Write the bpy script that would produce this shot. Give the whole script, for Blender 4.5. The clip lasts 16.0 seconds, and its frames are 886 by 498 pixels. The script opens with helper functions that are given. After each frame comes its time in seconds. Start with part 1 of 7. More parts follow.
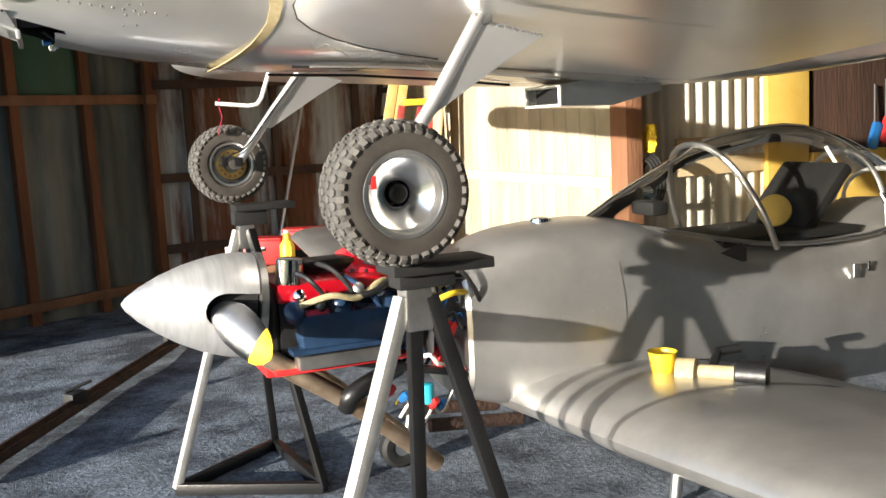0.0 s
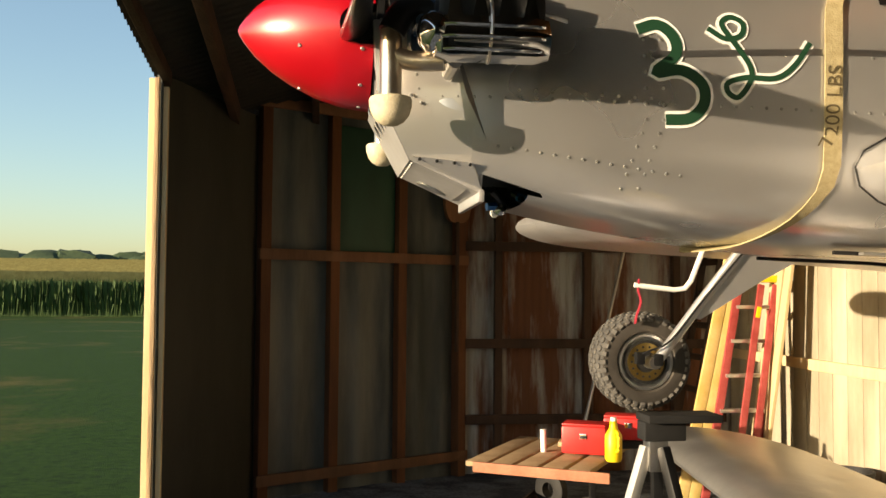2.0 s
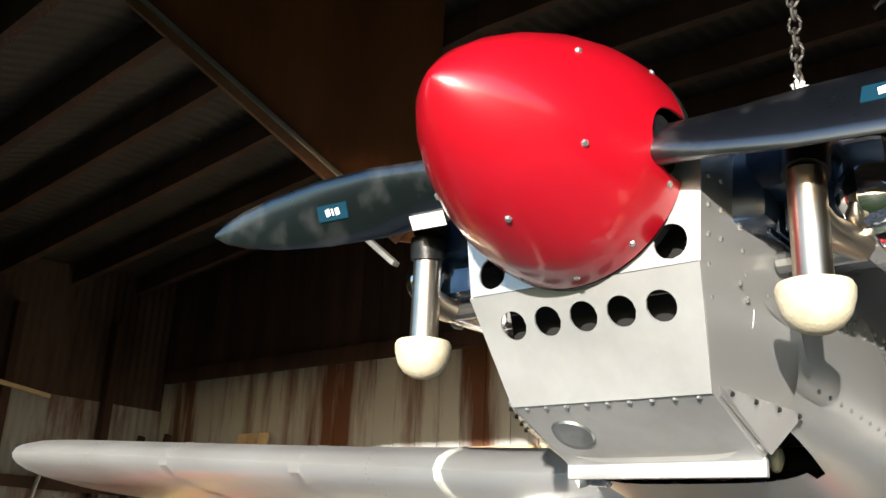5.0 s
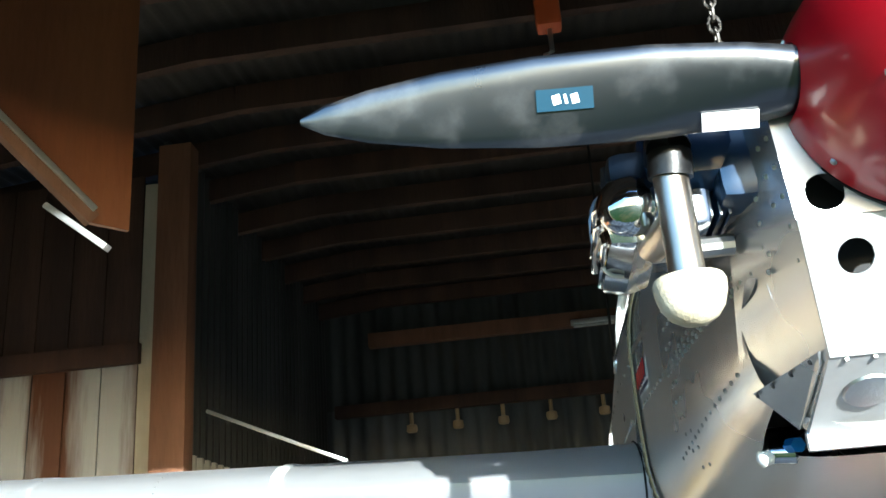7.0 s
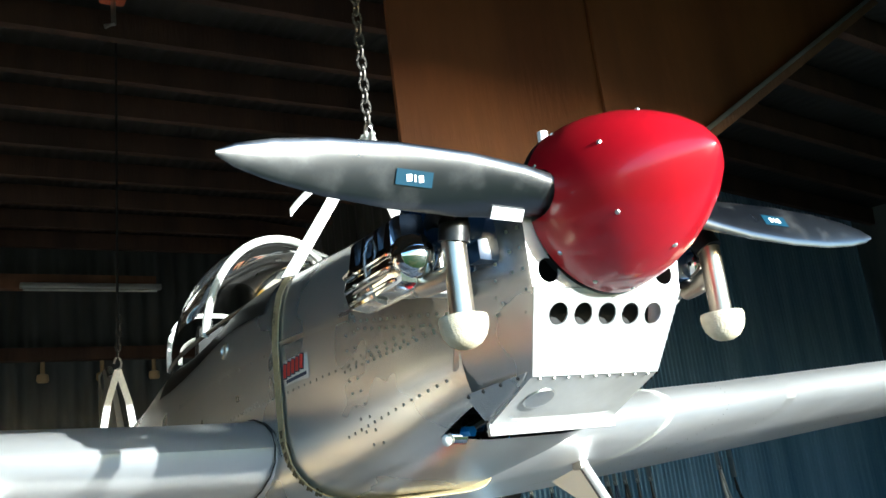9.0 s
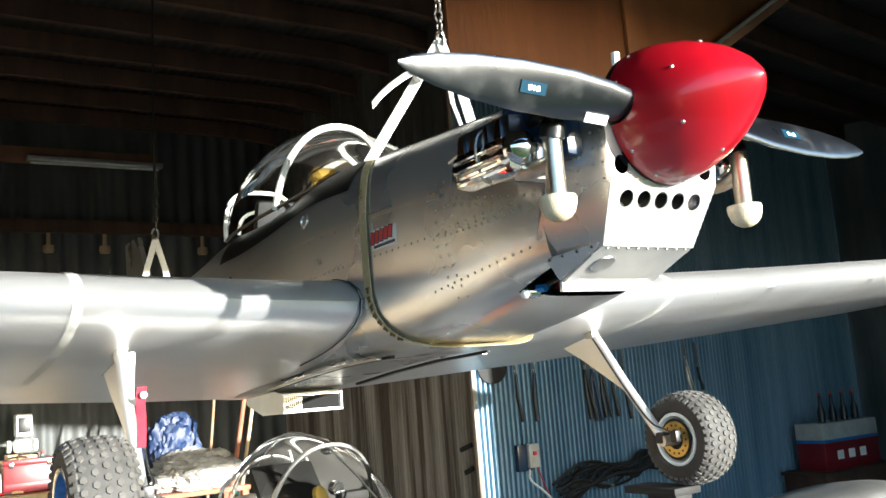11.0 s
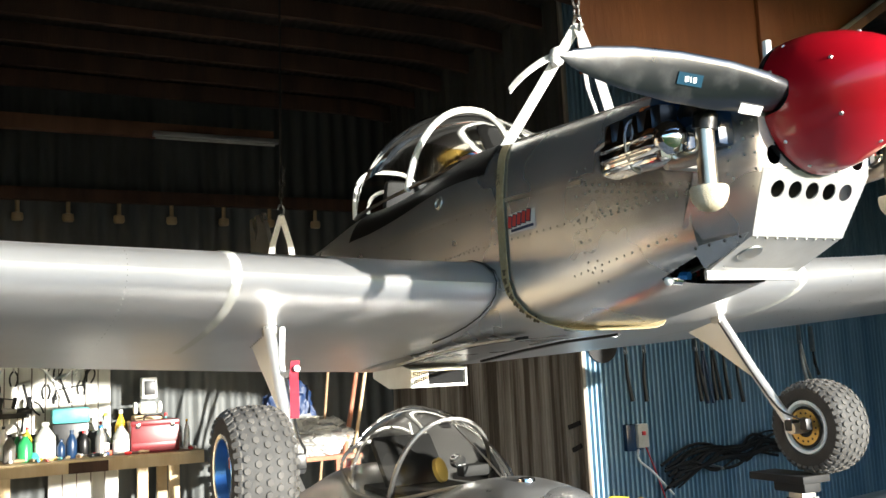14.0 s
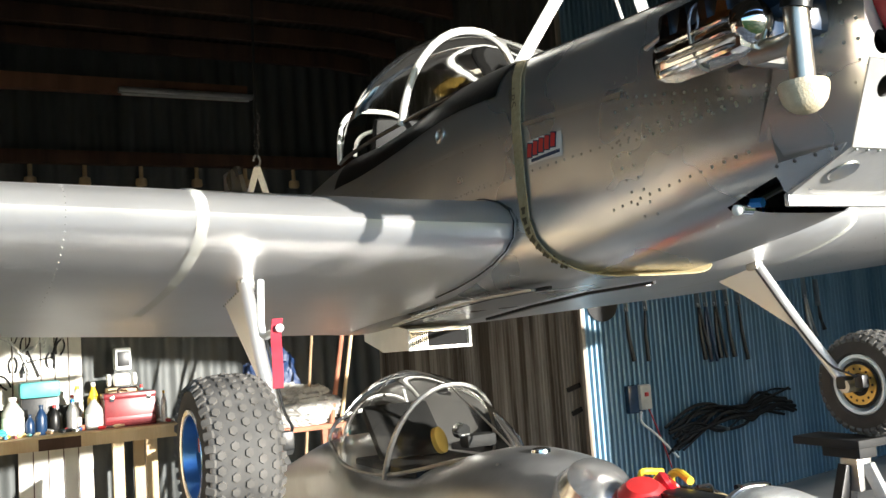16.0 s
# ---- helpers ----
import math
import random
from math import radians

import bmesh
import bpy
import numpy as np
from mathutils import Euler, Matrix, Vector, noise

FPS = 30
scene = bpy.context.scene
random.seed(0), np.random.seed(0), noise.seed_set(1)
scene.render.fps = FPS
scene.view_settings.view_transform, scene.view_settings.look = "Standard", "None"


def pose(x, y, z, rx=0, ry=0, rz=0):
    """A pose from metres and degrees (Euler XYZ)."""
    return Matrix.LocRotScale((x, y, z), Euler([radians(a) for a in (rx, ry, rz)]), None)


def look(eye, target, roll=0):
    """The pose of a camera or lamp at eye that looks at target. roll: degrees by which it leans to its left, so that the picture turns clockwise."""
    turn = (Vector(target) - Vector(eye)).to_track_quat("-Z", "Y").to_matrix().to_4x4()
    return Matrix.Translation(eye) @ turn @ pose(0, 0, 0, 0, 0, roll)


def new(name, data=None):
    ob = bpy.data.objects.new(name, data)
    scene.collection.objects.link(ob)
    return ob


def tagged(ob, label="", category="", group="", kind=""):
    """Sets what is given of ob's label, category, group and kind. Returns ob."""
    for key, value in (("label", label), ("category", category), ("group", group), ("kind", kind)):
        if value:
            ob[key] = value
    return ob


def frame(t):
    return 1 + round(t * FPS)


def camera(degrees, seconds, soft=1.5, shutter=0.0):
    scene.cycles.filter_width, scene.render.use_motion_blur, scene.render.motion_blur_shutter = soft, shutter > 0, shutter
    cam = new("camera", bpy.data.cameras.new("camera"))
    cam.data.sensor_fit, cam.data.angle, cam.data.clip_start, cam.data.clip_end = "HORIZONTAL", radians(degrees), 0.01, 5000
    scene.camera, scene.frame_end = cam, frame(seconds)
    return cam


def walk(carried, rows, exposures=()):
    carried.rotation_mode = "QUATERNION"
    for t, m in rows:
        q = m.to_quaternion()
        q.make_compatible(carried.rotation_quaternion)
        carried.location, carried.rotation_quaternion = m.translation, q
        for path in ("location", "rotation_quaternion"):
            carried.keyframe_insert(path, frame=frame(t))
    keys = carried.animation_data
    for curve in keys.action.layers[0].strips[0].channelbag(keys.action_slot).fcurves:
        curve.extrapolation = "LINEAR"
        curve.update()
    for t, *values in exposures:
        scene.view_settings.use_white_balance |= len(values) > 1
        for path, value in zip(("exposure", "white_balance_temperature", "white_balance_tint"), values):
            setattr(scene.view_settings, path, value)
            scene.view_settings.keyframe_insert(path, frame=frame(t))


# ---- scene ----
cam = camera(51.2, 16.0)
PATH = [
    (0.0, (-0.692, -2.942, 1.446), (0.448, -0.195, 1.052), -2.98),
    (0.5, (-0.815, -2.654, 1.450), (0.256, 0.118, 1.042), -3.01),
    (1.0, (-0.922, -2.417, 1.487), (0.062, 0.392, 1.110), -3.21),
    (1.5, (-0.923, -2.164, 1.548), (-0.275, 0.763, 1.428), -2.63),
    (2.0, (-1.060, -1.981, 1.557), (-0.672, 0.991, 1.697), 0.44),
    (2.5, (-1.288, -1.838, 1.576), (-0.926, 1.124, 1.881), 1.87),
    (3.0, (-1.406, -1.667, 1.560), (-0.837, 1.260, 1.891), 2.68),
    (3.5, (-1.469, -1.390, 1.572), (-0.660, 1.450, 2.098), 4.32),
    (4.0, (-1.625, -1.127, 1.580), (-0.339, 1.530, 2.113), 5.71),
    (4.5, (-1.806, -0.862, 1.604), (0.133, 1.327, 2.273), 4.11),
    (5.0, (-1.889, -0.577, 1.636), (0.284, 1.270, 2.567), 2.85),
    (7.5, (-1.911, 0.680, 1.610), (0.889, 0.369, 2.642), -7.47),
    (8.0, (-1.846, 0.881, 1.640), (0.811, -0.072, 2.658), -10.15),
    (8.5, (-1.945, 0.970, 1.628), (0.541, -0.454, 2.516), -8.16),
    (9.0, (-2.137, 1.046, 1.642), (0.332, -0.467, 2.424), -6.93),
    (9.5, (-2.216, 1.221, 1.617), (0.206, -0.404, 2.321), -7.48),
    (12.0, (-2.391, 1.561, 1.537), (0.158, 0.015, 1.878), -3.09),
    (12.5, (-2.366, 1.591, 1.562), (0.216, 0.110, 1.936), -3.67),
    (13.0, (-2.350, 1.603, 1.570), (0.267, 0.188, 1.954), -3.10),
    (13.5, (-2.359, 1.616, 1.572), (0.281, 0.247, 1.965), -2.65),
    (14.0, (-2.352, 1.636, 1.573), (0.299, 0.284, 1.950), -2.70),
    (14.5, (-2.315, 1.644, 1.566), (0.383, 0.373, 1.889), -2.47),
    (15.0, (-2.176, 1.539, 1.559), (0.535, 0.299, 1.891), -2.52),
    (15.5, (-2.032, 1.451, 1.541), (0.667, 0.189, 1.887), -2.85),
    (16.0, (-1.934, 1.506, 1.556), (0.700, 0.094, 1.819), -3.93),
]
EXPOSURES = [(0, 1.4, 6500, 11), (1, 1.52, 6700, 10), (1.5, 1.16, 7600, 11), (2, .86, 9000, 13), (2.5, .86, 10000, 16), (3.5, 1.1, 13500, 18), (4.0, 1.4, 8600, 11), (4.5, 1.26, 7200, 10), (5.2, 1.1, 6000, 9), (7.5, 2.1, 5400, 1), (8.3, 1.82, 5400, 1), (9, 1.84, 5500, 1), (9.7, 2.0, 5700, 3), (12.5, 1.77, 6100, 7), (16, 1.5, 6100, 9)]
walk(cam, [(t, look(eye, target, roll)) for t, eye, target, roll in PATH], EXPOSURES)

# ---- world and sun ----
SUN_DIR = Vector((-1.0, -0.39, 0.168)).normalized()      # towards the sun
world = bpy.data.worlds.new("world")
scene.world = world
world.use_nodes = True
wn = world.node_tree
sky = wn.nodes.new("ShaderNodeTexSky")
sky.sky_type = 'NISHITA'
sky.sun_disc = False
sky.sun_elevation = math.asin(SUN_DIR.z)
sky.sun_rotation = math.atan2(SUN_DIR.x, SUN_DIR.y)
sky.air_density, sky.dust_density, sky.ozone_density = 1.0, 1.0, 3.3
bg = wn.nodes["Background"]
bg.inputs["Strength"].default_value = 0.2
wn.links.new(sky.outputs[0], bg.inputs[0])
sun = new("sun", bpy.data.lights.new("sun", 'SUN'))
sun.data.energy = 5.0
sun.data.angle = radians(0.6)
sun.data.color = (1.0, 0.93, 0.82)
sun.matrix_world = look(SUN_DIR * 30, (0, 0, 0))

# ---- materials ----
def material(name, color, rough=0.5, metal=0.0, color2=None, scale=8.0, detail=4.0, bump=0.0, bump_scale=60.0,
             spread=(0.35, 0.65), stretch=(1, 1, 1), vary=0.0, rough2=None, coat=0.0):
    """A surface with two-tone noise, fine relief and a spread of tone from piece to piece."""
    m = bpy.data.materials.new(name)
    m.use_nodes = True
    nt = m.node_tree
    b = nt.nodes["Principled BSDF"]
    b.inputs["Roughness"].default_value = rough
    b.inputs["Metallic"].default_value = metal
    b.inputs["Coat Weight"].default_value = coat
    tc = nt.nodes.new("ShaderNodeTexCoord")
    mp = nt.nodes.new("ShaderNodeMapping")
    mp.inputs["Scale"].default_value = stretch
    nt.links.new(tc.outputs["Object"], mp.inputs["Vector"])
    n1 = nt.nodes.new("ShaderNodeTexNoise")
    n1.inputs["Scale"].default_value = scale
    n1.inputs["Detail"].default_value = detail
    n1.inputs["Roughness"].default_value = 0.62
    nt.links.new(mp.outputs[0], n1.inputs["Vector"])
    ramp = nt.nodes.new("ShaderNodeValToRGB")
    ramp.color_ramp.elements[0].position, ramp.color_ramp.elements[1].position = spread
    ramp.color_ramp.elements[0].color = (*color, 1)
    ramp.color_ramp.elements[1].color = (*(color2 or color), 1)
    nt.links.new(n1.outputs["Fac"], ramp.inputs["Fac"])
    out = ramp.outputs["Color"]
    if vary:
        oi = nt.nodes.new("ShaderNodeObjectInfo")
        mr = nt.nodes.new("ShaderNodeMapRange")
        mr.inputs["To Min"].default_value, mr.inputs["To Max"].default_value = 1 - vary, 1 + vary
        nt.links.new(oi.outputs["Random"], mr.inputs["Value"])
        hs = nt.nodes.new("ShaderNodeHueSaturation")
        nt.links.new(mr.outputs[0], hs.inputs["Value"])
        nt.links.new(out, hs.inputs["Color"])
        out = hs.outputs["Color"]
    nt.links.new(out, b.inputs["Base Color"])
    if rough2 is not None:
        mr = nt.nodes.new("ShaderNodeMapRange")
        mr.inputs["To Min"].default_value, mr.inputs["To Max"].default_value = rough, rough2
        nt.links.new(n1.outputs["Fac"], mr.inputs["Value"])
        nt.links.new(mr.outputs[0], b.inputs["Roughness"])
    if bump:
        n2 = nt.nodes.new("ShaderNodeTexNoise")
        n2.inputs["Scale"].default_value = bump_scale
        n2.inputs["Detail"].default_value = 3
        nt.links.new(mp.outputs[0], n2.inputs["Vector"])
        bp = nt.nodes.new("ShaderNodeBump")
        bp.inputs["Strength"].default_value = bump
        bp.inputs["Distance"].default_value = 0.02
        nt.links.new(n2.outputs["Fac"], bp.inputs["Height"])
        nt.links.new(bp.outputs[0], b.inputs["Normal"])
    return m


M_ALU = material("aluminium_skin", (0.57, 0.563, 0.55), 0.19, 0.8, (0.76, 0.75, 0.73), 2.4, 2.5, 0.2, 4.2, rough2=0.38, spread=(0.1, 0.9))
M_ALU_BRUSH = material("brushed_aluminium", (0.62, 0.62, 0.61), 0.3, 1.0, (0.75, 0.75, 0.74), 5.0, 5, 0.04, 200, rough2=0.4)
M_ALU_DULL = material("dull_aluminium", (0.38, 0.375, 0.36), 0.18, 0.77, (0.58, 0.57, 0.55), 4, 9, 0.24, 4.5, rough2=0.48, spread=(0.25, 0.75))
M_RIVET = material("rivet_metal", (0.6, 0.6, 0.58), 0.34, 0.85, (0.4, 0.39, 0.37), 30)
M_CHROME = material("chrome", (0.8, 0.8, 0.8), 0.08, 1.0, (0.7, 0.7, 0.7), 6)
M_STEEL = material("bare_steel", (0.45, 0.44, 0.42), 0.32, 1.0, (0.6, 0.58, 0.55), 12, rough2=0.45)
M_STEEL_WARM = material("heat_tinted_steel", (0.5, 0.4, 0.29), 0.24, 1.0, (0.62, 0.55, 0.46), 9, rough2=0.38)
M_RED = material("gloss_red_paint", (0.36, 0.0018, 0.009), 0.34, 0.0, (0.42, 0.0028, 0.012), 3, coat=0.7)
M_RED.node_tree.nodes["Principled BSDF"].inputs["Coat Roughness"].default_value = 0.12
M_RED_DULL = material("red_paint", (0.5, 0.02, 0.02), 0.4, 0.0, (0.6, 0.03, 0.03), 8)
M_BLACK = material("black_paint", (0.006, 0.006, 0.0065), 0.38, 0.0, (0.012, 0.012, 0.012), 8, bump=0.05)
M_BLACK_GLOSS = material("gloss_black_blade", (0.003, 0.004, 0.006), 0.2, 0.0, (0.035, 0.035, 0.036), 10, 9, coat=1.0, rough2=0.42, spread=(0.5, 0.68))
blade_shader = M_BLACK_GLOSS.node_tree.nodes["Principled BSDF"]
blade_shader.inputs["Coat Roughness"].default_value = 0.19
blade_shader.inputs["Coat IOR"].default_value = 1.75
blade_shader.inputs["Specular IOR Level"].default_value = 0.6
M_CHAIN = material("dull_chain_steel", (0.06, 0.055, 0.05), 0.5, 0.7, (0.12, 0.11, 0.1), 30)
M_BLACK_MATT = material("matt_black", (0.004, 0.004, 0.004), 0.7, 0.0, (0.009, 0.0085, 0.008), 14)
M_RUBBER = material("tyre_rubber", (0.03, 0.025, 0.02), 0.75, 0.0, (0.056, 0.048, 0.04), 10, bump=0.03, bump_scale=90)
M_RIM_BLUE = material("blue_wheel_paint", (0.09, 0.22, 0.48), 0.3, 0.55, (0.14, 0.3, 0.58), 9)
M_CROWN = material("worn_crown_rubber", (0.045, 0.043, 0.04), 0.8, 0.0, (0.075, 0.072, 0.067), 14, bump=0.03, bump_scale=90)
M_TREAD = material("dusty_tread_rubber", (0.06, 0.056, 0.05), 0.85, 0.0, (0.115, 0.108, 0.098), 14, bump=0.03, bump_scale=90)
M_POLISH = material("polished_dish", (0.66, 0.65, 0.63), 0.14, 0.92, (0.82, 0.81, 0.79), 6, 5, rough2=0.3)
M_WOODBALL = material("raw_wood_ball", (0.5, 0.43, 0.29), 0.75, 0.0, (0.64, 0.57, 0.42), 30, bump=0.15, bump_scale=250)
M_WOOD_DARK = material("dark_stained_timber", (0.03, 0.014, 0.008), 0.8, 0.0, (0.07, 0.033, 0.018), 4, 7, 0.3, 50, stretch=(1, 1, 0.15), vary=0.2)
M_WOOD = material("weathered_timber", (0.34, 0.22, 0.12), 0.75, 0.0, (0.46, 0.32, 0.19), 5, 7, 0.3, 50, stretch=(1, 1, 0.12), vary=0.2)
M_WOOD_PALE = material("pale_timber", (0.55, 0.4, 0.22), 0.7, 0.0, (0.66, 0.52, 0.32), 5, 7, 0.2, 50, stretch=(0.2, 1, 0.2), vary=0.15)
M_PLY_BROWN = material("brown_plywood", (0.13, 0.038, 0.01), 0.6, 0.0, (0.2, 0.066, 0.018), 3, 7, 0.15, 40, stretch=(1, 1, 0.2))
M_WALL_DARK = material("weathered_steel_sheet", (0.042, 0.055, 0.058), 0.6, 0.15, (0.15, 0.162, 0.155), 2.2, 7, 0.1, 40, stretch=(1, 1, 0.18), vary=0.14)
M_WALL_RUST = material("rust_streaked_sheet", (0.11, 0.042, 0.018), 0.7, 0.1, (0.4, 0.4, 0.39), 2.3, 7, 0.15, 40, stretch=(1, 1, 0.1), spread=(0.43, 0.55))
M_WALL_SHEET = material("old_rusty_sheet", (0.13, 0.042, 0.015), 0.7, 0.05, (0.35, 0.35, 0.34), 2.0, 7, 0.15, 40, stretch=(1, 1, 0.16), spread=(0.48, 0.58))
M_WALL_WHITE = material("pale_painted_board", (0.3, 0.26, 0.185), 0.7, 0.0, (0.45, 0.4, 0.3), 3, 7, 0.12, 40, stretch=(1, 1, 0.3), vary=0.12)
M_WALL_BLUE = material("galvanised_corrugated_sheet", (0.11, 0.22, 0.31), 0.5, 0.3, (0.32, 0.45, 0.55), 5, 8, 0.08, 40, stretch=(1, 1, 0.07), spread=(0.3, 0.7))
M_WALL_GREY = material("grey_weathered_sheet", (0.13, 0.1, 0.07), 0.7, 0.1, (0.56, 0.51, 0.43), 7.0, 7, 0.1, 40, stretch=(1, 1, 0.04), spread=(0.42, 0.64))
M_GREEN = material("faded_green_panel", (0.012, 0.06, 0.04), 0.6, 0.1, (0.018, 0.085, 0.055), 3, 6, stretch=(1, 1, 0.3))
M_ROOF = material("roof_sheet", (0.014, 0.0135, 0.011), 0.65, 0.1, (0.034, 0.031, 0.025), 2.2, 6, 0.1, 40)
M_CORN = material("corn_leaves", (0.02, 0.052, 0.008), 0.8, 0.0, (0.036, 0.08, 0.013), 2.0, 6, vary=0.0)
M_CORN_TOP = material("corn_tassels", (0.27, 0.22, 0.07), 0.8, 0.0, (0.42, 0.34, 0.12), 2.0, 6)
M_TREE = material("distant_tree_leaves", (0.018, 0.04, 0.016), 0.9, 0.0, (0.04, 0.07, 0.03), 0.5, 6)
M_YELLOW = material("yellow_plastic", (0.8, 0.52, 0.02), 0.45, 0.0, (0.85, 0.6, 0.04), 8)
M_YELLOW_PANEL = material("yellow_foam_panel", (0.58, 0.37, 0.06), 0.7, 0.0, (0.66, 0.44, 0.1), 3, 6, 0.1)
M_WHITE = material("white_strap_webbing", (0.72, 0.7, 0.66), 0.75, 0.0, (0.82, 0.8, 0.76), 60)
M_STRAP = material("tan_strap_webbing", (0.36, 0.29, 0.15), 0.8, 0.0, (0.46, 0.38, 0.22), 80, bump=0.2, bump_scale=300)
M_VOID = material("deep_black_recess", (0.002, 0.002, 0.002), 0.9)
M_GREEN_PAINT = material("dark_green_lettering", (0.01, 0.05, 0.025), 0.4)
M_WHITE_PAINT = material("white_paint", (0.84, 0.84, 0.8), 0.5)
M_BLUE = material("blue_anodised", (0.03, 0.2, 0.55), 0.35, 0.5)
M_BLUE_DARK = material("blue_black_enamel", (0.012, 0.028, 0.06), 0.26, 0.0, (0.02, 0.045, 0.095), 10)
M_BLUE_LABEL = material("blue_decal", (0.008, 0.03, 0.08), 0.35)
M_TEAL_DECAL = material("teal_decal", (0.006, 0.035, 0.06), 0.3)
M_SPUN = material("spun_aluminium", (0.74, 0.74, 0.73), 0.28, 0.75, (0.9, 0.9, 0.89), 6, 5, 0.03, 40, rough2=0.42, stretch=(9, 1, 1))
M_INK = material("faded_strap_ink", (0.1, 0.075, 0.035), 0.8)

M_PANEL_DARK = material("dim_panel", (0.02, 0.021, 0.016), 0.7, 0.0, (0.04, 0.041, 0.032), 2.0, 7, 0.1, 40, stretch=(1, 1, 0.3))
# rusty sheet with the shade of the upper wall mixed into both tones
M_RUST_SHADED = material("shaded_rust_sheet", (0.03, 0.013, 0.007), 0.75, 0.05, (0.09, 0.055, 0.038), 2.0, 7, 0.15, 40, stretch=(1, 1, 0.16), spread=(0.45, 0.6))
M_POST = material("red_brown_post", (0.085, 0.03, 0.012), 0.8, 0.0, (0.16, 0.058, 0.022), 4, 7, 0.3, 50, stretch=(1, 1, 0.15), vary=0.2)
M_SHEET_WHITE = material("white_painted_planks", (0.6, 0.58, 0.52), 0.6, 0.0, (0.76, 0.74, 0.68), 4, 7, 0.1, 40, stretch=(1, 1, 0.2), vary=0.08)
# darker copy of the rear sheet: shade under the roof put into its colour
M_WALL_SHADED = material("shaded_sheet", (0.03, 0.032, 0.03), 0.6, 0.1, (0.07, 0.072, 0.066), 2.4, 6, 0.08, 40, stretch=(1, 1, 0.2))
M_WALL_CREAM = material("cream_ribbed_sheet", (0.6, 0.55, 0.45), 0.55, 0.1, (0.72, 0.67, 0.57), 2.0, 6, 0.05, 40, stretch=(1, 1, 0.2))
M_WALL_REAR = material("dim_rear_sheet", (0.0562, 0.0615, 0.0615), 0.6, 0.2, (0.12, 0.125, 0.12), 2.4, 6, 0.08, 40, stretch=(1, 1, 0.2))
M_WOOD_MID = material("red_brown_timber", (0.13, 0.058, 0.028), 0.75, 0.0, (0.22, 0.1, 0.05), 4, 7, 0.3, 50, stretch=(1, 1, 0.15), vary=0.2)
M_WOOD_RED = material("reddish_timber", (0.3, 0.11, 0.06), 0.75, 0.0, (0.4, 0.17, 0.1), 5, 7, 0.2, 50, vary=0.15)
M_YELLOW_PLANK = material("yellow_painted_plank", (0.6, 0.42, 0.13), 0.65, 0.0, (0.72, 0.55, 0.24), 5, 6, 0.1, 40)
M_RUST = material("rusty_steel", (0.02, 0.012, 0.009), 0.85, 0.2, (0.06, 0.03, 0.019), 14, 7, 0.4, 80)
M_RED_BOX = material("dark_red_enamel", (0.14, 0.006, 0.01), 0.35, 0.0, (0.18, 0.01, 0.014), 6)
M_RED_FADED = material("faded_red_fibreglass", (0.3, 0.035, 0.035), 0.55, 0.0, (0.42, 0.075, 0.07), 9, 6)
M_RED_LIGHT = material("faded_red_enamel", (0.24, 0.03, 0.035), 0.4)
M_RED_FLAG = material("crimson_cloth", (0.3, 0.012, 0.03), 0.8, 0.0, (0.38, 0.02, 0.04), 20)
M_BRASS = material("tan_ceramic", (0.42, 0.3, 0.16), 0.5)
M_ORANGE = material("orange_enamel", (0.5, 0.09, 0.02), 0.5)
M_ALU_WING = material("oxidised_aluminium_wing", (0.902, 0.896, 0.886), 0.24, 0.84, (0.95, 0.95, 0.95), 2.5, 7, 0.14, 4.5, rough2=0.48)
M_ALU_NOSE = material("dull_nose_sheet", (0.48, 0.475, 0.47), 0.3, 0.6, (0.66, 0.655, 0.65), 4, 6, 0.06, 9, rough2=0.5)


def glass(name, tint):
    """Thin clear sheet: it lets light straight through, and shines at a slant."""
    m = bpy.data.materials.new(name)
    m.use_nodes = True
    nt = m.node_tree
    nt.nodes.remove(nt.nodes["Principled BSDF"])
    tr = nt.nodes.new("ShaderNodeBsdfTransparent")
    tr.inputs["Color"].default_value = (*tint, 1)
    gl = nt.nodes.new("ShaderNodeBsdfGlossy")
    gl.inputs["Roughness"].default_value = 0.04
    fr = nt.nodes.new("ShaderNodeFresnel")
    fr.inputs["IOR"].default_value = 1.21
    mx = nt.nodes.new("ShaderNodeMixShader")
    nt.links.new(fr.outputs[0], mx.inputs[0])
    nt.links.new(tr.outputs[0], mx.inputs[1])
    nt.links.new(gl.outputs[0], mx.inputs[2])
    nt.links.new(mx.outputs[0], nt.nodes["Material Output"].inputs["Surface"])
    return m


M_GLASS = glass("canopy_acrylic", (0.93, 0.93, 0.9))

# ---- builders ----
def part(name, bm, mat, parent=None, label="", smooth=True, angle=35):
    """Links a bmesh as one mesh object under a thing or a part."""
    me = bpy.data.meshes.new(name)
    bmesh.ops.recalc_face_normals(bm, faces=bm.faces)
    if smooth:
        for f in bm.faces:
            f.smooth = True
        for e in bm.edges:
            if len(e.link_faces) == 2 and e.calc_face_angle(0) > radians(angle):
                e.smooth = False
    bm.to_mesh(me)
    bm.free()
    me.materials.append(mat)
    ob = new(name, me)
    if parent is not None:
        ob.parent = parent
        ob.matrix_parent_inverse = parent.matrix_basis.inverted()
    if label:
        ob["label"] = label
    return ob


def thing(name, at, label, category, group="", kind=""):
    """An Empty at a thing's base, which its parts hang under."""
    ob = new(name)
    ob.location = at
    ob.empty_display_size = 0.1
    return tagged(ob, label, category, group, kind)


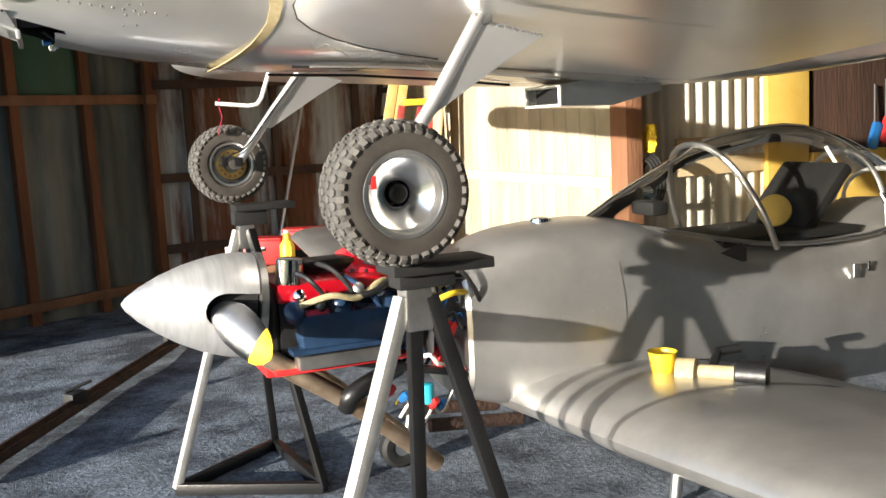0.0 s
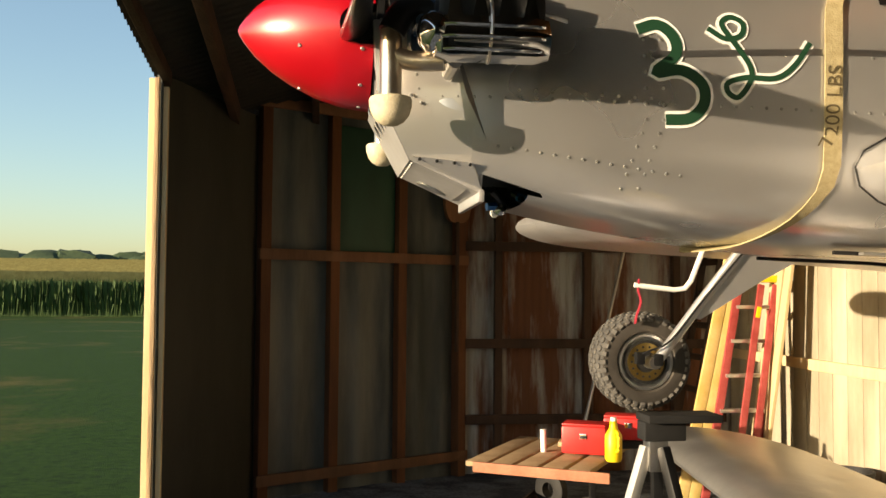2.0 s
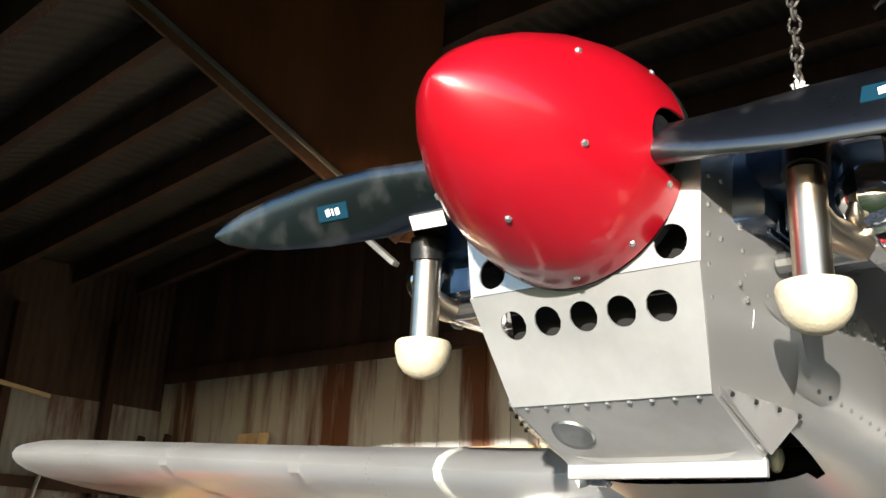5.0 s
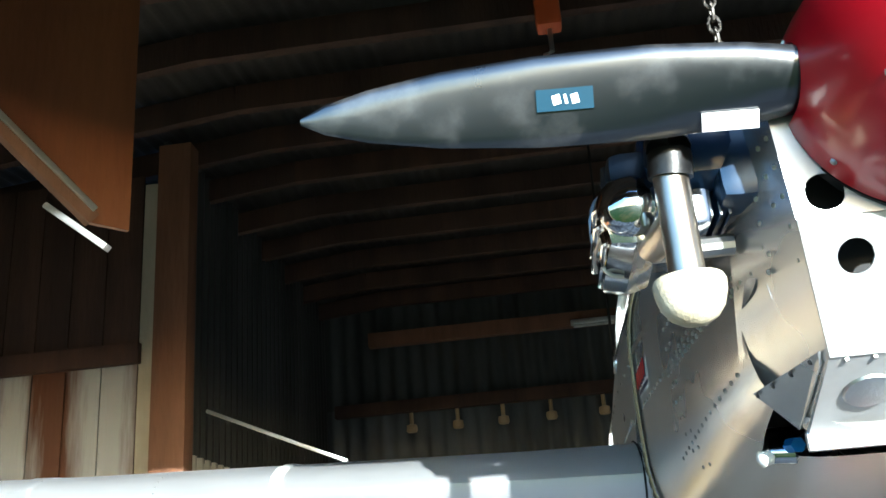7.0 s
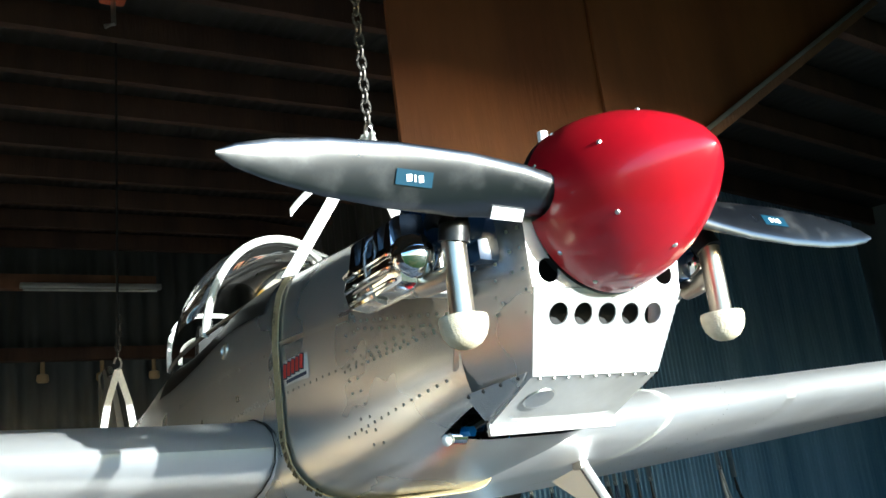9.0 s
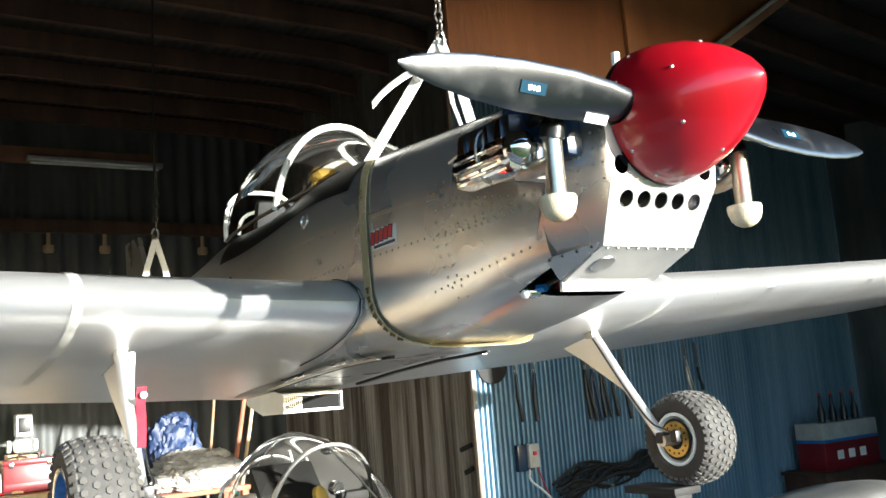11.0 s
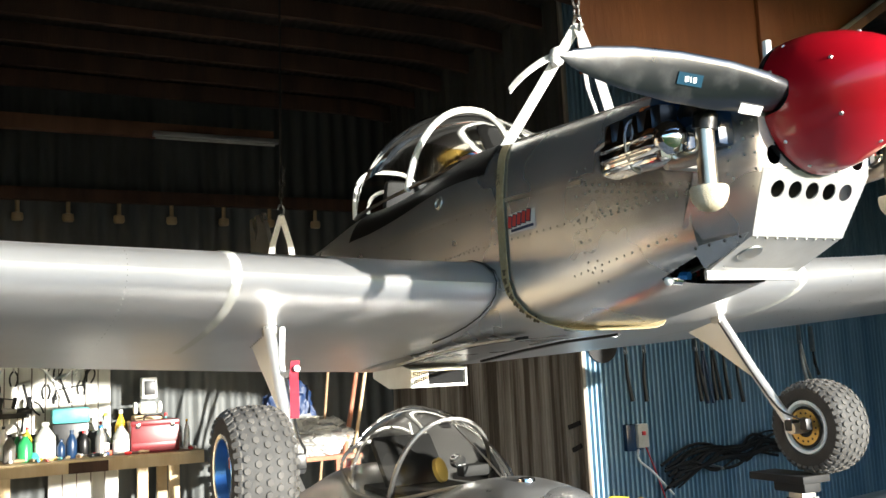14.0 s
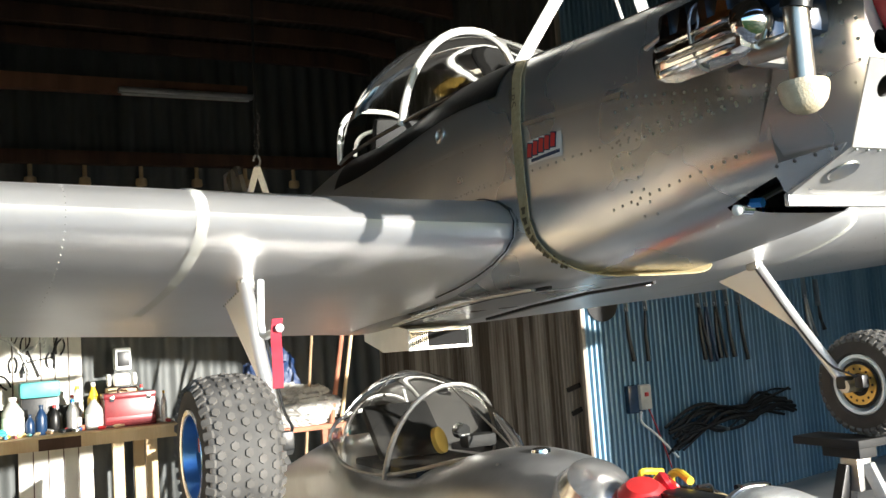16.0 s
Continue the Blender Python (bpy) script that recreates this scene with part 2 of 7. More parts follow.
def box(bm, c, s, bevel=0.0, m=None):
    """A box of size s about c, its edges rounded; m turns it about c."""
    t = Matrix.Translation(c)
    if m is not None:
        t = t @ m.to_4x4()
    g = bmesh.ops.create_cube(bm, size=1.0, matrix=t @ Matrix.Diagonal((*s, 1)))
    if bevel:
        es = list({e for v in g["verts"] for e in v.link_edges})
        bmesh.ops.bevel(bm, geom=es, offset=bevel, segments=2, affect='EDGES', profile=0.6)
    return bm


def boxed(c, s, bevel=0.0, m=None):
    return box(bmesh.new(), c, s, bevel, m)


def loft(rings, caps=True, closed=True, bm=None):
    """A skin over rings of equally many points."""
    bm = bm or bmesh.new()
    vs = [[bm.verts.new(p) for p in r] for r in rings]
    n = len(rings[0])
    for a, b in zip(vs, vs[1:]):
        for i in range(n if closed else n - 1):
            j = (i + 1) % n
            bm.faces.new((a[i], a[j], b[j], b[i]))
    if caps and closed:
        bm.faces.new(vs[0][::-1])
        bm.faces.new(vs[-1])
    return bm


def tube(points, r, seg=10, bm=None, radii=None):
    """A round bar along points."""
    pts = [Vector(p) for p in points]
    rings = []
    up = Vector((0, 0, 1))
    for i, p in enumerate(pts):
        d = (pts[min(i + 1, len(pts) - 1)] - pts[max(i - 1, 0)]).normalized()
        ref = up if abs(d.dot(up)) < 0.95 else Vector((1, 0, 0))
        a = d.cross(ref).normalized()
        b = a.cross(d)
        rr = radii[i] if radii else r
        rings.append([p + rr * (math.cos(t) * a + math.sin(t) * b) for t in (2 * math.pi * k / seg for k in range(seg))])
    return loft(rings, bm=bm)


def ribbon(points, sides, thick, bm=None):
    """A strap through points; sides: half-width vector at each point, or one for all."""
    pts = [Vector(p) for p in points]
    if isinstance(sides, (tuple, Vector)) and not isinstance(sides[0], (tuple, Vector)):
        sides = [Vector(sides)] * len(pts)
    rings = []
    for i, p in enumerate(pts):
        d = (pts[min(i + 1, len(pts) - 1)] - pts[max(i - 1, 0)]).normalized()
        s = Vector(sides[i])
        n = d.cross(s).normalized() * thick / 2
        rings.append([p - s - n, p + s - n, p + s + n, p - s + n])
    return loft(rings, bm=bm)


def revolve(profile, origin, axis, seg=32, bm=None, closed=False, caps=True):
    """Turns (along, radius) pairs about an axis through origin."""
    ax = Vector(axis).normalized()
    ref = Vector((0, 0, 1)) if abs(ax.z) < 0.9 else Vector((1, 0, 0))
    a = ax.cross(ref).normalized()
    b = a.cross(ax)
    o = Vector(origin)
    rings = [[o + ax * u + r * (math.cos(t) * a + math.sin(t) * b) for t in (2 * math.pi * k / seg for k in range(seg))]
             for u, r in profile]
    if closed:
        rings.append(rings[0])
        bm = loft(rings, caps=False, bm=bm)
        bmesh.ops.remove_doubles(bm, verts=bm.verts, dist=1e-6)
        return bm
    return loft(rings, caps=caps, bm=bm)


def spline(keys, n):
    """Catmull-Rom through the keys, each a tuple of numbers."""
    out = []
    k = [np.array(a, float) for a in keys]
    k = [2 * k[0] - k[1]] + k + [2 * k[-1] - k[-2]]
    for i in range(1, len(k) - 2):
        for j in range(n):
            t = j / n
            out.append(0.5 * (2 * k[i] + (k[i + 1] - k[i - 1]) * t + (2 * k[i - 1] - 5 * k[i] + 4 * k[i + 1] - k[i + 2]) * t * t
                              + (3 * k[i] - k[i - 1] - 3 * k[i + 1] + k[i + 2]) * t ** 3))
    out.append(k[-2])
    return out


def beam(a, b, w, h, bevel=0.004, up=(0, 0, 1)):
    """A squared timber or bar from a to b."""
    a, b = Vector(a), Vector(b)
    d = b - a
    x = d.normalized()
    u = Vector(up) if abs(x.dot(Vector(up))) < 0.95 else Vector((1, 0, 0))
    y = u.cross(x).normalized()
    z = x.cross(y)
    m = Matrix((x, y, z)).transposed()
    return boxed((a + b) / 2, (d.length, w, h), bevel, m)


def corrugated(a, b, z0, z1, pitch=0.07, depth=0.018, thick=0.004, mat=None, name="wall", label="", top=None, square=False):
    """A ribbed sheet wall from a to b; top: heights at both ends."""
    a, b = Vector((*a, 0)), Vector((*b, 0))
    d = (b - a)
    n = max(2, int(d.length / pitch))
    nrm = Vector((-d.y, d.x, 0)).normalized()
    prof = []
    for i in range(n):
        ss = ((0, 0), (0.45, 0), (0.55, 1), (0.9, 1)) if square else ((0, 0), (0.25, 0.6), (0.5, 1), (0.75, 0.6))
        for u, h in ss:
            prof.append(((i + u) / n, h * depth))
    prof.append((1, 0))
    t0, t1 = top or (z1, z1)
    bm = bmesh.new()
    rows = []
    for off in (0, -thick):
        rows.append([[bm.verts.new((*(a + d * u + nrm * (h + off)).xy, z)) for z in (z0, t0 + (t1 - t0) * u)] for u, h in prof])
    f, bk = rows
    for i in range(len(prof) - 1):
        bm.faces.new((f[i][0], f[i + 1][0], f[i + 1][1], f[i][1]))
        bm.faces.new((bk[i][1], bk[i + 1][1], bk[i + 1][0], bk[i][0]))
        bm.faces.new((f[i][1], f[i + 1][1], bk[i + 1][1], bk[i][1]))
    ob = part(name, bm, mat, angle=70)
    return tagged(ob, label, "wall", kind="structure")


# ---- ground ----
def ground_z(x, y):
    return -0.032 * max(0.0, min(y, 9.0) - 1.4)


def ground_sheet():
    bm = bmesh.new()
    xs = [-3000, -400, -80, -30, -12, -6, -4.5, -3.5, -2.6] + [-2.2 + 0.3 * i for i in range(36)] + [12, 40, 300, 3000]
    ys = [-3000, -300, -40, -12] + [-8 + 0.3 * i for i in range(60)] + [12, 40, 300, 3000]
    g = [[bm.verts.new((x, y, ground_z(x, y) + (0.012 * noise.noise((x * 1.3, y * 1.3, 0)) if abs(x) < 10 and abs(y) < 12 else 0))) for y in ys] for x in xs]
    for i in range(len(xs) - 1):
        for j in range(len(ys) - 1):
            bm.faces.new((g[i][j], g[i + 1][j], g[i + 1][j + 1], g[i][j + 1]))
    return bm


def ground_material():
    """Gravel under the roof that gives way to grass outside the door, with a worn track."""
    m = bpy.data.materials.new("ground_gravel_and_grass")
    m.use_nodes = True
    nt = m.node_tree
    L = nt.links.new
    b = nt.nodes["Principled BSDF"]
    b.inputs["Roughness"].default_value = 0.95
    b.inputs["Specular IOR Level"].default_value = 0.15
    geo = nt.nodes.new("ShaderNodeNewGeometry")

    def noise_ramp(scale, detail, p0, p1, c0, c1):
        n = nt.nodes.new("ShaderNodeTexNoise")
        n.inputs["Scale"].default_value, n.inputs["Detail"].default_value, n.inputs["Roughness"].default_value = scale, detail, 0.65
        L(geo.outputs["Position"], n.inputs["Vector"])
        r = nt.nodes.new("ShaderNodeValToRGB")
        r.color_ramp.elements[0].position, r.color_ramp.elements[1].position = p0, p1
        r.color_ramp.elements[0].color, r.color_ramp.elements[1].color = (*c0, 1), (*c1, 1)
        L(n.outputs["Fac"], r.inputs["Fac"])
        return n, r

    def mix(fac, a, c):
        x = nt.nodes.new("ShaderNodeMix")
        x.data_type = 'RGBA'
        L(fac, x.inputs["Factor"])
        L(a, x.inputs["A"])
        L(c, x.inputs["B"])
        return x.outputs["Result"]

    fine, gravel = noise_ramp(38, 8, 0.36, 0.66, (0.11, 0.132, 0.16), (0.25, 0.285, 0.33))
    _, patches = noise_ramp(2.6, 7, 0.4, 0.6, (0.36, 0.36, 0.37), (1.1, 1.1, 1.1))
    mul = nt.nodes.new("ShaderNodeMix")
    mul.data_type, mul.blend_type = 'RGBA', 'MULTIPLY'
    mul.inputs["Factor"].default_value = 1
    L(gravel.outputs[0], mul.inputs["A"])
    L(patches.outputs[0], mul.inputs["B"])
    grain, grass = noise_ramp(9, 9, 0.3, 0.7, (0.008, 0.03, 0.003), (0.034, 0.085, 0.008))
    _, dry = noise_ramp(0.22, 7, 0.54, 0.7, (0, 0, 0), (1, 1, 1))
    _, straw = noise_ramp(12, 8, 0.3, 0.7, (0.085, 0.075, 0.018), (0.16, 0.125, 0.035))
    field = mix(dry.outputs[0], grass.outputs[0], straw.outputs[0])
    sep = nt.nodes.new("ShaderNodeSeparateXYZ")
    L(geo.outputs["Position"], sep.inputs[0])
    edge = nt.nodes.new("ShaderNodeTexNoise")
    edge.inputs["Scale"].default_value = 2.5
    edge.inputs["Detail"].default_value = 6
    L(geo.outputs["Position"], edge.inputs["Vector"])
    add = nt.nodes.new("ShaderNodeMath")
    add.operation = 'MULTIPLY_ADD'
    add.inputs[1].default_value = 0.9
    L(edge.outputs["Fac"], add.inputs[0])
    L(sep.outputs["X"], add.inputs[2])
    rng = nt.nodes.new("ShaderNodeMapRange")
    rng.inputs["From Min"].default_value, rng.inputs["From Max"].default_value = -1.75, -1.55
    L(add.outputs[0], rng.inputs["Value"])
    L(mix(rng.outputs[0], field, mul.outputs["Result"]), b.inputs["Base Color"])
    bp = nt.nodes.new("ShaderNodeBump")
    bp.inputs["Strength"].default_value, bp.inputs["Distance"].default_value = 0.9, 0.03
    L(fine.outputs["Fac"], bp.inputs["Height"])
    L(bp.outputs[0], b.inputs["Normal"])
    return m


ground = tagged(part("ground", ground_sheet(), ground_material()), "grey gravel hangar floor running out into mown grass", "ground", kind="structure")

# ---- hangar shell ----
J = (-2.15, 4.35)       # door jamb
K = (-1.62, 5.75)
C = (0.27, 6.85)
PX, QX = 2.98, 3.45     # partitions on either side of the tail bay
RX = 7.1                # rear wall


def roof_z(x, y=0.0):
    return 3.03 + 0.11 * (4.2 - max(abs(y), 2.0)) + 0.34 * (min(x, 0.8) + 2.15) + 0.09 * min(max(x - 0.8, 0), 3.0)


def structure(ob, label, category):
    return tagged(ob, label, category, kind="structure")


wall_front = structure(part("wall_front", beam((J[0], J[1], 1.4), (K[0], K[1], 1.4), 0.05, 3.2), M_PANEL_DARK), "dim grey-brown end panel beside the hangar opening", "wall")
wall_door = corrugated(C, K, -0.35, 3.2, 0.30, 0.02, mat=M_WALL_DARK, name="wall_door", label="weathered steel sheet wall between timber posts", top=(3.6, 3.05), square=True)
wall_side = corrugated((PX + .1, C[1]), C, -0.35, 2.72, 0.075, 0.018, mat=M_WALL_SHEET, name="wall_side", label="white corrugated sheet wall streaked with brown rust")
# upper part of the same rusty wall, shade painted in by a darker sheet
wall_side_upper = corrugated((PX + .1, C[1] + .02), (C[0], C[1] + .02), 2.6, 4.0, 0.075, 0.018, mat=M_RUST_SHADED, name="wall_side_upper", label="rusted corrugated sheet above the pale wall, darkened for shade", top=(4.1, 3.6))
# upper sheets of the tail bay carry the roof's shade in their colour
wall_bay_upper = corrugated((RX + .06, 2.64), (PX + 0.1, 2.64), 2.5, 4.9, 0.115, 0.025, mat=M_WALL_SHADED, name="wall_bay_upper", label="ribbed sheet above the pale wall, darkened for shade", square=True)
wall_bay = corrugated((RX, 2.62), (PX + 0.1, 2.62), -0.1, 2.52, 0.115, 0.025, mat=M_WALL_CREAM, name="wall_bay", label="pale ribbed sheet wall of the tail bay", square=True)
wall_bay_port_upper = corrugated((QX, -2.52), (RX, -2.52), 2.38, 4.5, 0.16, 0.02, mat=M_WALL_SHADED, name="wall_bay_port_upper", label="sheet above the grey wall, coloured near-black for shade", square=True)
wall_bay_port = corrugated((QX, -2.5), (RX, -2.5), -0.1, 2.4, 0.045, 0.02, mat=M_WALL_GREY, name="wall_bay_port", label="grey brown weathered sheet wall of the tail bay", square=True)
wall_blue = corrugated((QX, -7.2), (QX, -2.45), -0.1, 4.6, 0.045, 0.026, mat=M_WALL_BLUE, name="wall_blue", label="bluish galvanised corrugated partition hung with tools", square=True)
# top of the rear wall, its shade painted in by the darker sheet
wall_rear_upper = corrugated((RX + .02, -2.6), (RX + .02, 2.75), 3.38, 4.8, 0.16, 0.02, mat=M_WALL_SHADED, name="wall_rear_upper", label="sheet high on the rear wall, coloured near-black for shade", square=True)
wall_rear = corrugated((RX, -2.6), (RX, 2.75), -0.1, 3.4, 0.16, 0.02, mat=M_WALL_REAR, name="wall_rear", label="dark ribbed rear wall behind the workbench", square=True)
wall_far = structure(part("wall_far", boxed((0.65, -7.25, 1.9), (5.7, 0.08, 4.4)), M_WALL_DARK), "plain dark side wall closing the hangar", "wall")
# out of view, added to keep direct sun off part of the blue partition
wall_front_far = structure(part("wall_front_far", boxed((-2.15, -6.0, 1.4), (0.08, 2.46, 3.0)), M_WALL_DARK), "unseen plain dark front wall added to block the sun", "wall")

# partition of pale boards between posts
wall_partition = structure(part("wall_partition", boxed((PX + 0.06, 4.8, 1.9), (0.04, 4.4, 4.4)), M_WALL_WHITE), "pale painted board partition lit by low sun", "wall")
y = 2.72
while y < 6.8:
    wd = .19 + .03 * random.random()
    part("board", boxed((PX + .032, y + wd / 2, .98), (.016, wd - .008, 2.5), .003), M_WALL_WHITE, wall_partition)
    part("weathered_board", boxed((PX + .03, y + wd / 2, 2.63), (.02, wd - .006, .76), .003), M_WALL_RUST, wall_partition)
    # dark timber colour here stands in for the roof's shadow on the top boards
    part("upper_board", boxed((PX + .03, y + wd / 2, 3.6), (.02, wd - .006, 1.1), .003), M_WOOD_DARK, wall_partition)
    y += wd
for z in (.98, 2.25):
    part("girt", boxed((PX + .004, 4.75, z), (.04, 4.1, .09), .005), M_WOOD_PALE, wall_partition)
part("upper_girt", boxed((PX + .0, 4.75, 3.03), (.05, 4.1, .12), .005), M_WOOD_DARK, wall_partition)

# timber frame of the door wall
kc = Vector((C[0] - K[0], C[1] - K[1], 0))
nin = Vector((kc.y, -kc.x, 0)).normalized() * .05
for f, wd in ((.03, .1), (.33, .1), (.655, .1), (.97, .12)):
    p = Vector((*K, 0)) + kc * f + nin
    structure(part("wall_post", beam((p.x, p.y, -.2), (p.x, p.y, 3.15), wd, .09, up=kc), M_POST), "dark red-brown timber wall post", "post")
for z in (1.86, 3.12, .02):
    a, b = Vector((*K, z)) + nin * 1.9, Vector((*K, z)) + kc * 1.0 + nin * 1.9
    structure(part("wall_rail", beam(a, b, .045, .09), M_WOOD_MID), "brown timber rail across the wall posts", "rail")
a, b = Vector((*K, 2.46)) + kc * .36 + nin * .75, Vector((*K, 2.46)) + kc * .63 + nin * .75
structure(part("green_panel", beam(a, b, .008, 1.1, .001), M_GREEN), "dark green sheet panel between the posts", "panel")
for x in (.62, 1.5, 2.4):
    structure(part("wall_post", boxed((x, 6.78, 1.6), (.07, .09, 3.6), .004), M_WOOD_DARK), "dark timber wall post", "post")
for z in (2.0, 1.07, .35):
    structure(part("wall_rail", boxed((1.6, 6.75, z), (2.6, .04, .09), .004), M_WOOD_DARK), "dark timber girt across rusty sheet", "rail")
# jamb boards that catch the sun
for dx, dy, w, m in ((-.03, -.05, .1, M_WOOD_PALE), (.045, -.02, .055, M_WOOD_PALE), (-.005, -.075, .05, M_WOOD)):
    structure(part("door_jamb", boxed((J[0] + dx, J[1] + dy, 1.36), (w * .6, .05, 3.2 - .1 * (dx > 0)), .004), m), "sunlit weathered timber door jamb", "post")
for ya, yb in ((4.35, 2.0), (2.0, -2.0), (-2.0, -7.2)):
    structure(part("eave_beam", beam((-2.1, ya, roof_z(-2.1, ya) - .06), (-2.1, yb, roof_z(-2.1, yb) - .06), .05, .09), M_WOOD_DARK), "dark timber beam along the roof edge", "beam")


def roof_sheet():
    bm = bmesh.new()
    rings = []
    for k, y in enumerate(np.arange(-7.4, 7.41, 0.022)):
        h = (0, 0.016, 0.02, 0.016)[k % 4]
        rings.append([(x, y, roof_z(x, y) + h) for x in (-2.2, 0.8, 3.8, 7.3)])
    loft(rings, caps=False, closed=False, bm=bm)
    return bm


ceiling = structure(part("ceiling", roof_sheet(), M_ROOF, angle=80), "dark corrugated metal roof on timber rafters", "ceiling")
x = -1.75
while x < 7.0:
    for ya, yb in ((-7.2, -2.0), (-2.0, 2.0), (2.0, 7.2)):
        structure(part("roof_rafter", beam((x, ya, roof_z(x, ya) - .09), (x, yb, roof_z(x, yb) - .09), .06, .16), M_WOOD_DARK), "dark rough timber roof rafter", "beam")
    x += .62
# brown plywood panels that hang under the roof, with channel along their sloping edges
def hung_panel(pts, edge, name_label):
    """A thin upright sheet through pts, with a metal channel from edge[0] to edge[1]."""
    n = (Vector(pts[1]) - Vector(pts[0])).cross(Vector(pts[2]) - Vector(pts[0])).normalized() * .009
    pan = structure(part("hung_panel", loft([[Vector(p) - n for p in pts], [Vector(p) + n for p in pts]]), M_PLY_BROWN, smooth=False), name_label, "panel")
    side = -n.normalized() if n.x > 0 else n.normalized()
    part("edge_channel", beam(Vector(edge[0]) + side * .03, Vector(edge[1]) + side * .03, .035, .05, .004), M_WOOD_MID, pan)
    part("edge_flange", beam(Vector(edge[0]) + side * .05 + Vector((0, 0, .03)), Vector(edge[1]) + side * .05 + Vector((0, 0, .03)), .012, .02, .002), M_ALU_DULL, pan)
    return pan


pan = hung_panel([(.45, -.42, 2.66), (.45, -.42, 4.1), (.45, -3.38, 3.93), (.45, -1.36, 2.66)], ((.45, -1.36, 2.66), (.45, -3.38, 3.93)), "large brown stained plywood panel under the roof")
part("seam_batten", boxed((.43, -1.42, 3.4), (.02, .13, 1.2), .004), M_PLY_BROWN, pan)
hung_panel([(-.28, 2.6, 3.75), (.66, 1.82, 2.8), (.76, 1.735, 2.8), (.76, 1.735, 4.05)], ((-.28, 2.6, 3.75), (.66, 1.82, 2.8)), "dark brown plywood panel under the roof")
structure(part("brace_strap", beam((PX - .1, 2.26, 2.635), (PX - .1, 1.5, 2.3), .035, .02), M_ALU_BRUSH), "bright metal strap brace at the tail bay", "brace")
structure(part("brace_strap", beam((.48, 1.86, 2.79), (.48, 1.66, 2.63), .035, .02), M_ALU_DULL), "bright metal strap brace", "brace")
structure(part("bay_post", boxed((PX, 2.5, 2.1), (.13, .2, 4.4), .006), M_WOOD_MID), "brown timber post at the tail bay", "post")
structure(part("rear_beam", boxed((RX - .12, 0, 3.36), (.1, 5.0, .12), .005), M_WOOD_DARK), "dark red-brown beam over the rear wall", "beam")
structure(part("rear_beam", boxed((RX - .3, .5, 4.0), (.1, 3.2, .14), .005), M_WOOD_MID), "red-brown beam under the rear roof", "beam")


# ---- the hanging airplane ----
def section(x, hw, zb, zt, e=3.0, n=40, yc=0.0, t0=0.0, t1=2 * math.pi, grow=0.0, open_=False):
    """A squared-off oval across the fuselage; t0 to t1 takes an arc of it."""
    zc, hz = (zb + zt) / 2, (zt - zb) / 2
    out = []
    m = n + 1 if open_ else n
    for k in range(m):
        t = t0 + (t1 - t0) * k / n
        c, s = math.cos(t), math.sin(t)
        k_ = e if s > 0 else e + 1.6
        out.append((x, yc + (hw + grow) * math.copysign(abs(c) ** (2 / k_), c), zc + (hz + grow) * math.copysign(abs(s) ** (2 / k_), s)))
    return out


def hull_at(keys, x):
    """Half-width, belly and back of a fuselage at x."""
    rows = spline(keys, 8)
    xs = [r[0] for r in rows]
    return [float(np.interp(x, xs, [r[i] for r in rows])) for i in (1, 2, 3)]


def skin_y(keys, x, z, e=3.0):
    hw, zb, zt = hull_at(keys, x)
    e = e if z > (zb + zt) / 2 else e + 1.6
    s = min(0.999, abs((z - (zb + zt) / 2) / ((zt - zb) / 2)))
    return hw * (1 - s ** e) ** (1 / e)


def airfoil(chord, thick, n=16):
    """Points (back, up) round a wing section, from the trailing edge over the top to the nose and back below."""
    f = lambda x: 5 * thick * (0.2969 * math.sqrt(x) - 0.126 * x - 0.3516 * x * x + 0.2843 * x ** 3 - 0.1036 * x ** 4)
    xs = [(1 - math.cos(math.pi * i / n)) / 2 for i in range(n + 1)]
    cam = lambda x: 0.03 * (1 - (2 * x - 0.8) ** 2 / 1.44)
    up = [(x * chord, (cam(x) + f(x)) * chord) for x in reversed(xs)]
    lo = [(x * chord, (cam(x) - 0.88 * f(x)) * chord) for x in xs[1:-1]]
    return up + lo


def wing_ring(side, y, x0, z0, chord, th, droop, yc=0.0, grow=0.0):
    pts = []
    for a, b in airfoil(chord, th):
        if grow:
            a, b = a - grow * (1 - 2 * a / chord), b + math.copysign(grow, b)
        pts.append((x0 + a * math.cos(droop) + b * math.sin(droop), yc + side * y, z0 + b * math.cos(droop) - a * math.sin(droop)))
    return pts


def wing(side, stations, droop, yc=0.0):
    """stations: (span, nose x, nose z, chord, thickness)."""
    return loft([wing_ring(side, *s, droop, yc) for s in stations])


def wing_band(side, stations, y, width, droop, grow=0.003):
    """A strip of tape or a lap joint round a wing's nose."""
    ys = [s[0] for s in stations]
    rings = []
    for yy in (y - width / 2, y + width / 2):
        v = [float(np.interp(yy, ys, [s[i] for s in stations])) for i in (1, 2, 3, 4)]
        rings.append(wing_ring(side, yy, *v, droop, grow=grow)[7:-6])
    a = [[Vector(p) for p in r] for r in rings]
    bm = bmesh.new()
    vs = [[bm.verts.new(p) for p in r] for r in a]
    for i in range(len(vs[0]) - 1):
        bm.faces.new((vs[0][i], vs[0][i + 1], vs[1][i + 1], vs[1][i]))
    bmesh.ops.solidify(bm, geom=bm.faces[:], thickness=0.002)
    return bm


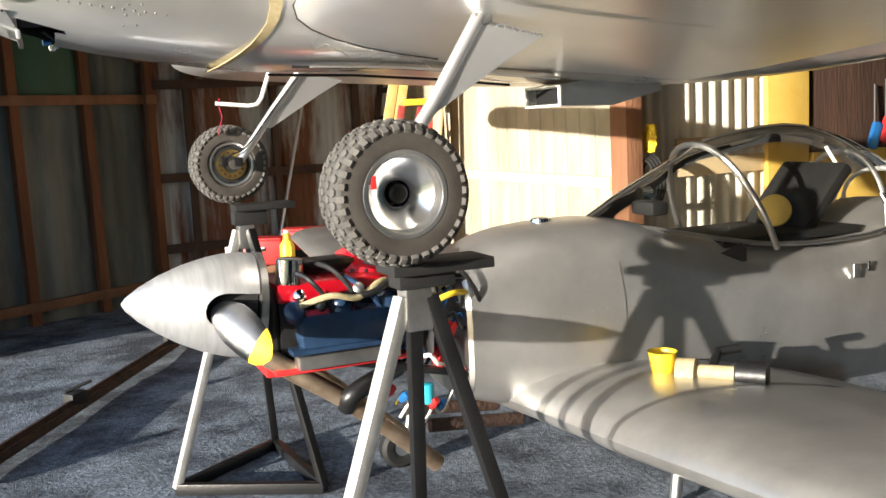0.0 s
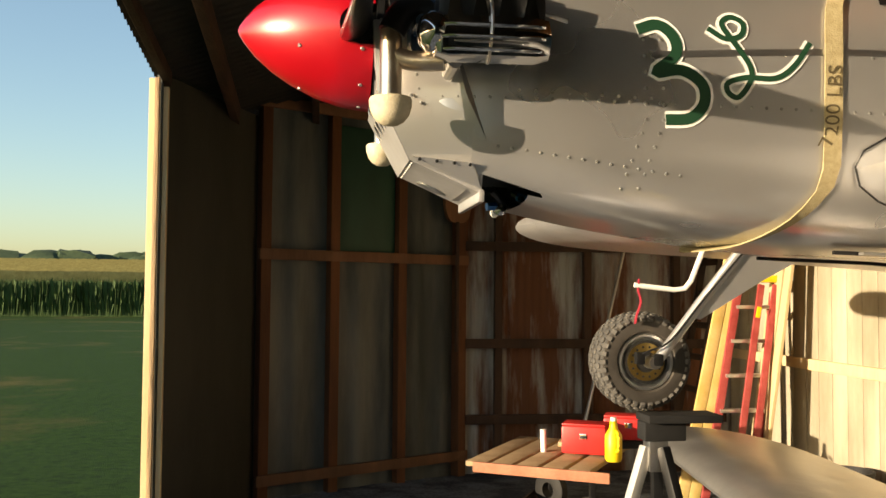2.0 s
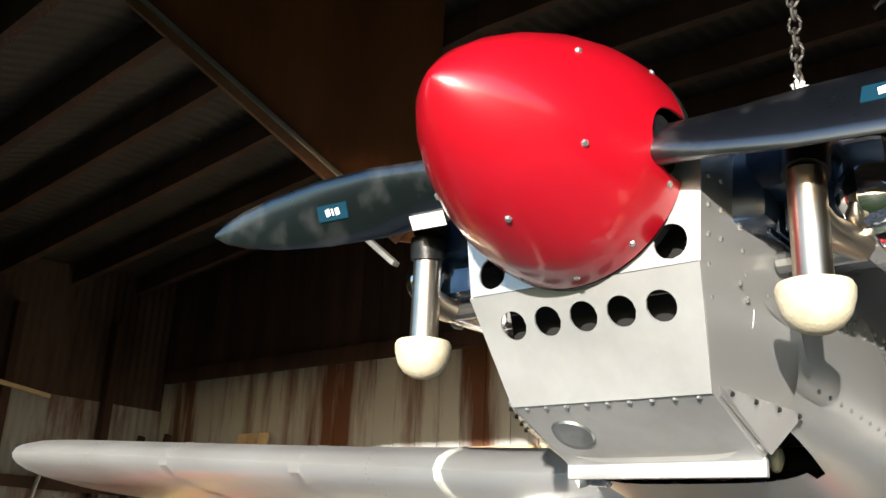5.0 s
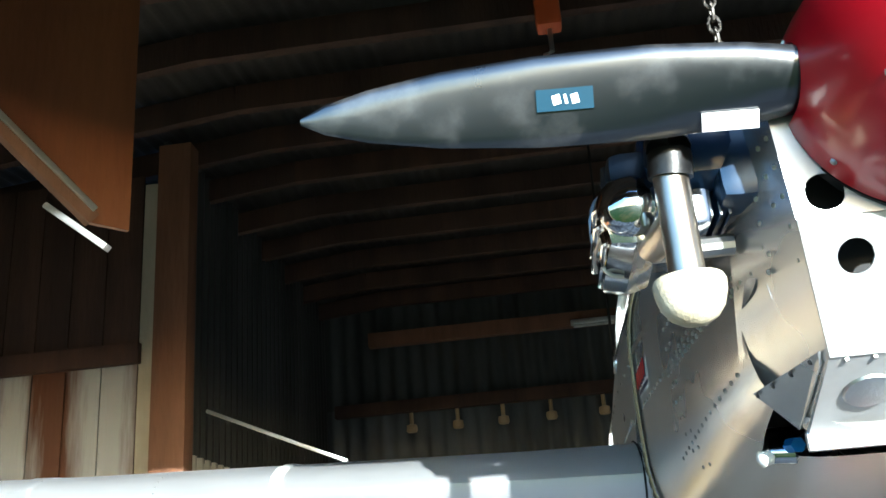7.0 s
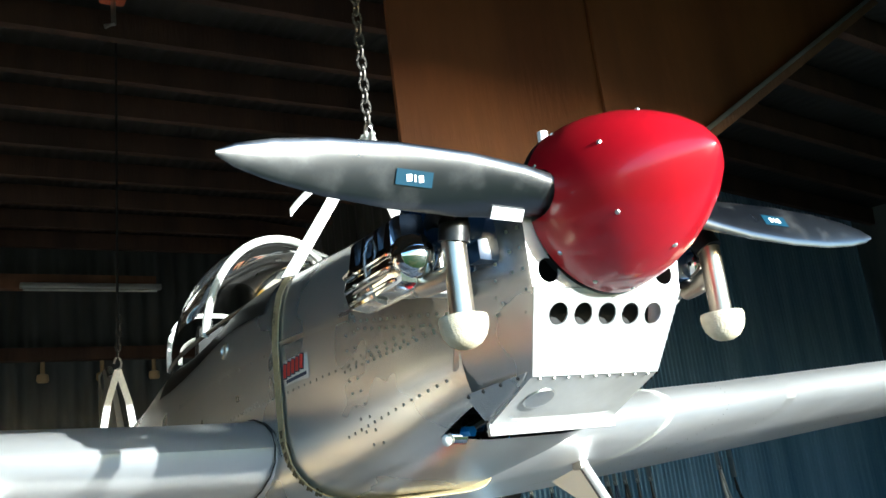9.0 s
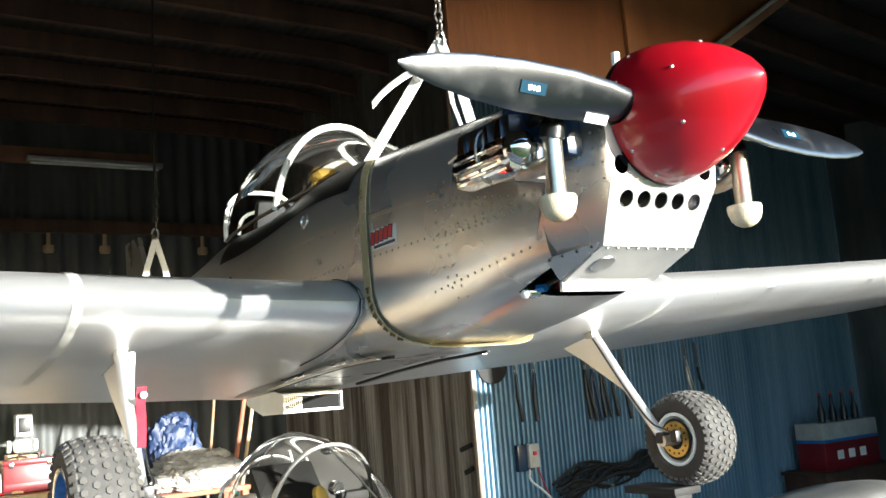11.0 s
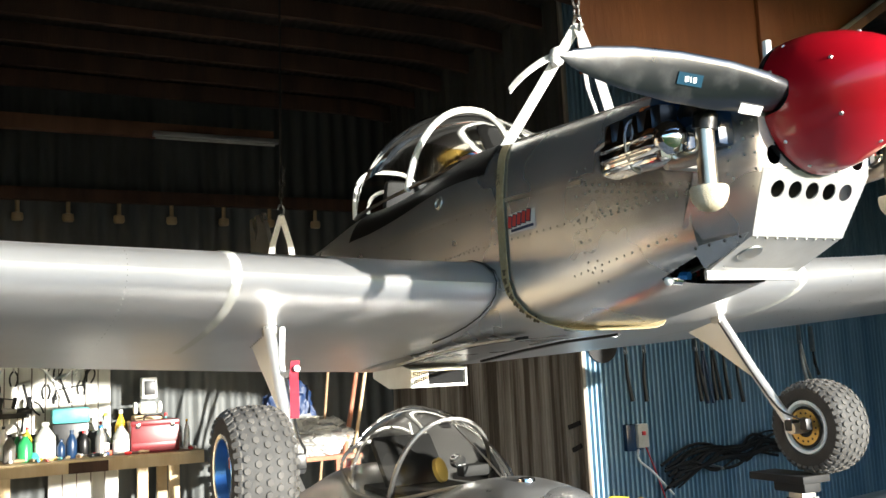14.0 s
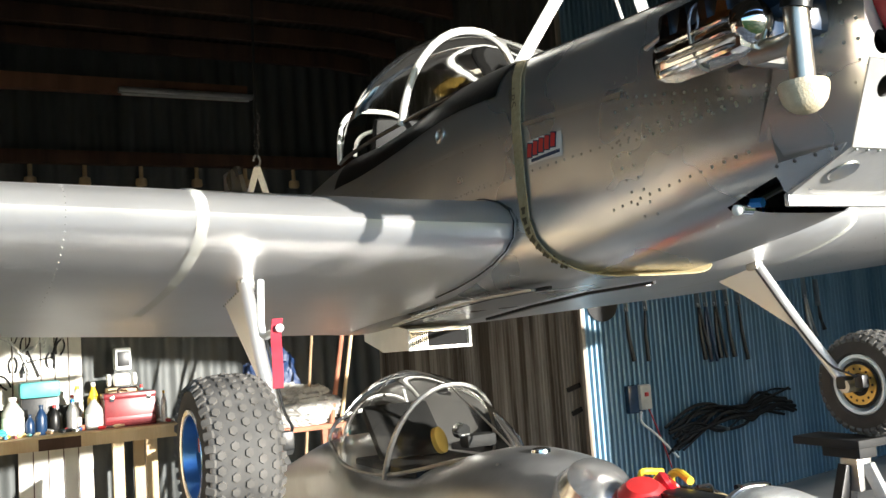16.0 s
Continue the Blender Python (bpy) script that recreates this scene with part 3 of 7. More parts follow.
def dome_rivets(bm, places, r=0.0042):
    """Low domes at (point, normal) pairs."""
    for p, nrm in places:
        nrm = Vector(nrm).normalized()
        ref = Vector((0, 0, 1)) if abs(nrm.z) < 0.9 else Vector((1, 0, 0))
        a = nrm.cross(ref).normalized()
        b = a.cross(nrm)
        p = Vector(p)
        base = [bm.verts.new(p + r * (math.cos(t) * a + math.sin(t) * b) - nrm * 0.001) for t in (math.pi / 3 * k for k in range(6))]
        mid = [bm.verts.new(p + r * 0.62 * (math.cos(t) * a + math.sin(t) * b) + nrm * r * 0.45) for t in (math.pi / 3 * k for k in range(6))]
        for k in range(6):
            bm.faces.new((base[k], base[(k + 1) % 6], mid[(k + 1) % 6], mid[k]))
        bm.faces.new(mid)


def rivet_line(bm, side, x0, z0, x1, z1, step, keys=None, r=0.0042, wob=0.0):
    n = max(1, int(math.hypot(x1 - x0, z1 - z0) / step))
    out = []
    for i in range(n + 1):
        x, z = x0 + (x1 - x0) * i / n, z0 + (z1 - z0) * i / n + wob * (random.random() - .5)
        out.append(((x, side * skin_y(keys, x, z), z), (0, side, 0)))
    dome_rivets(bm, out, r)


def stroke(points, width, depth, side, keys, grow):
    """A painted stroke laid on the fuselage side through (x, z) points."""
    pts = spline(points, 5)
    bm = bmesh.new()
    rows = []
    for i, p in enumerate(pts):
        d = np.array(pts[min(i + 1, len(pts) - 1)]) - np.array(pts[max(i - 1, 0)])
        d = d / (np.linalg.norm(d) + 1e-9)
        nx, nz = -d[1] * width / 2, d[0] * width / 2
        row = []
        for s in (-1, 1):
            x, z = p[0] + s * nx, p[1] + s * nz
            row.append(bm.verts.new((x, side * (skin_y(keys, x, z) + grow), z)))
        rows.append(row)
    for a, b in zip(rows, rows[1:]):
        bm.faces.new((a[0], a[1], b[1], b[0]))
    return bm


UPPER = [(-0.85, .18, 1.83, 2.2), (-0.8, .195, 1.775, 2.215), (-0.63, .222, 1.737, 2.235), (-0.45, .238, 1.702, 2.245), (-0.1, .262, 1.655, 2.265),
         (0.3, .275, 1.64, 2.285), (0.7, .272, 1.61, 2.25), (1.0, .26, 1.58, 2.24), (1.4, .225, 1.56, 2.25), (2.0, .165, 1.58, 2.2), (2.8, .1, 1.66, 2.14), (3.6, .04, 1.78, 2.03)]
UP_WING = [(0.0, -0.02, 1.775, 1.5, .168), (0.5, 0.0, 1.792, 1.48, .16), (1.5, 0.03, 1.84, 1.4, .15), (2.6, 0.07, 1.9, 1.25, .16), (3.3, 0.085, 1.935, 1.1, .18),
           (3.48, 0.092, 1.94, 1.05, .185), (3.57, 0.108, 1.944, 1.0, .178), (3.62, 0.135, 1.948, .92, .152), (3.65, 0.18, 1.952, .76, .11), (3.665, 0.25, 1.955, .6, .03)]
DROOP = radians(8.2)
plane = thing("hanging_airplane", (0, 0, 1.15), "small bare aluminium single-seat airplane slung from straps with wheels on stands", "airplane")
hull = loft([section(*k, n=64) for k in spline(UPPER, 9)])
# the belly skin is left open behind the chin, where the engine shows
EDGE = ((Vector((-.74, 0, 1.79)), Vector((.3, 0, 1))), (Vector((-.63, 0, 1.77)), Vector((.93, 0, .36))))
for co, no in EDGE:
    near = [f for f in hull.faces if -.85 < f.calc_center_median().x < -.44 and f.calc_center_median().z < 1.9]
    geom = list({e for f in near for e in f.edges}) + list({v for f in near for v in f.verts}) + near
    bmesh.ops.bisect_plane(hull, geom=geom, plane_co=co, plane_no=no)
# and ends under the cheeks
hole = []
for f in hull.faces:
    c = f.calc_center_median()
    flank = -.76 < c.x < -.4 and all((c - co).dot(no) < 0 for co, no in EDGE)
    floor_ = c.z < hull_at(UPPER, c.x)[1] + .012 and c.x > -.655
    if (flank and not floor_) or (c.x < -.765 and c.z < 1.94):
        hole.append(f)
bmesh.ops.delete(hull, geom=hole, context='FACES')
fus = part("fuselage", hull, M_ALU, plane)

rv = bmesh.new()
for s in (-1, 1):
    rivet_line(rv, s, -.89, 1.945, .3, 1.915, .03, UPPER)
    rivet_line(rv, s, -.68, 1.955, -.42, 1.942, .03, UPPER)
    rivet_line(rv, s, -.72, 1.845, -.36, 1.79, .028, UPPER)
    for dx in (0, .035):
        rivet_line(rv, s, -.395 - dx, 1.9, -.44 - dx, 1.765, .026, UPPER)
        rivet_line(rv, s, -.40 - dx, 2.06, -.395 - dx, 1.93, .03, UPPER)
    rivet_line(rv, s, -.9, 2.1, -.87, 1.93, .028, UPPER)
    rivet_line(rv, s, -.42, 2.036, .85, 2.03, .09, UPPER)
    rivet_line(rv, s, .1, 1.93, .42, 1.9, .02, UPPER, 0.003)
rivet_line(rv, 1, -.412, 2.022, -.8, 1.952, .026, UPPER)
rivet_line(rv, 1, -.45, 1.998, -.7, 1.95, .026, UPPER)
rivet_line(rv, 1, -.38, 1.922, -.6, 1.929, .024, UPPER)
rivet_line(rv, 1, -.6, 1.93, -.79, 1.938, .024, UPPER)
tagged(part("rivets", rv, M_RIVET, fus), kind="stuff")

# lap joints along the sides
for s in (-1, 1):
    part("lap_joint", stroke([(-.42, 2.03), (0, 2.044), (.45, 2.036), (.85, 2.022)], .012, .002, s, UPPER, .003), M_ALU_BRUSH, fus, smooth=False)
    w = part("wing", wing(s, UP_WING, DROOP), M_ALU_WING, plane)
    part("white_band", wing_band(s, UP_WING, 1.03, .024, DROOP, .0025), M_WHITE_PAINT, w, "thin white tape band round the wing nose")
    part("skin_lap", wing_band(s, UP_WING, 1.62, .05, DROOP, .0015), M_ALU_WING, w)
    part("skin_lap", wing_band(s, UP_WING, 2.35, .05, DROOP, .0015), M_ALU_WING, w)
    wr = bmesh.new()
    pl = []
    for y in (1.3, 1.6, 1.64, 2.33, 2.37, 2.9):
        v = [float(np.interp(y, [q[0] for q in UP_WING], [q[i] for q in UP_WING])) for i in (1, 2, 3, 4)]
        ring = wing_ring(s, y, *v, DROOP)
        for i in range(9, 24):
            a, b = Vector(ring[i]), Vector(ring[i + 1])
            for f in (0.25, 0.75):
                p = a.lerp(b, f)
                n = (b - a).cross(Vector((0, s, 0)))
                c = Vector((v[0] + 0.5, s * y, v[1]))
                if n.dot(p - c) < 0:
                    n = -n
                pl.append((p, n))
    dome_rivets(wr, pl, .0022)
    tagged(part("rivets", wr, M_ALU_DULL, w), kind="stuff")
    v = [float(np.interp(.262, [q[0] for q in UP_WING], [q[k] for q in UP_WING])) for k in (1, 2, 3, 4)]
    root = wing_ring(s, .27, *v, DROOP, grow=.004)
    part("root_joint", tube(root[5:-9], .0022, 8), M_BLACK_MATT, w, "dark sealed joint where wing meets body")

# keel strips and dark seam under the belly
for s in (-1, 1):
    part("belly_seam", ribbon([(x, s * .17, hull_at(UPPER, x)[1] - .003) for x in (.0, .3, .6, .9)], (0, .005, 0), .008), M_BLACK_MATT, fus)
    part("belly_strip", ribbon([(x, s * .19, hull_at(UPPER, x)[1] - .004) for x in (.05, .3, .6, .9)], (0, .009, 0), .006), M_ALU_DULL, fus)

# black glare band round the cockpit
part("glare_band", loft([section(x, *hull_at(UPPER, x), t0=radians(27), t1=radians(153), n=20, grow=.003, open_=True) for x in np.linspace(.06, 1.3, 14)], closed=False), M_BLACK, fus, "matt black glare band below the canopy")
part("top_spine", loft([section(x, *hull_at(UPPER, x), t0=radians(62), t1=radians(118), n=8, grow=.002, open_=True) for x in np.linspace(-.78, .05, 10)], closed=False), M_ALU_DULL, fus)
for s in (-1, 1):
    part("porthole", revolve([(-.004, .024), (.004, .024), (.006, .017), (.001, .015)], (.35, s * skin_y(UPPER, .35, 2.11), 2.11), (0, s, 0.15), 20), M_ALU_BRUSH, fus)

# numerals, painted by hand
THREE = [(-.448, 2.08), (-.407, 2.091), (-.376, 2.066), (-.373, 2.029), (-.412, 1.994), (-.361, 1.999), (-.32, 1.972), (-.316, 1.933), (-.344, 1.904), (-.393, 1.9)]
CURL = [(-.306, 2.086), (-.271, 2.065), (-.239, 2.073), (-.234, 2.098), (-.259, 2.111), (-.277, 2.094), (-.25, 2.052), (-.224, 2.013), (-.221, 1.983), (-.245, 1.948), (-.266, 1.955), (-.268, 1.975), (-.23, 1.987), (-.171, 1.987), (-.132, 2.013), (-.098, 2.061)]
for path, w0, w1 in ((THREE, .034, .022), (CURL, .022, .011)):
    part("numeral_outline", stroke(path, w0, 0, -1, UPPER, .002), M_WHITE_PAINT, fus, smooth=False)
    part("numeral", stroke(path, w1, 0, -1, UPPER, .0035), M_GREEN_PAINT, fus, smooth=False)

# starboard sticker: red mark on white with a blue rule
part("sticker", stroke([(-.088, 1.968), (-.15, 1.97), (-.218, 1.968)], .058, 0, 1, UPPER, .002), M_WHITE_PAINT, fus, smooth=False)
for i in range(5):
    part("sticker_edge", stroke([(-.094 - .023 * i, 1.955 + .002 * i), (-.096 - .023 * i, 1.972 + .002 * i), (-.1 - .023 * i, 1.992 + .002 * i)], .023, 0, 1, UPPER, .0032), M_BLUE_LABEL, fus, smooth=False)
    part("sticker_mark", stroke([(-.094 - .023 * i, 1.958 + .002 * i), (-.096 - .023 * i, 1.972 + .002 * i), (-.1 - .023 * i, 1.989 + .002 * i)], .0165, 0, 1, UPPER, .0044), M_RED_DULL, fus, smooth=False)
part("sticker_rule", stroke([(-.1, 1.948), (-.15, 1.95), (-.21, 1.952)], .008, 0, 1, UPPER, .0032), M_BLUE_LABEL, fus, smooth=False)


# nose plate with round cooling holes
def holed_strip(rows, holes, r, thick):
    """A sheet between a low and a high edge (half-width, x, z) with round holes at (y, t) through it."""
    (yl, xl, zl), (yh, xh, zh) = rows
    bm = bmesh.new()
    L = math.hypot(xh - xl, zh - zl)
    half = lambda t: yl + (yh - yl) * t
    P = lambda y, t: Vector((xl + (xh - xl) * t, y, zl + (zh - zl) * t))
    holes = sorted(holes)
    cuts = [None] + [(a[0] + b[0]) / 2 for a, b in zip(holes, holes[1:])] + [None]
    for (hy, ht), c0, c1 in zip(holes, cuts, cuts[1:]):
        lo = lambda t: -half(t) if c0 is None else c0
        hi = lambda t: half(t) if c1 is None else c1
        border = []
        n = 10
        for k in range(n):
            border.append((hi(k / n), k / n))
        for k in range(n):
            border.append((hi(1) + (lo(1) - hi(1)) * k / n, 1.0))
        for k in range(n):
            border.append((lo(1 - k / n), 1 - k / n))
        for k in range(n):
            border.append((lo(0) + (hi(0) - lo(0)) * k / n, 0.0))
        outs = [bm.verts.new(P(*b)) for b in border]
        ins = []
        for y, t in border:
            a = math.atan2((t - ht) * L, y - hy)
            ins.append(bm.verts.new(P(hy + r * math.cos(a), ht + r * math.sin(a) / L)))
        for k in range(len(outs)):
            j = (k + 1) % len(outs)
            bm.faces.new((ins[k], ins[j], outs[j], outs[k]))
    bmesh.ops.remove_doubles(bm, verts=bm.verts, dist=1e-5)
    bmesh.ops.recalc_face_normals(bm, faces=bm.faces)
    bmesh.ops.solidify(bm, geom=bm.faces[:], thickness=thick)
    return bm


chin = part("nose_plate", holed_strip(((.139, -.887, 1.822), (.162, -.957, 1.957)), [(y, .71) for y in (-.104, -.052, 0, .052, .104)], .0195, .003), M_ALU_NOSE, plane, "bright sheet nose plate with five round holes")
part("upper_plate", holed_strip(((.162, -.957, 1.958), (.172, -.966, 2.095)), [(-.127, .2), (.127, .2)], .021, .003), M_ALU_NOSE, chin)
back = bmesh.new()
loft([[(-.862, .135, 1.825), (-.862, -.135, 1.825), (-.935, -.162, 2.14), (-.935, .162, 2.14)], [(-.845, .13, 1.83), (-.845, -.13, 1.83), (-.915, -.155, 2.14), (-.915, .155, 2.14)]], bm=back)
part("duct_back", back, M_BLACK_MATT, chin)
for s in (-1, 1):
    part("cheek", loft([[(-.887, s * .139, 1.822), (-.922, s * .151, 1.89), (-.957, s * .162, 1.957), (-.966, s * .172, 2.095), (-.965, s * .168, 2.095), (-.955, s * .158, 1.957), (-.92, s * .147, 1.89), (-.885, s * .135, 1.822)],
                        [(-.742, s * .14, 1.765), (-.745, s * (skin_y(UPPER, -.745, 1.86) + .002), 1.86), (-.785, s * .202, 1.95), (-.82, s * .196, 2.1), (-.82, s * .19, 2.1), (-.785, s * .195, 1.95), (-.745, s * .187, 1.86), (-.742, s * .135, 1.765)]]), M_ALU, chin)
    fl = [Vector((-.886, s * .146, 1.83)), Vector((-.768, s * .197, 1.812)), Vector((-.745, s * .146, 1.768)), Vector((-.87, s * .143, 1.818))]
    part("cheek_flange", loft([fl, [p + Vector((0, s * .003, -.001)) for p in fl]]), M_ALU, chin, smooth=False)
    q = bmesh.new()
    dome_rivets(q, [(fl[0].lerp(fl[1], k) + Vector((.002, s * .003, -.006)), (0, s, -.3)) for k in (.12, .4, .68, .93)], .004)
    tagged(part("flange_rivets", q, M_BLACK, chin), kind="stuff")
    pl = []
    for i in range(9):
        t = i / 8
        y, x, z = (.139 + .023 * t / .5, -.887 - .07 * t / .5, 1.822 + .135 * t / .5) if t <= .5 else (.162 + .01 * (t - .5) / .5, -.957 - .009 * (t - .5) / .5, 1.957 + .138 * (t - .5) / .5)
        for back_ in (.015, .04):
            pl.append(((x + back_, s * (y + back_ * .17), z), (0, s, 0)))
    q = bmesh.new()
    dome_rivets(q, pl, .004)
    tagged(part("rivets", q, M_RIVET, chin), kind="stuff")
part("chin", loft([[(-.888, -.139, 1.822), (-.888, .139, 1.822), (-.88, .139, 1.83), (-.88, -.139, 1.83)], [(-.742, -.14, 1.757), (-.742, .14, 1.757), (-.738, .14, 1.765), (-.738, -.14, 1.765)]]), M_ALU_NOSE, chin)
part("chin_lip", boxed((-.742, 0, 1.752), (.012, .285, .024), .003), M_ALU_NOSE, chin)
part("patch", revolve([(0, .03), (.003, .028), (.004, .02)], (-.825, .085, 1.793), (-.42, 0, -.9), 20), M_ALU_BRUSH, chin)
q = bmesh.new()
dome_rivets(q, [((-.882, y, 1.818), (-.4, 0, -.9)) for y in np.linspace(-.12, .12, 9)], .004)
tagged(part("rivets", q, M_RIVET, chin), kind="stuff")
outlet = part("cooling_outlet", boxed((-.62, 0, 1.85), (.25, .33, .09), .01), M_BLACK_MATT, plane, "dark open cooling outlet under the nose")
part("fuel_strainer", revolve([(0, .016), (.02, .018), (.045, .016), (.05, .01)], (-.503, -.045, 1.725), (0, 0, 1), 16), M_CHROME, outlet, "small chrome fuel strainer")
part("red_fitting", revolve([(0, .011), (.02, .011), (.022, .006)], (-.503, -.045, 1.775), (0, 0, 1), 12), M_RED_DULL, outlet)
part("blue_fitting", revolve([(0, .012), (.02, .012)], (-.51, -.045, 1.75), (0, 0, 1), 6), M_BLUE, outlet)
part("fuel_valve", revolve([(-.02, .008), (-.016, .014), (.016, .014), (.02, .008)], (-.645, .15, 1.752), (.3, 1, .1), 14), M_CHROME, outlet)
part("valve_knob", revolve([(0, .009), (.014, .011), (.018, .005)], (-.652, .168, 1.748), (-.3, 1, -.2), 12), M_WHITE_PAINT, outlet)
part("blue_union", revolve([(-.012, .01), (.012, .01)], (-.67, .14, 1.758), (1, .2, .1), 6), M_BLUE, outlet)
part("drain_cock", revolve([(0, .01), (.012, .012), (.024, .008), (.03, .005)], (-.6, -.1, 1.79), (-.2, -.1, -1), 14), M_WHITE_PAINT, outlet)
part("hose", tube(spline([(-.53, -.05, 1.765), (-.55, 0, 1.745), (-.58, .05, 1.755), (-.63, .09, 1.785)], 5), .008, 8), M_BLACK, outlet)
part("blue_fitting", revolve([(0, .011), (.025, .011)], (-.6, .07, 1.768), (-.5, .3, .2), 6), M_BLUE, outlet)

part("engine_hose", tube(spline([(-.55, .11, 1.77), (-.59, .13, 1.755), (-.64, .12, 1.765), (-.68, .08, 1.79)], 5), .009, 8), M_BLACK, outlet)
part("engine_hose", tube(spline([(-.53, .08, 1.765), (-.57, .09, 1.75), (-.62, .06, 1.77)], 5), .006, 8), M_BLUE_DARK, outlet)
for i, (x, y, z, m) in enumerate(((-.54, .045, 1.752, M_CHROME), (-.565, .075, 1.762, M_BLUE_DARK), (-.535, .01, 1.748, M_STEEL), (-.6, .1, 1.775, M_BLACK))):
    part("hose_fitting", revolve([(-.009, .005), (-.007, .008), (.007, .008), (.009, .005)], (x, y, z), (.4, .8, .3), 8), m, outlet)

# spinner and propeller
AX = Vector((-1, 0, 0.03)).normalized()
HUB = Vector((-.962, 0, 2.1))


def slotted_cone(profile, hub, axis, roll, slot, depth, half):
    """A spinner shell in two halves with round-ended slots, open to the rear, that let the blades through."""
    us = sorted({u for u, r in profile} | {depth * k / 10 for k in range(11)} | {depth * .97})
    rows = spline(profile, 6)
    ups, rs = [float(p[0]) for p in rows], [float(p[1]) for p in rows]
    ax = Vector(axis).normalized()
    side = Matrix.Rotation(roll, 3, 'X') @ Vector((0, 1, 0))
    up = ax.cross(side).normalized()
    side = up.cross(ax).normalized()
    bm = bmesh.new()
    for start in (0.0, math.pi):
        rings = []
        for u in us:
            r = float(np.interp(u, ups, rs))
            cut = 0.0
            if u < depth:
                k = max(0.0, (u - slot) / (depth - slot))
                cut = math.asin(min(.95, half * math.sqrt(max(0.0, 1 - k * k)) / r))
            ring = []
            for j in range(37):
                t = start + cut + (math.pi - 2 * cut) * j / 36
                ring.append(Vector(hub) + ax * u + r * (math.cos(t) * side + math.sin(t) * up))
            rings.append(ring)
        loft(rings, closed=False, bm=bm)
    bmesh.ops.remove_doubles(bm, verts=bm.verts, dist=2e-4)
    bmesh.ops.recalc_face_normals(bm, faces=bm.faces)
    bmesh.ops.solidify(bm, geom=bm.faces[:], thickness=.003)
    return bm


spin = part("spinner", slotted_cone([(0, .154), (.03, .152), (.07, .1455), (.12, .1305), (.17, .107), (.21, .082), (.245, .053), (.268, .026), (.279, .01), (.282, .001)], HUB, AX, radians(2.7), .022, .07, .041), M_RED, plane, "glossy red spinner cone with dome screws")
part("hub_shell", revolve([(-.01, .05), (-.01, .12), (.06, .105), (.13, .06), (.14, .01)], HUB, AX, 32), M_BLACK_MATT, spin)
part("backplate", revolve([(-.02, .145), (-.018, .154), (-.004, .154), (-.004, .145)], HUB, AX, 40), M_BLACK, spin)
q = bmesh.new()
side_v = Vector((0, 1, 0))
up_v = AX.cross(side_v)
pl = []
for a in range(0, 360, 30):
    n = math.cos(radians(a + 8)) * side_v + math.sin(radians(a + 8)) * up_v
    if abs(n.dot(side_v)) < .93:
        pl.append((HUB + AX * .022 + n * .1525, n))
for a in range(0, 360, 60):
    n = math.cos(radians(a + 35)) * side_v + math.sin(radians(a + 35)) * up_v
    pl.append((HUB + AX * .148 + n * .118, (n + AX * .45)))
dome_rivets(q, pl, .0052)
tagged(part("dome_screws", q, M_RIVET, spin), kind="stuff")


def blade(side, hub, roll, chords, hubx):
    """A tapered, twisted propeller blade along its own reach."""
    rings = []
    for r, c, tw, th in chords:
        a = radians(tw)
        ring = []
        for k in range(16):
            t = 2 * math.pi * k / 16
            u, w = c / 2 * math.cos(t), th / 2 * math.sin(t)
            p = Vector((-u * math.sin(a) + w * math.cos(a), r, 0.9 * (u * math.cos(a) + w * math.sin(a))))
            ring.append(hub + Matrix.Rotation(roll, 3, 'X') @ p)
        rings.append(ring)
    return loft(rings)


CHORDS = [(.09, .062, 44, .055), (.14, .08, 42, .045), (.2, .098, 36, .034), (.3, .112, 28, .025), (.42, .11, 22, .018), (.53, .093, 18, .013), (.61, .066, 15, .010), (.66, .038, 13, .007), (.688, .008, 13, .003)]
PC = Vector((-1.0, 0, 2.094))
for roll in (radians(2.7), radians(182.7)):
    b = part("propeller_blade", blade(1, PC, roll, CHORDS, 0), M_BLACK_GLOSS, plane, "glossy black composite propeller blade")
    R3 = Matrix.Rotation(roll, 3, 'X')
    tw = radians(24)
    face = Matrix((Vector((0, 1, 0)), Vector((-math.sin(tw), 0, math.cos(tw))), Vector((-math.cos(tw), 0, -math.sin(tw))))).transposed()
    nrm = Vector((-math.cos(tw), 0, -math.sin(tw)))
    c = PC + R3 @ (Vector((0, .39, 0)) + nrm * .0108)
    part("blue_decal", boxed(c, (.062, .024, .0012), 0, R3 @ face), M_TEAL_DECAL, b, "small blue maker's decal with white marks", smooth=False)
    for dx, ww in ((-.011, .008), (-.001, .003), (.009, .009)):
        part("decal_mark", boxed(c + R3 @ (face @ Vector((dx, 0, .0009))), (ww, .0105, .001), 0, R3 @ face @ Matrix.Rotation(radians(-12), 3, 'Z')), M_WHITE_PAINT, b, smooth=False)
    tw = radians(33)
    face = Matrix((Vector((0, 1, 0)), Vector((-math.sin(tw), 0, math.cos(tw))), Vector((-math.cos(tw), 0, -math.sin(tw))))).transposed()
    c = PC + R3 @ (Vector((0, .215, 0)) + face @ Vector((0, -.036, .0125)))
    if roll < 1:
        part("white_label", boxed(c, (.06, .02, .002), 0, R3 @ face), M_WHITE_PAINT, b, "worn white paper label", smooth=False)
    part("blade_collar", revolve([(-.006, .036), (.002, .038), (.006, .035)], PC + R3 @ Vector((0, .135, 0)), R3 @ Vector((0, 1, 0)), 20), M_BLACK, b)

EXH = {1: -.917, -1: -.938}
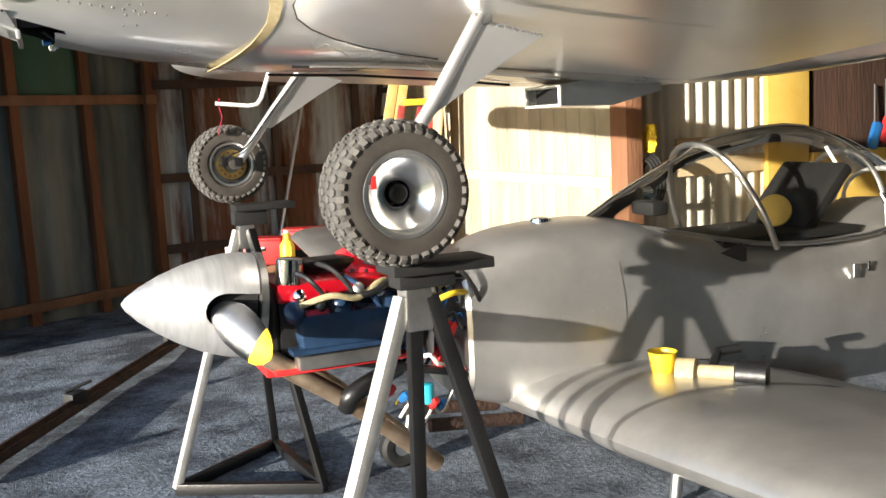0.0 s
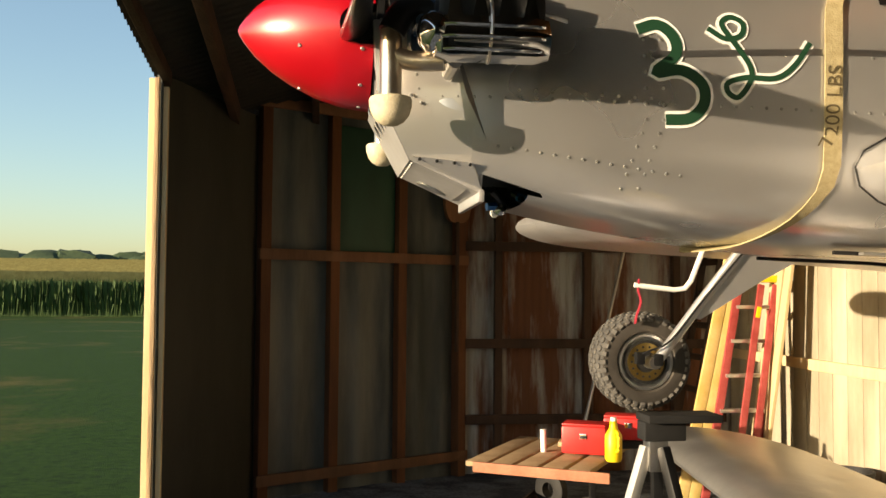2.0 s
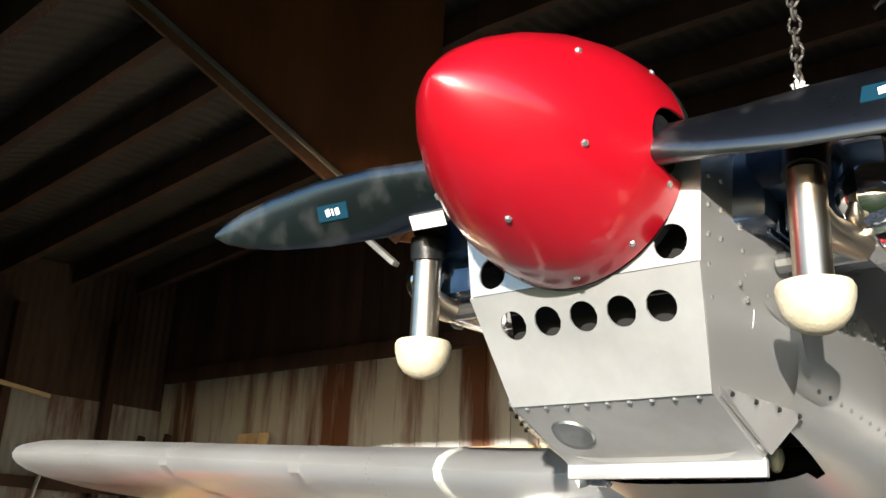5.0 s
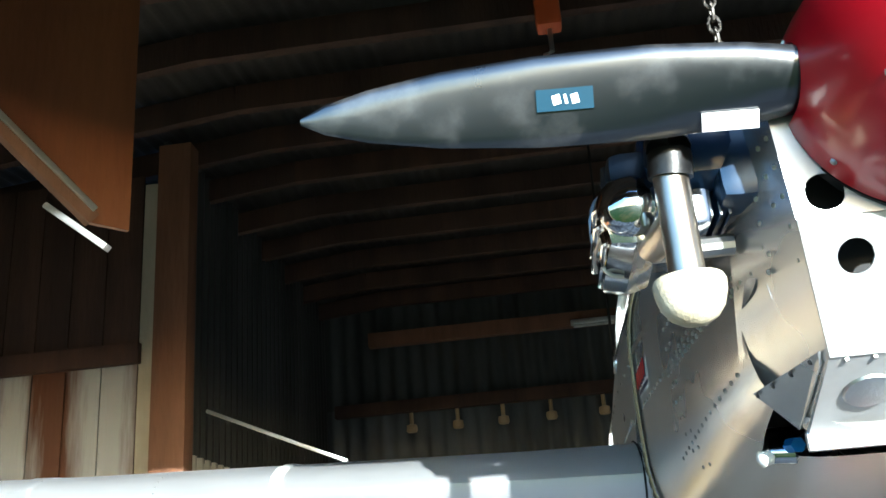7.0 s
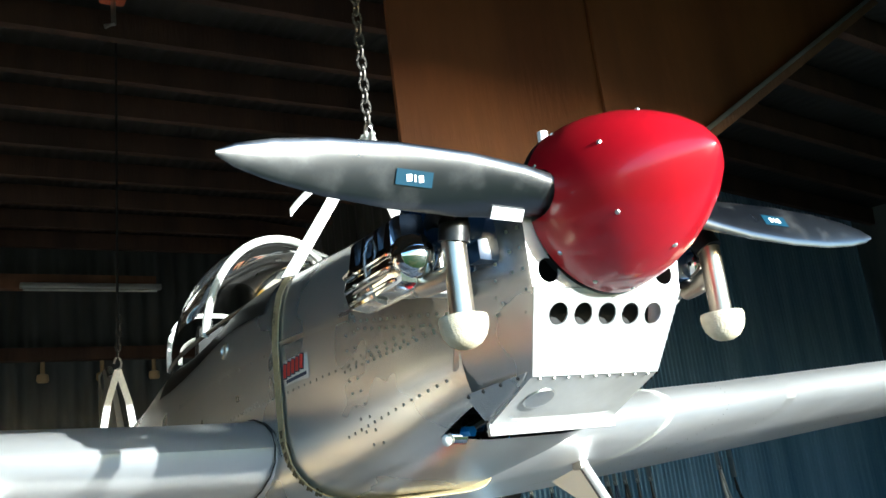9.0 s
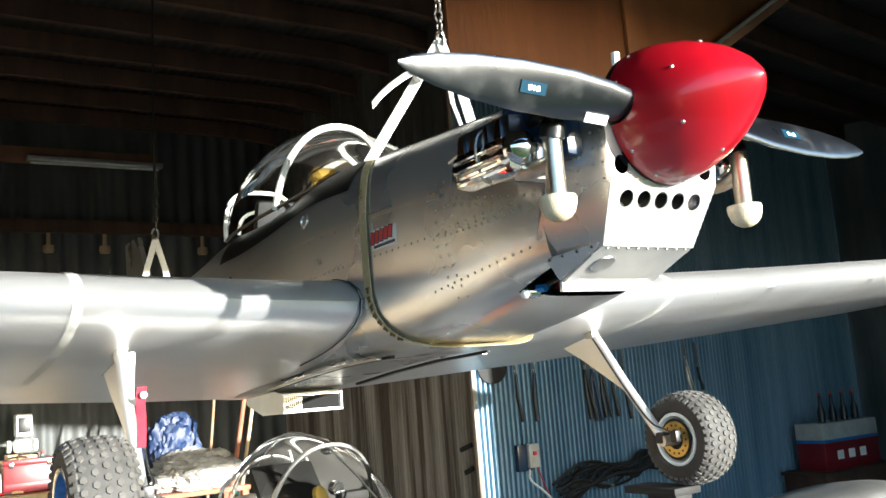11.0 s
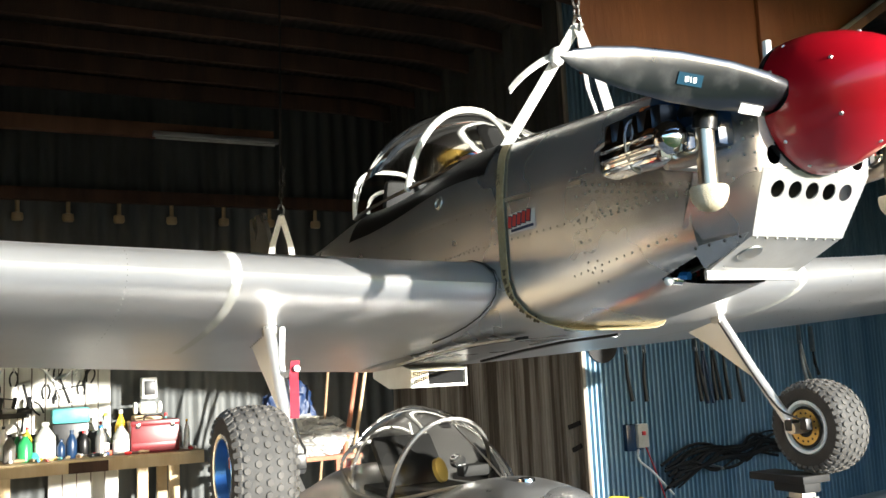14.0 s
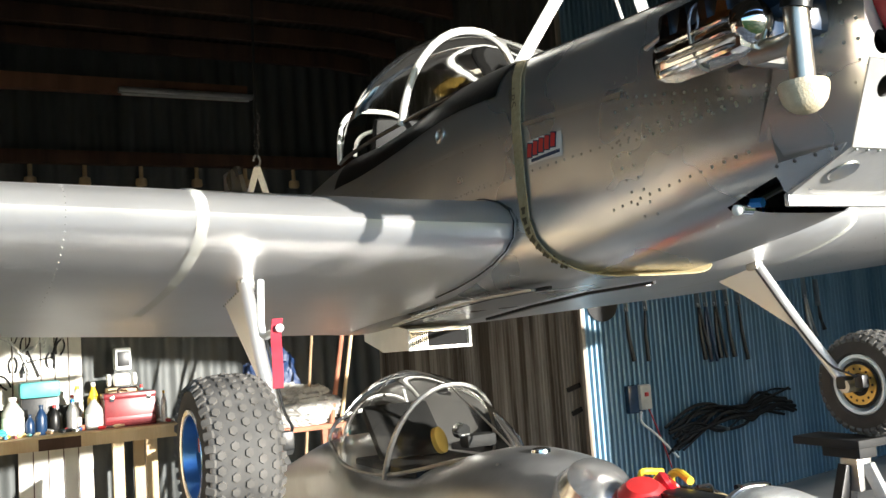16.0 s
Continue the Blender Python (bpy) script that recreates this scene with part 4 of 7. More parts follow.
# flat twin engine heads that stand out through the cowl
engine = part("engine_case", boxed((-.8, 0, 2.09), (.2, .44, .15), .02), M_BLUE_DARK, plane)
for s in (-1, 1):
    head = part("cylinder_head", boxed((-.775, s * .262, 2.055), (.18, .07, .11), .012), M_BLUE_DARK, plane, "blue-black cylinder head with cooling fins")
    for i in range(8):
        part("cooling_fin", boxed((-.775, s * (.205 + .011 * i), 2.06), (.17, .004, .1), .001), M_BLUE_DARK, head)
    cover = part("valve_cover", boxed((-.757, s * .322, 2.022), (.23, .076, .088), .036), M_CHROME, head, "polished chrome valve cover held by a wire bail")
    for z, y in ((1.996, .355), (2.018, .3615), (2.04, .3605)):
        part("cover_rib", tube([(-.85, s * (y - .008), z), (-.838, s * y, z), (-.676, s * y, z), (-.664, s * (y - .008), z)], .0045, 8), M_CHROME, cover)
    part("cover_top", boxed((-.757, s * .312, 2.08), (.205, .06, .062), .018), M_BLACK, cover, "black upper half of the valve cover")
    for i in range(4):
        x = -.828 + .047 * i
        part("cover_wedge", loft([[(x - .015, s * .352, 2.055), (x + .015, s * .352, 2.055), (x + .015, s * .33, 2.055), (x - .015, s * .33, 2.055)],
                                  [(x - .006, s * .3465, 2.1), (x + .006, s * .3465, 2.1), (x + .004, s * .33, 2.108), (x - .004, s * .33, 2.108)]]), M_CHROME, cover)
    part("cover_dome", revolve([(-.012, .036), (0, .04), (.014, .037), (.026, .026), (.031, .01), (.032, .001)], (-.862, s * .322, 2.032), (-1, s * .25, .05), 24), M_CHROME, cover)
    part("shroud", boxed((-.83, s * .235, 2.11), (.15, .12, .13), .04), M_BLUE_DARK, head, "glossy blue-black cooling shroud")
    part("wire_bail", tube(spline([(-.765, s * .33, 1.976), (-.765, s * .35, 1.985), (-.762, s * .363, 2.03), (-.762, s * .353, 2.085), (-.765, s * .3, 2.112)], 4), .0032, 8), M_STEEL, cover)
    part("wire_bail", tube(spline([(-.645, s * .29, 2.03), (-.66, s * .345, 2.012), (-.76, s * .363, 2.008), (-.865, s * .345, 2.012), (-.88, s * .29, 2.03)], 4), .0026, 8), M_STEEL, cover)
    part("rocker_stud", tube([(-.67, s * .33, 2.075), (-.615, s * .335, 2.06)], .005, 8), M_STEEL, cover)
    part("intake_elbow", tube(spline([(-.8, s * .12, 2.15), (-.81, s * .2, 2.15), (-.82, s * .26, 2.125), (-.83, s * .285, 2.09)], 5), .024, 12), M_BLUE_DARK, head)
    part("rocker_tin", boxed((-.74, s * .225, 2.115), (.17, .11, .045), .014), M_BLUE_DARK, head)
    part("plug_boot", tube([(-.76, s * .265, 2.128), (-.715, s * .268, 2.132)], .011, 10), material("orange_boot", (.65, .16, .03), .6) if s < 0 else bpy.data.materials["orange_boot"], head, "orange spark plug boot")
    part("pushrod_tube", tube([(-.82, s * .2, 1.985), (-.82, s * .3, 1.985)], .013, 10), M_STEEL, head)
    part("exhaust_stub", tube(spline([(-.84, s * .3, 1.985), (-.87, s * .292, 1.985), (-.905, s * .282, 1.988), (EXH[s], s * .277, 2.0)], 4), .019, 12), M_STEEL_WARM, head)
    part("black_elbow", tube(spline([(-.85, s * .27, 2.085), (-.89, s * .272, 2.095), (-.92, s * .274, 2.075), (EXH[s], s * .277, 2.04)], 4), .026, 12), M_BLACK, head)
    pipe = part("exhaust_pipe", revolve([(.0, .015), (.0, .0205), (-.135, .0205), (-.135, .015)], (EXH[s], s * .277, 2.045), (0, 0, 1), 20), M_STEEL_WARM, head)
    part("exhaust_plug", revolve([(-.036, .001), (-.034, .014), (-.027, .026), (-.015, .035), (0, .0395), (.012, .0405), (.0175, .038), (.019, .02)], (EXH[s], s * .277, 1.9), (0, 0, 1), 24), M_WOODBALL, pipe, "pale round wooden plug in the exhaust end")
part("carburettor", revolve([(0, .03), (.03, .036), (.06, .03), (.075, .015)], (-.86, 0.0, 2.19), (0, -.3, 1), 18), M_STEEL, engine)
part("starter_stub", tube([(-.875, .03, 2.2), (-.878, .03, 2.275)], .01, 10), M_WHITE_PAINT, engine)


# clear canopy with pale hoops
def arch(x, hw, zb, zt, n=20, lean=0.0, yc=0.0, e=2.2):
    out = []
    for k in range(n + 1):
        t = math.pi * k / n
        c, s = math.cos(t), math.sin(t)
        h = (abs(s) ** (2 / e))
        out.append((x - lean * h, yc + hw * math.copysign(abs(c) ** (2 / e), c), zb + (zt - zb) * h))
    return out


CAN = [(.06, .05, 2.262, 2.275, 0), (.2, .13, 2.255, 2.335, 0), (.4, .185, 2.245, 2.43, .0), (.66, .215, 2.228, 2.52, .06), (.9, .215, 2.225, 2.56, .02), (1.12, .2, 2.225, 2.545, 0), (1.28, .18, 2.225, 2.49, 0), (1.37, .16, 2.225, 2.44, 0)]
can = part("canopy", loft([arch(a, b, c, d, lean=l) for a, b, c, d, l in spline(CAN, 4)], closed=False), M_GLASS, plane, "clear bubble canopy")
can.visible_shadow = False
part("front_hoop", tube(arch(.69, .22, 2.22, 2.512, lean=.12), .0125, 10), M_WHITE_PAINT, can, "pale painted canopy hoop")
part("rear_hoop", tube(arch(1.37, .163, 2.225, 2.442, e=3.2), .0095, 10), M_WHITE_PAINT, can)
part("inner_hoop", tube(arch(1.22, .16, 2.225, 2.33, e=2.8), .008, 10), M_WHITE_PAINT, can)
for s in (-1, 1):
    part("canopy_rail", tube([(a, s * b, c) for a, b, c, d, l in spline(CAN, 3)], .007, 8), M_BLACK, can)
part("seat_back", boxed((1.12, 0, 2.27), (.05, .26, .16), .03, Matrix.Rotation(radians(-15), 3, 'Y')), M_BLACK_MATT, can)
part("instrument_hood", boxed((.5, 0, 2.265), (.14, .26, .05), .02), M_BLACK_MATT, can)

# tail fin and tailplane
part("fin", loft([[(3.0, -.02, 2.1), (3.0, .02, 2.1), (3.6, .015, 2.0), (3.6, -.015, 2.0)], [(3.35, -.012, 2.6), (3.35, .012, 2.6), (3.65, .01, 2.6), (3.65, -.01, 2.6)]]), M_ALU, plane)
for s in (-1, 1):
    part("tailplane", loft([[(3.0, s * .05, 1.98), (3.55, s * .05, 1.95), (3.55, s * .05, 1.93), (3.0, s * .05, 1.94)], [(3.2, s * .95, 2.0), (3.5, s * .95, 1.98), (3.5, s * .95, 1.965), (3.2, s * .95, 1.975)]]), M_ALU, plane)

# belly scoop
sc = part("belly_scoop", loft([[(.95, -.122, 1.495), (.95, .122, 1.495), (.95, .122, 1.568), (.95, -.122, 1.568)], [(1.16, -.12, 1.49), (1.16, .12, 1.49), (1.16, .12, 1.6), (1.16, -.12, 1.6)], [(1.38, -.1, 1.535), (1.38, .1, 1.535), (1.38, .1, 1.6), (1.38, -.1, 1.6)]]), M_ALU_BRUSH, plane, "boxy sheet metal belly scoop with a dark screened mouth")
part("scoop_mouth", boxed((.947, 0, 1.531), (.004, .22, .052)), M_VOID, sc)
for z in (1.498, 1.565):
    part("scoop_rim", boxed((.944, 0, z), (.01, .25, .008), .002), M_WHITE_PAINT, sc)
for y in (-.12, .12):
    part("scoop_rim", boxed((.944, y, 1.531), (.01, .008, .062), .002), M_WHITE_PAINT, sc)
mesh = bmesh.new()
for i in range(9):
    box(mesh, (.943, .112 - .008 * i, 1.531), (.002, .0016, .05))
for i in range(6):
    box(mesh, (.943, .08, 1.511 + .008 * i), (.002, .066, .0016))
part("scoop_screen", mesh, M_STEEL, sc)


# wheels on swept legs
def knobs(c, r, w, side):
    """Low worn blocks in staggered rows: six-sided on the crown, long lugs on the shoulders."""
    bm = bmesh.new()
    count = 34
    for row, (off, lean) in enumerate(((-.455, -.75), (-.33, -.32), (-.165, -.08), (0, 0), (.165, .08), (.33, .32), (.455, .75))):
        long_ = abs(off) > .4
        a_, b_ = (.0085, .0125) if long_ else (.0118, .0095)
        for k in range(count):
            a = 2 * math.pi * (k + .5 * (row % 2)) / count
            rad = Vector((math.cos(a), 0, math.sin(a)))
            ax = Vector((0, 1, 0))
            n = (rad * math.cos(lean) + ax * math.sin(lean)).normalized()
            rr = r * float(np.interp(abs(off), [0, .3, .46], [1.0, .975, .9]))
            p = Vector(c) + rad * rr + ax * off * w
            t = rad.cross(ax)
            u = n.cross(t)
            base = [p + t * a_ * x + u * b_ * y for x, y in (((1, .9), (0, 1), (-1, .9), (-1, -.9), (0, -1), (1, -.9)) if long_ else ((1, 0), (.5, .95), (-.5, .95), (-1, 0), (-.5, -.95), (.5, -.95)))]
            lo = [bm.verts.new(q - n * .006) for q in base]
            hi = [bm.verts.new(p + (q - p) * .8 + n * (.0028 if long_ else .0045)) for q in base]
            bm.faces.new(hi)
            for i in range(6):
                bm.faces.new((lo[i], lo[(i + 1) % 6], hi[(i + 1) % 6], hi[i]))
    return bm


WR, WW = .16, .156
for s in (-1, 1):
    c = Vector((-.008 if s > 0 else 0.0, s * 1.008, 1.335 if s > 0 else 1.305))
    gz_ = c.z - 1.31
    ty = part("wheel", revolve([(-WW * .4, .088), (-WW * .49, .1), (-WW * .5, .118), (-WW * .46, WR * .9), (-WW * .3, WR * .975), (0, WR), (WW * .3, WR * .975), (WW * .46, WR * .9), (WW * .5, .118), (WW * .49, .1), (WW * .4, .088)], c, (0, 1, 0), 44, closed=True), M_RUBBER, plane, "knobbly black balloon tyre")
    part("crown", revolve([(-WW * .44, WR * .915), (-WW * .3, WR * .981), (0, WR * 1.006), (WW * .3, WR * .981), (WW * .44, WR * .915)], c, (0, 1, 0), 44, caps=False), M_CROWN, ty)
    part("tread", knobs(c, WR, WW, s), M_TREAD, ty)
    rimmat = M_RIM_BLUE if s > 0 else M_POLISH
    part("rim", revolve([(s * WW * .42, .094), (s * WW * .47, .091), (s * WW * .47, .084), (s * WW * .3, .078), (s * .036, .066), (s * .022, .045), (s * .02, .034), (s * .02, .03)], c, (0, 1, 0), 40, caps=False), rimmat, ty, "deep blue painted wheel dish" if s > 0 else "polished aluminium wheel dish")
    part("rim_edge", revolve([(s * WW * .455, .084), (s * WW * .485, .087), (s * WW * .495, .096), (s * WW * .46, .099)], c, (0, 1, 0), 40, closed=True), M_POLISH, ty)
    part("hub_recess", revolve([(s * .021, .034), (-s * .005, .031), (-s * .02, .024), (-s * .02, .001)], c, (0, 1, 0), 32, caps=False), M_BLUE_DARK if s < 0 else M_RIM_BLUE, ty, "dark recess of the wheel hub")
    part("inner_rim", revolve([(-s * WW * .42, .094), (-s * WW * .47, .09), (-s * WW * .46, .082), (-s * WW * .3, .076), (-s * .02, .06), (-s * .01, .001)], c, (0, 1, 0), 36, caps=False), M_ALU_BRUSH if s > 0 else M_WHITE_PAINT, ty)
    part("wheel_well", revolve([(-s * WW * .43, .072), (-s * WW * .435, .05), (-s * WW * .44, .03), (-s * WW * .44, .001)], c, (0, 1, 0), 30), M_BLACK_MATT, ty)
    part("hub_cap", revolve([(-s * .02, .024), (s * .028, .022), (s * .034, .016), (s * .036, .001)], c, (0, 1, 0), 20), M_BLACK, ty)
    for k in range(4):
        a = radians(90 * k + 30)
        part("hub_nut", revolve([(0, .006), (s * .012, .006), (s * .013, .003)], c + Vector((.038 * math.cos(a), -s * .018, .038 * math.sin(a))), (0, 1, 0), 6), M_STEEL, ty)
    part("valve_tag", boxed(c + Vector((-.07, s * WW * .45, .03)), (.012, .01, .028), .002), M_RED_DULL, ty)
    dk = bmesh.new()
    revolve([(-s * .068, .062), (-s * .072, .062), (-s * .072, .035), (-s * .068, .035)], c, (0, 1, 0), 28, dk, closed=True)
    disc = part("brake_disc", dk, material("gold_brake_disc", (.5, .33, .09), .35, 1.0, (.6, .42, .15), 12) if s < 0 else bpy.data.materials["gold_brake_disc"], ty, "gold drilled brake disc")
    q = bmesh.new()
    for k in range(14):
        a = 2 * math.pi * k / 14
        revolve([(-s * .0735, .004), (-s * .0725, .004)], c + Vector((.049 * math.cos(a), 0, .049 * math.sin(a))), (0, 1, 0), 8, q)
    part("disc_holes", q, M_BLACK_MATT, disc)
    leg = part("gear_leg", tube([(.30, s * .868, 1.715), (.16, s * .882, 1.51 + gz_), (.012, s * .892, 1.315 + gz_)], .0175, 14), M_ALU_WING, plane, "bright aluminium landing gear leg")
    part("axle", tube([(0, s * .87, c.z), (0, s * .95, c.z)], .02, 14), M_STEEL, leg)
    part("axle_clamp", boxed((.01, s * .888, 1.32 + gz_), (.036, .04, .04), .008), M_BLACK, leg)
    part("caliper", boxed((-.045, s * .895, 1.325 + gz_), (.03, .03, .04), .006), M_BLACK, leg)
    part("leg_fairing", loft([[(.285, s * .862, 1.7), (.285, s * .876, 1.7), (.47, s * .873, 1.66), (.47, s * .865, 1.66)], [(.215, s * .87, 1.6), (.215, s * .884, 1.6), (.36, s * .882, 1.6), (.36, s * .874, 1.6)], [(.13, s * .877, 1.48), (.13, s * .891, 1.48), (.155, s * .889, 1.475), (.155, s * .882, 1.475)]]), M_ALU_WING, leg)
    q = bmesh.new()
    dome_rivets(q, [((.3 + .02 * i, s * .88, 1.69 - .004 * i), (0, s, 0)) for i in range(9)] + [((.27 - .018 * i, s * .884, 1.655 - .023 * i), (0, s, 0)) for i in range(8)], .0035)
    tagged(part("rivets", q, M_RIVET, leg), kind="stuff")
    part("leg_socket", boxed((.3, s * .866, 1.7), (.05, .036, .03), .008), M_ALU_DULL, leg)
    part("brake_hose", tube(spline([(.285, s * .852, 1.69), (.16, s * .86, 1.52 + gz_), (.05, s * .866, 1.385 + gz_), (-.02, s * .872, 1.35 + gz_), (-.05, s * .89, 1.335 + gz_)], 6), .0035, 6), M_BLACK, leg)
# pitot crank and safety flag below the starboard wing
crank = part("pitot_tube", tube([(.16, .87, 1.70), (.125, .885, 1.60), (.105, .888, 1.575), (.07, .89, 1.57), (-.06, .9, 1.585)], .0085, 10), M_WHITE_PAINT, plane, "white bent pitot tube under the wing")
part("safety_flag", ribbon(spline([(-.045, .9, 1.605), (-.046, .905, 1.57), (-.038, .902, 1.53), (-.05, .906, 1.49), (-.055, .909, 1.46)], 4), (.002, .011, 0), .004), M_RED_FLAG, crank, "red cloth safety streamer")


# ---- slings and chains ----
def chain(top, bottom, parent, link=.045):
    a, b = Vector(top), Vector(bottom)
    n = int((a - b).length / (link * .72))
    bm = bmesh.new()
    for i in range(n):
        p = a.lerp(b, (i + .5) / n)
        pts = [(link * .28 * math.cos(t), link * .5 * math.sin(t)) for t in (2 * math.pi * k / 10 for k in range(11))]
        if i % 2:
            tube([p + Vector((u, 0, v)) for u, v in pts], .004, 6, bm)
        else:
            tube([p + Vector((0, u, v)) for u, v in pts], .004, 6, bm)
    return part("chain", bm, M_CHAIN, parent, "hanging steel chain")


sling = thing("hoist_sling", (-.1, 0, 1.65), "tan and white webbing sling round an airplane nose on a chain", "sling", "hoist slings")


def strap_x(z):
    return float(np.interp(z, [1.65, 1.77, 1.88, 2.08, 2.17, 2.28], [-.2, -.12, -.06, -.045, -.01, .06]))


loop = []
for k in range(33):
    t = radians(52) - radians(284) * k / 32
    z = (2.265 + 1.655) / 2 + .305 * math.sin(t)
    x = strap_x(z)
    hw, zb, zt = hull_at(UPPER, x)
    c, s = math.cos(t), math.sin(t)
    e = 3.0 if s > 0 else 4.6
    loop.append((x, (hw + .006) * math.copysign(abs(c) ** (2 / e), c), (zb + zt) / 2 + ((zt - zb) / 2 + .006) * math.copysign(abs(s) ** (2 / e), s)))
strap = part("strap", ribbon(loop, (.019, 0, 0.005), .003), M_STRAP, sling, "tan webbing strap with faded dark lettering")


def strap_text(words, side, z0, size):
    """Printed words running round the strap: down the starboard side, up the port side."""
    cu = bpy.data.curves.new("lettering", 'FONT')
    cu.body, cu.size = words, size
    tmp = bpy.data.objects.new("lettering_source", cu)
    me = bpy.data.meshes.new_from_object(tmp)
    bpy.data.objects.remove(tmp)
    for v in me.vertices:
        z = z0 - side * v.co.x
        x = strap_x(z) - (v.co.y - size * .34)
        v.co = (x, side * (skin_y(UPPER, strap_x(z), z) + .0085), z)
    me.materials.clear()
    me.materials.append(M_INK)
    ob = new("lettering", me)
    ob.parent = strap
    ob.matrix_parent_inverse = strap.matrix_basis.inverted()
    ob["label"] = "faded dark printed lettering"


strap_text("7200 LBS", -1, 1.85, .044)


def strap_bars(first, count, step, size):
    """Plain bars in place of a maker's name, running down the starboard side of the strap."""
    pts = [Vector(p) for p in loop]
    walked = [0.0]
    for p, q in zip(pts, pts[1:]):
        walked.append(walked[-1] + (q - p).length)
    bm = bmesh.new()
    for i in range(count):
        for lo, hi, side in ((0, .3, 1), (.3, .8, .35), (.3, .8, -.35)):
            ring = []
            for f, v in ((lo, side), (hi, side), (hi, 0), (lo, 0)):
                d = first + step * (i + f * .85)
                j = max(k for k in range(len(pts) - 1) if walked[k] <= d)
                p = pts[j].lerp(pts[j + 1], (d - walked[j]) / (walked[j + 1] - walked[j]))
                up = (pts[j + 1] - pts[j]).normalized()
                out = Vector((0, 1, 0)) - up * up.y
                ring.append(bm.verts.new(p + out.normalized() * .0035 + Vector((-.001, 0, 0)) + out.cross(up).normalized() * size * (v if side != 1 else (.5 if v else -.5))))
            bm.faces.new(ring)
    part("printed_bars", bm, M_INK, strap, "faded dark printed bars", smooth=False)


strap_bars(.42, 8, .026, .02)
strap_text("LBS", 1, 2.15, .038)
APEX = Vector((-.1, -.015, 2.6))
for s in (-1, 1):
    part("upper_strap", ribbon([loop[0 if s > 0 else -1], (-.04, s * .085, 2.42), APEX], (.013, s * .013, 0), .008), M_WHITE, sling, "white webbing strap end")
part("knot", revolve([(-.035, .01), (-.018, .024), (.015, .026), (.035, .01)], (-.075, .05, 2.5), (.2, -.5, 1), 12), M_WHITE, sling)
part("loose_end", ribbon(spline([(-.075, .055, 2.505), (-.055, .095, 2.485), (-.03, .135, 2.455), (-.012, .165, 2.425), (-.005, .185, 2.4)], 3), (.008, -.003, .012), .004), M_WHITE, sling)
part("upper_strap", ribbon([(-.24, -.02, 2.25), (-.2, -.01, 2.4), APEX], (.01, .01, 0), .008), M_WHITE, sling)
part("shackle", tube([APEX + Vector((.02 * math.cos(t), 0, .03 * math.sin(t))) for t in (2 * math.pi * k / 12 for k in range(13))], .006, 8), M_STEEL, sling)
chain((-.11, -.015, roof_z(-.11) - .02), APEX + Vector((0, 0, .03)), sling)

tail = thing("hoist_sling", (2.7, .08, 2.1), "white webbing sling round the airplane's tail hung from a cord", "sling", "hoist slings")
TA = Vector((2.7, .085, 2.47))
for y0, y1 in ((.165, .09), (.01, .08)):
    part("strap", ribbon([(2.7, y0, 2.14), (2.7, (y0 + y1) / 2 + (.01 if y0 > .1 else -.01), 2.3), TA], (.005, .016, 0), .004), M_WHITE, tail)
part("strap_loop", ribbon([(2.7, hull_at(UPPER, 2.7)[0] * 1.08 * math.cos(t), 1.9 + .27 * math.sin(t)) for t in (2 * math.pi * k / 20 for k in range(21))], (.02, 0, 0), .004), M_WHITE, tail)
part("hook", tube([TA + Vector((0, .018 * math.cos(t), .03 + .03 * math.sin(t))) for t in (2 * math.pi * k / 10 for k in range(9))], .006, 8), M_STEEL, tail)
part("cord", tube([(2.7, .05, roof_z(2.7) - .02), TA + Vector((0, 0, .05))], .007, 8), M_BLACK_MATT, tail)
chain((2.7, .07, 2.75), TA + Vector((0, 0, .06)), tail, .05)


# ---- wheel stands ----
def stand(y, apex_x, feet, label, lift=0.0):
    st = thing("wheel_stand", (apex_x, y, 0), label, "stand", "wheel stands")
    part("platform", boxed((.11, y, 1.128 + lift), (.25, .13, .026), .004), M_BLACK_MATT, st, "flat black platform board")
    part("cross_piece", boxed((apex_x + .02, y, 1.098 + lift / 2), (.14, .08, .036 + lift), .006), M_BLACK_MATT, st)
    part("socket", boxed((apex_x, y, 1.03), (.065, .065, .1), .006), M_STEEL, st)
    for (fx, fy), m, lb in zip(feet, (M_STEEL_LEG, M_BLACK, M_BLACK), ("bright bare steel leg", "black leg", "black leg")):
        d = Vector((fx - apex_x, fy - y, 0)).normalized() * .035
        part("leg", beam((apex_x + d.x, y + d.y, 1.06), (fx, fy, .03 + ground_z(fx, fy)), .034, .034, .004), m, st, lb)
    for (ax, ay), (bx, by) in zip(feet, feet[1:] + feet[:1]):
        part("base_bar", beam((ax, ay, .03 + ground_z(ax, ay)), (bx, by, .03 + ground_z(bx, by)), .035, .045, .004), M_BLACK, st)
    return st


M_STEEL_LEG = material("galvanised_leg", (.55, .54, .5), .45, .6, (.72, .7, .66), 14, 5, rough2=.6)
stand(.955, .03, [(-.35, .855), (.135, 1.2), (.19, .56)], "black tripod stand with one bright leg under the far airplane wheel", .025)
stand(-.955, .055, [(-.37, -1.09), (.15, -.62), (.35, -1.1)], "black tripod stand with one bright leg under the near airplane wheel")

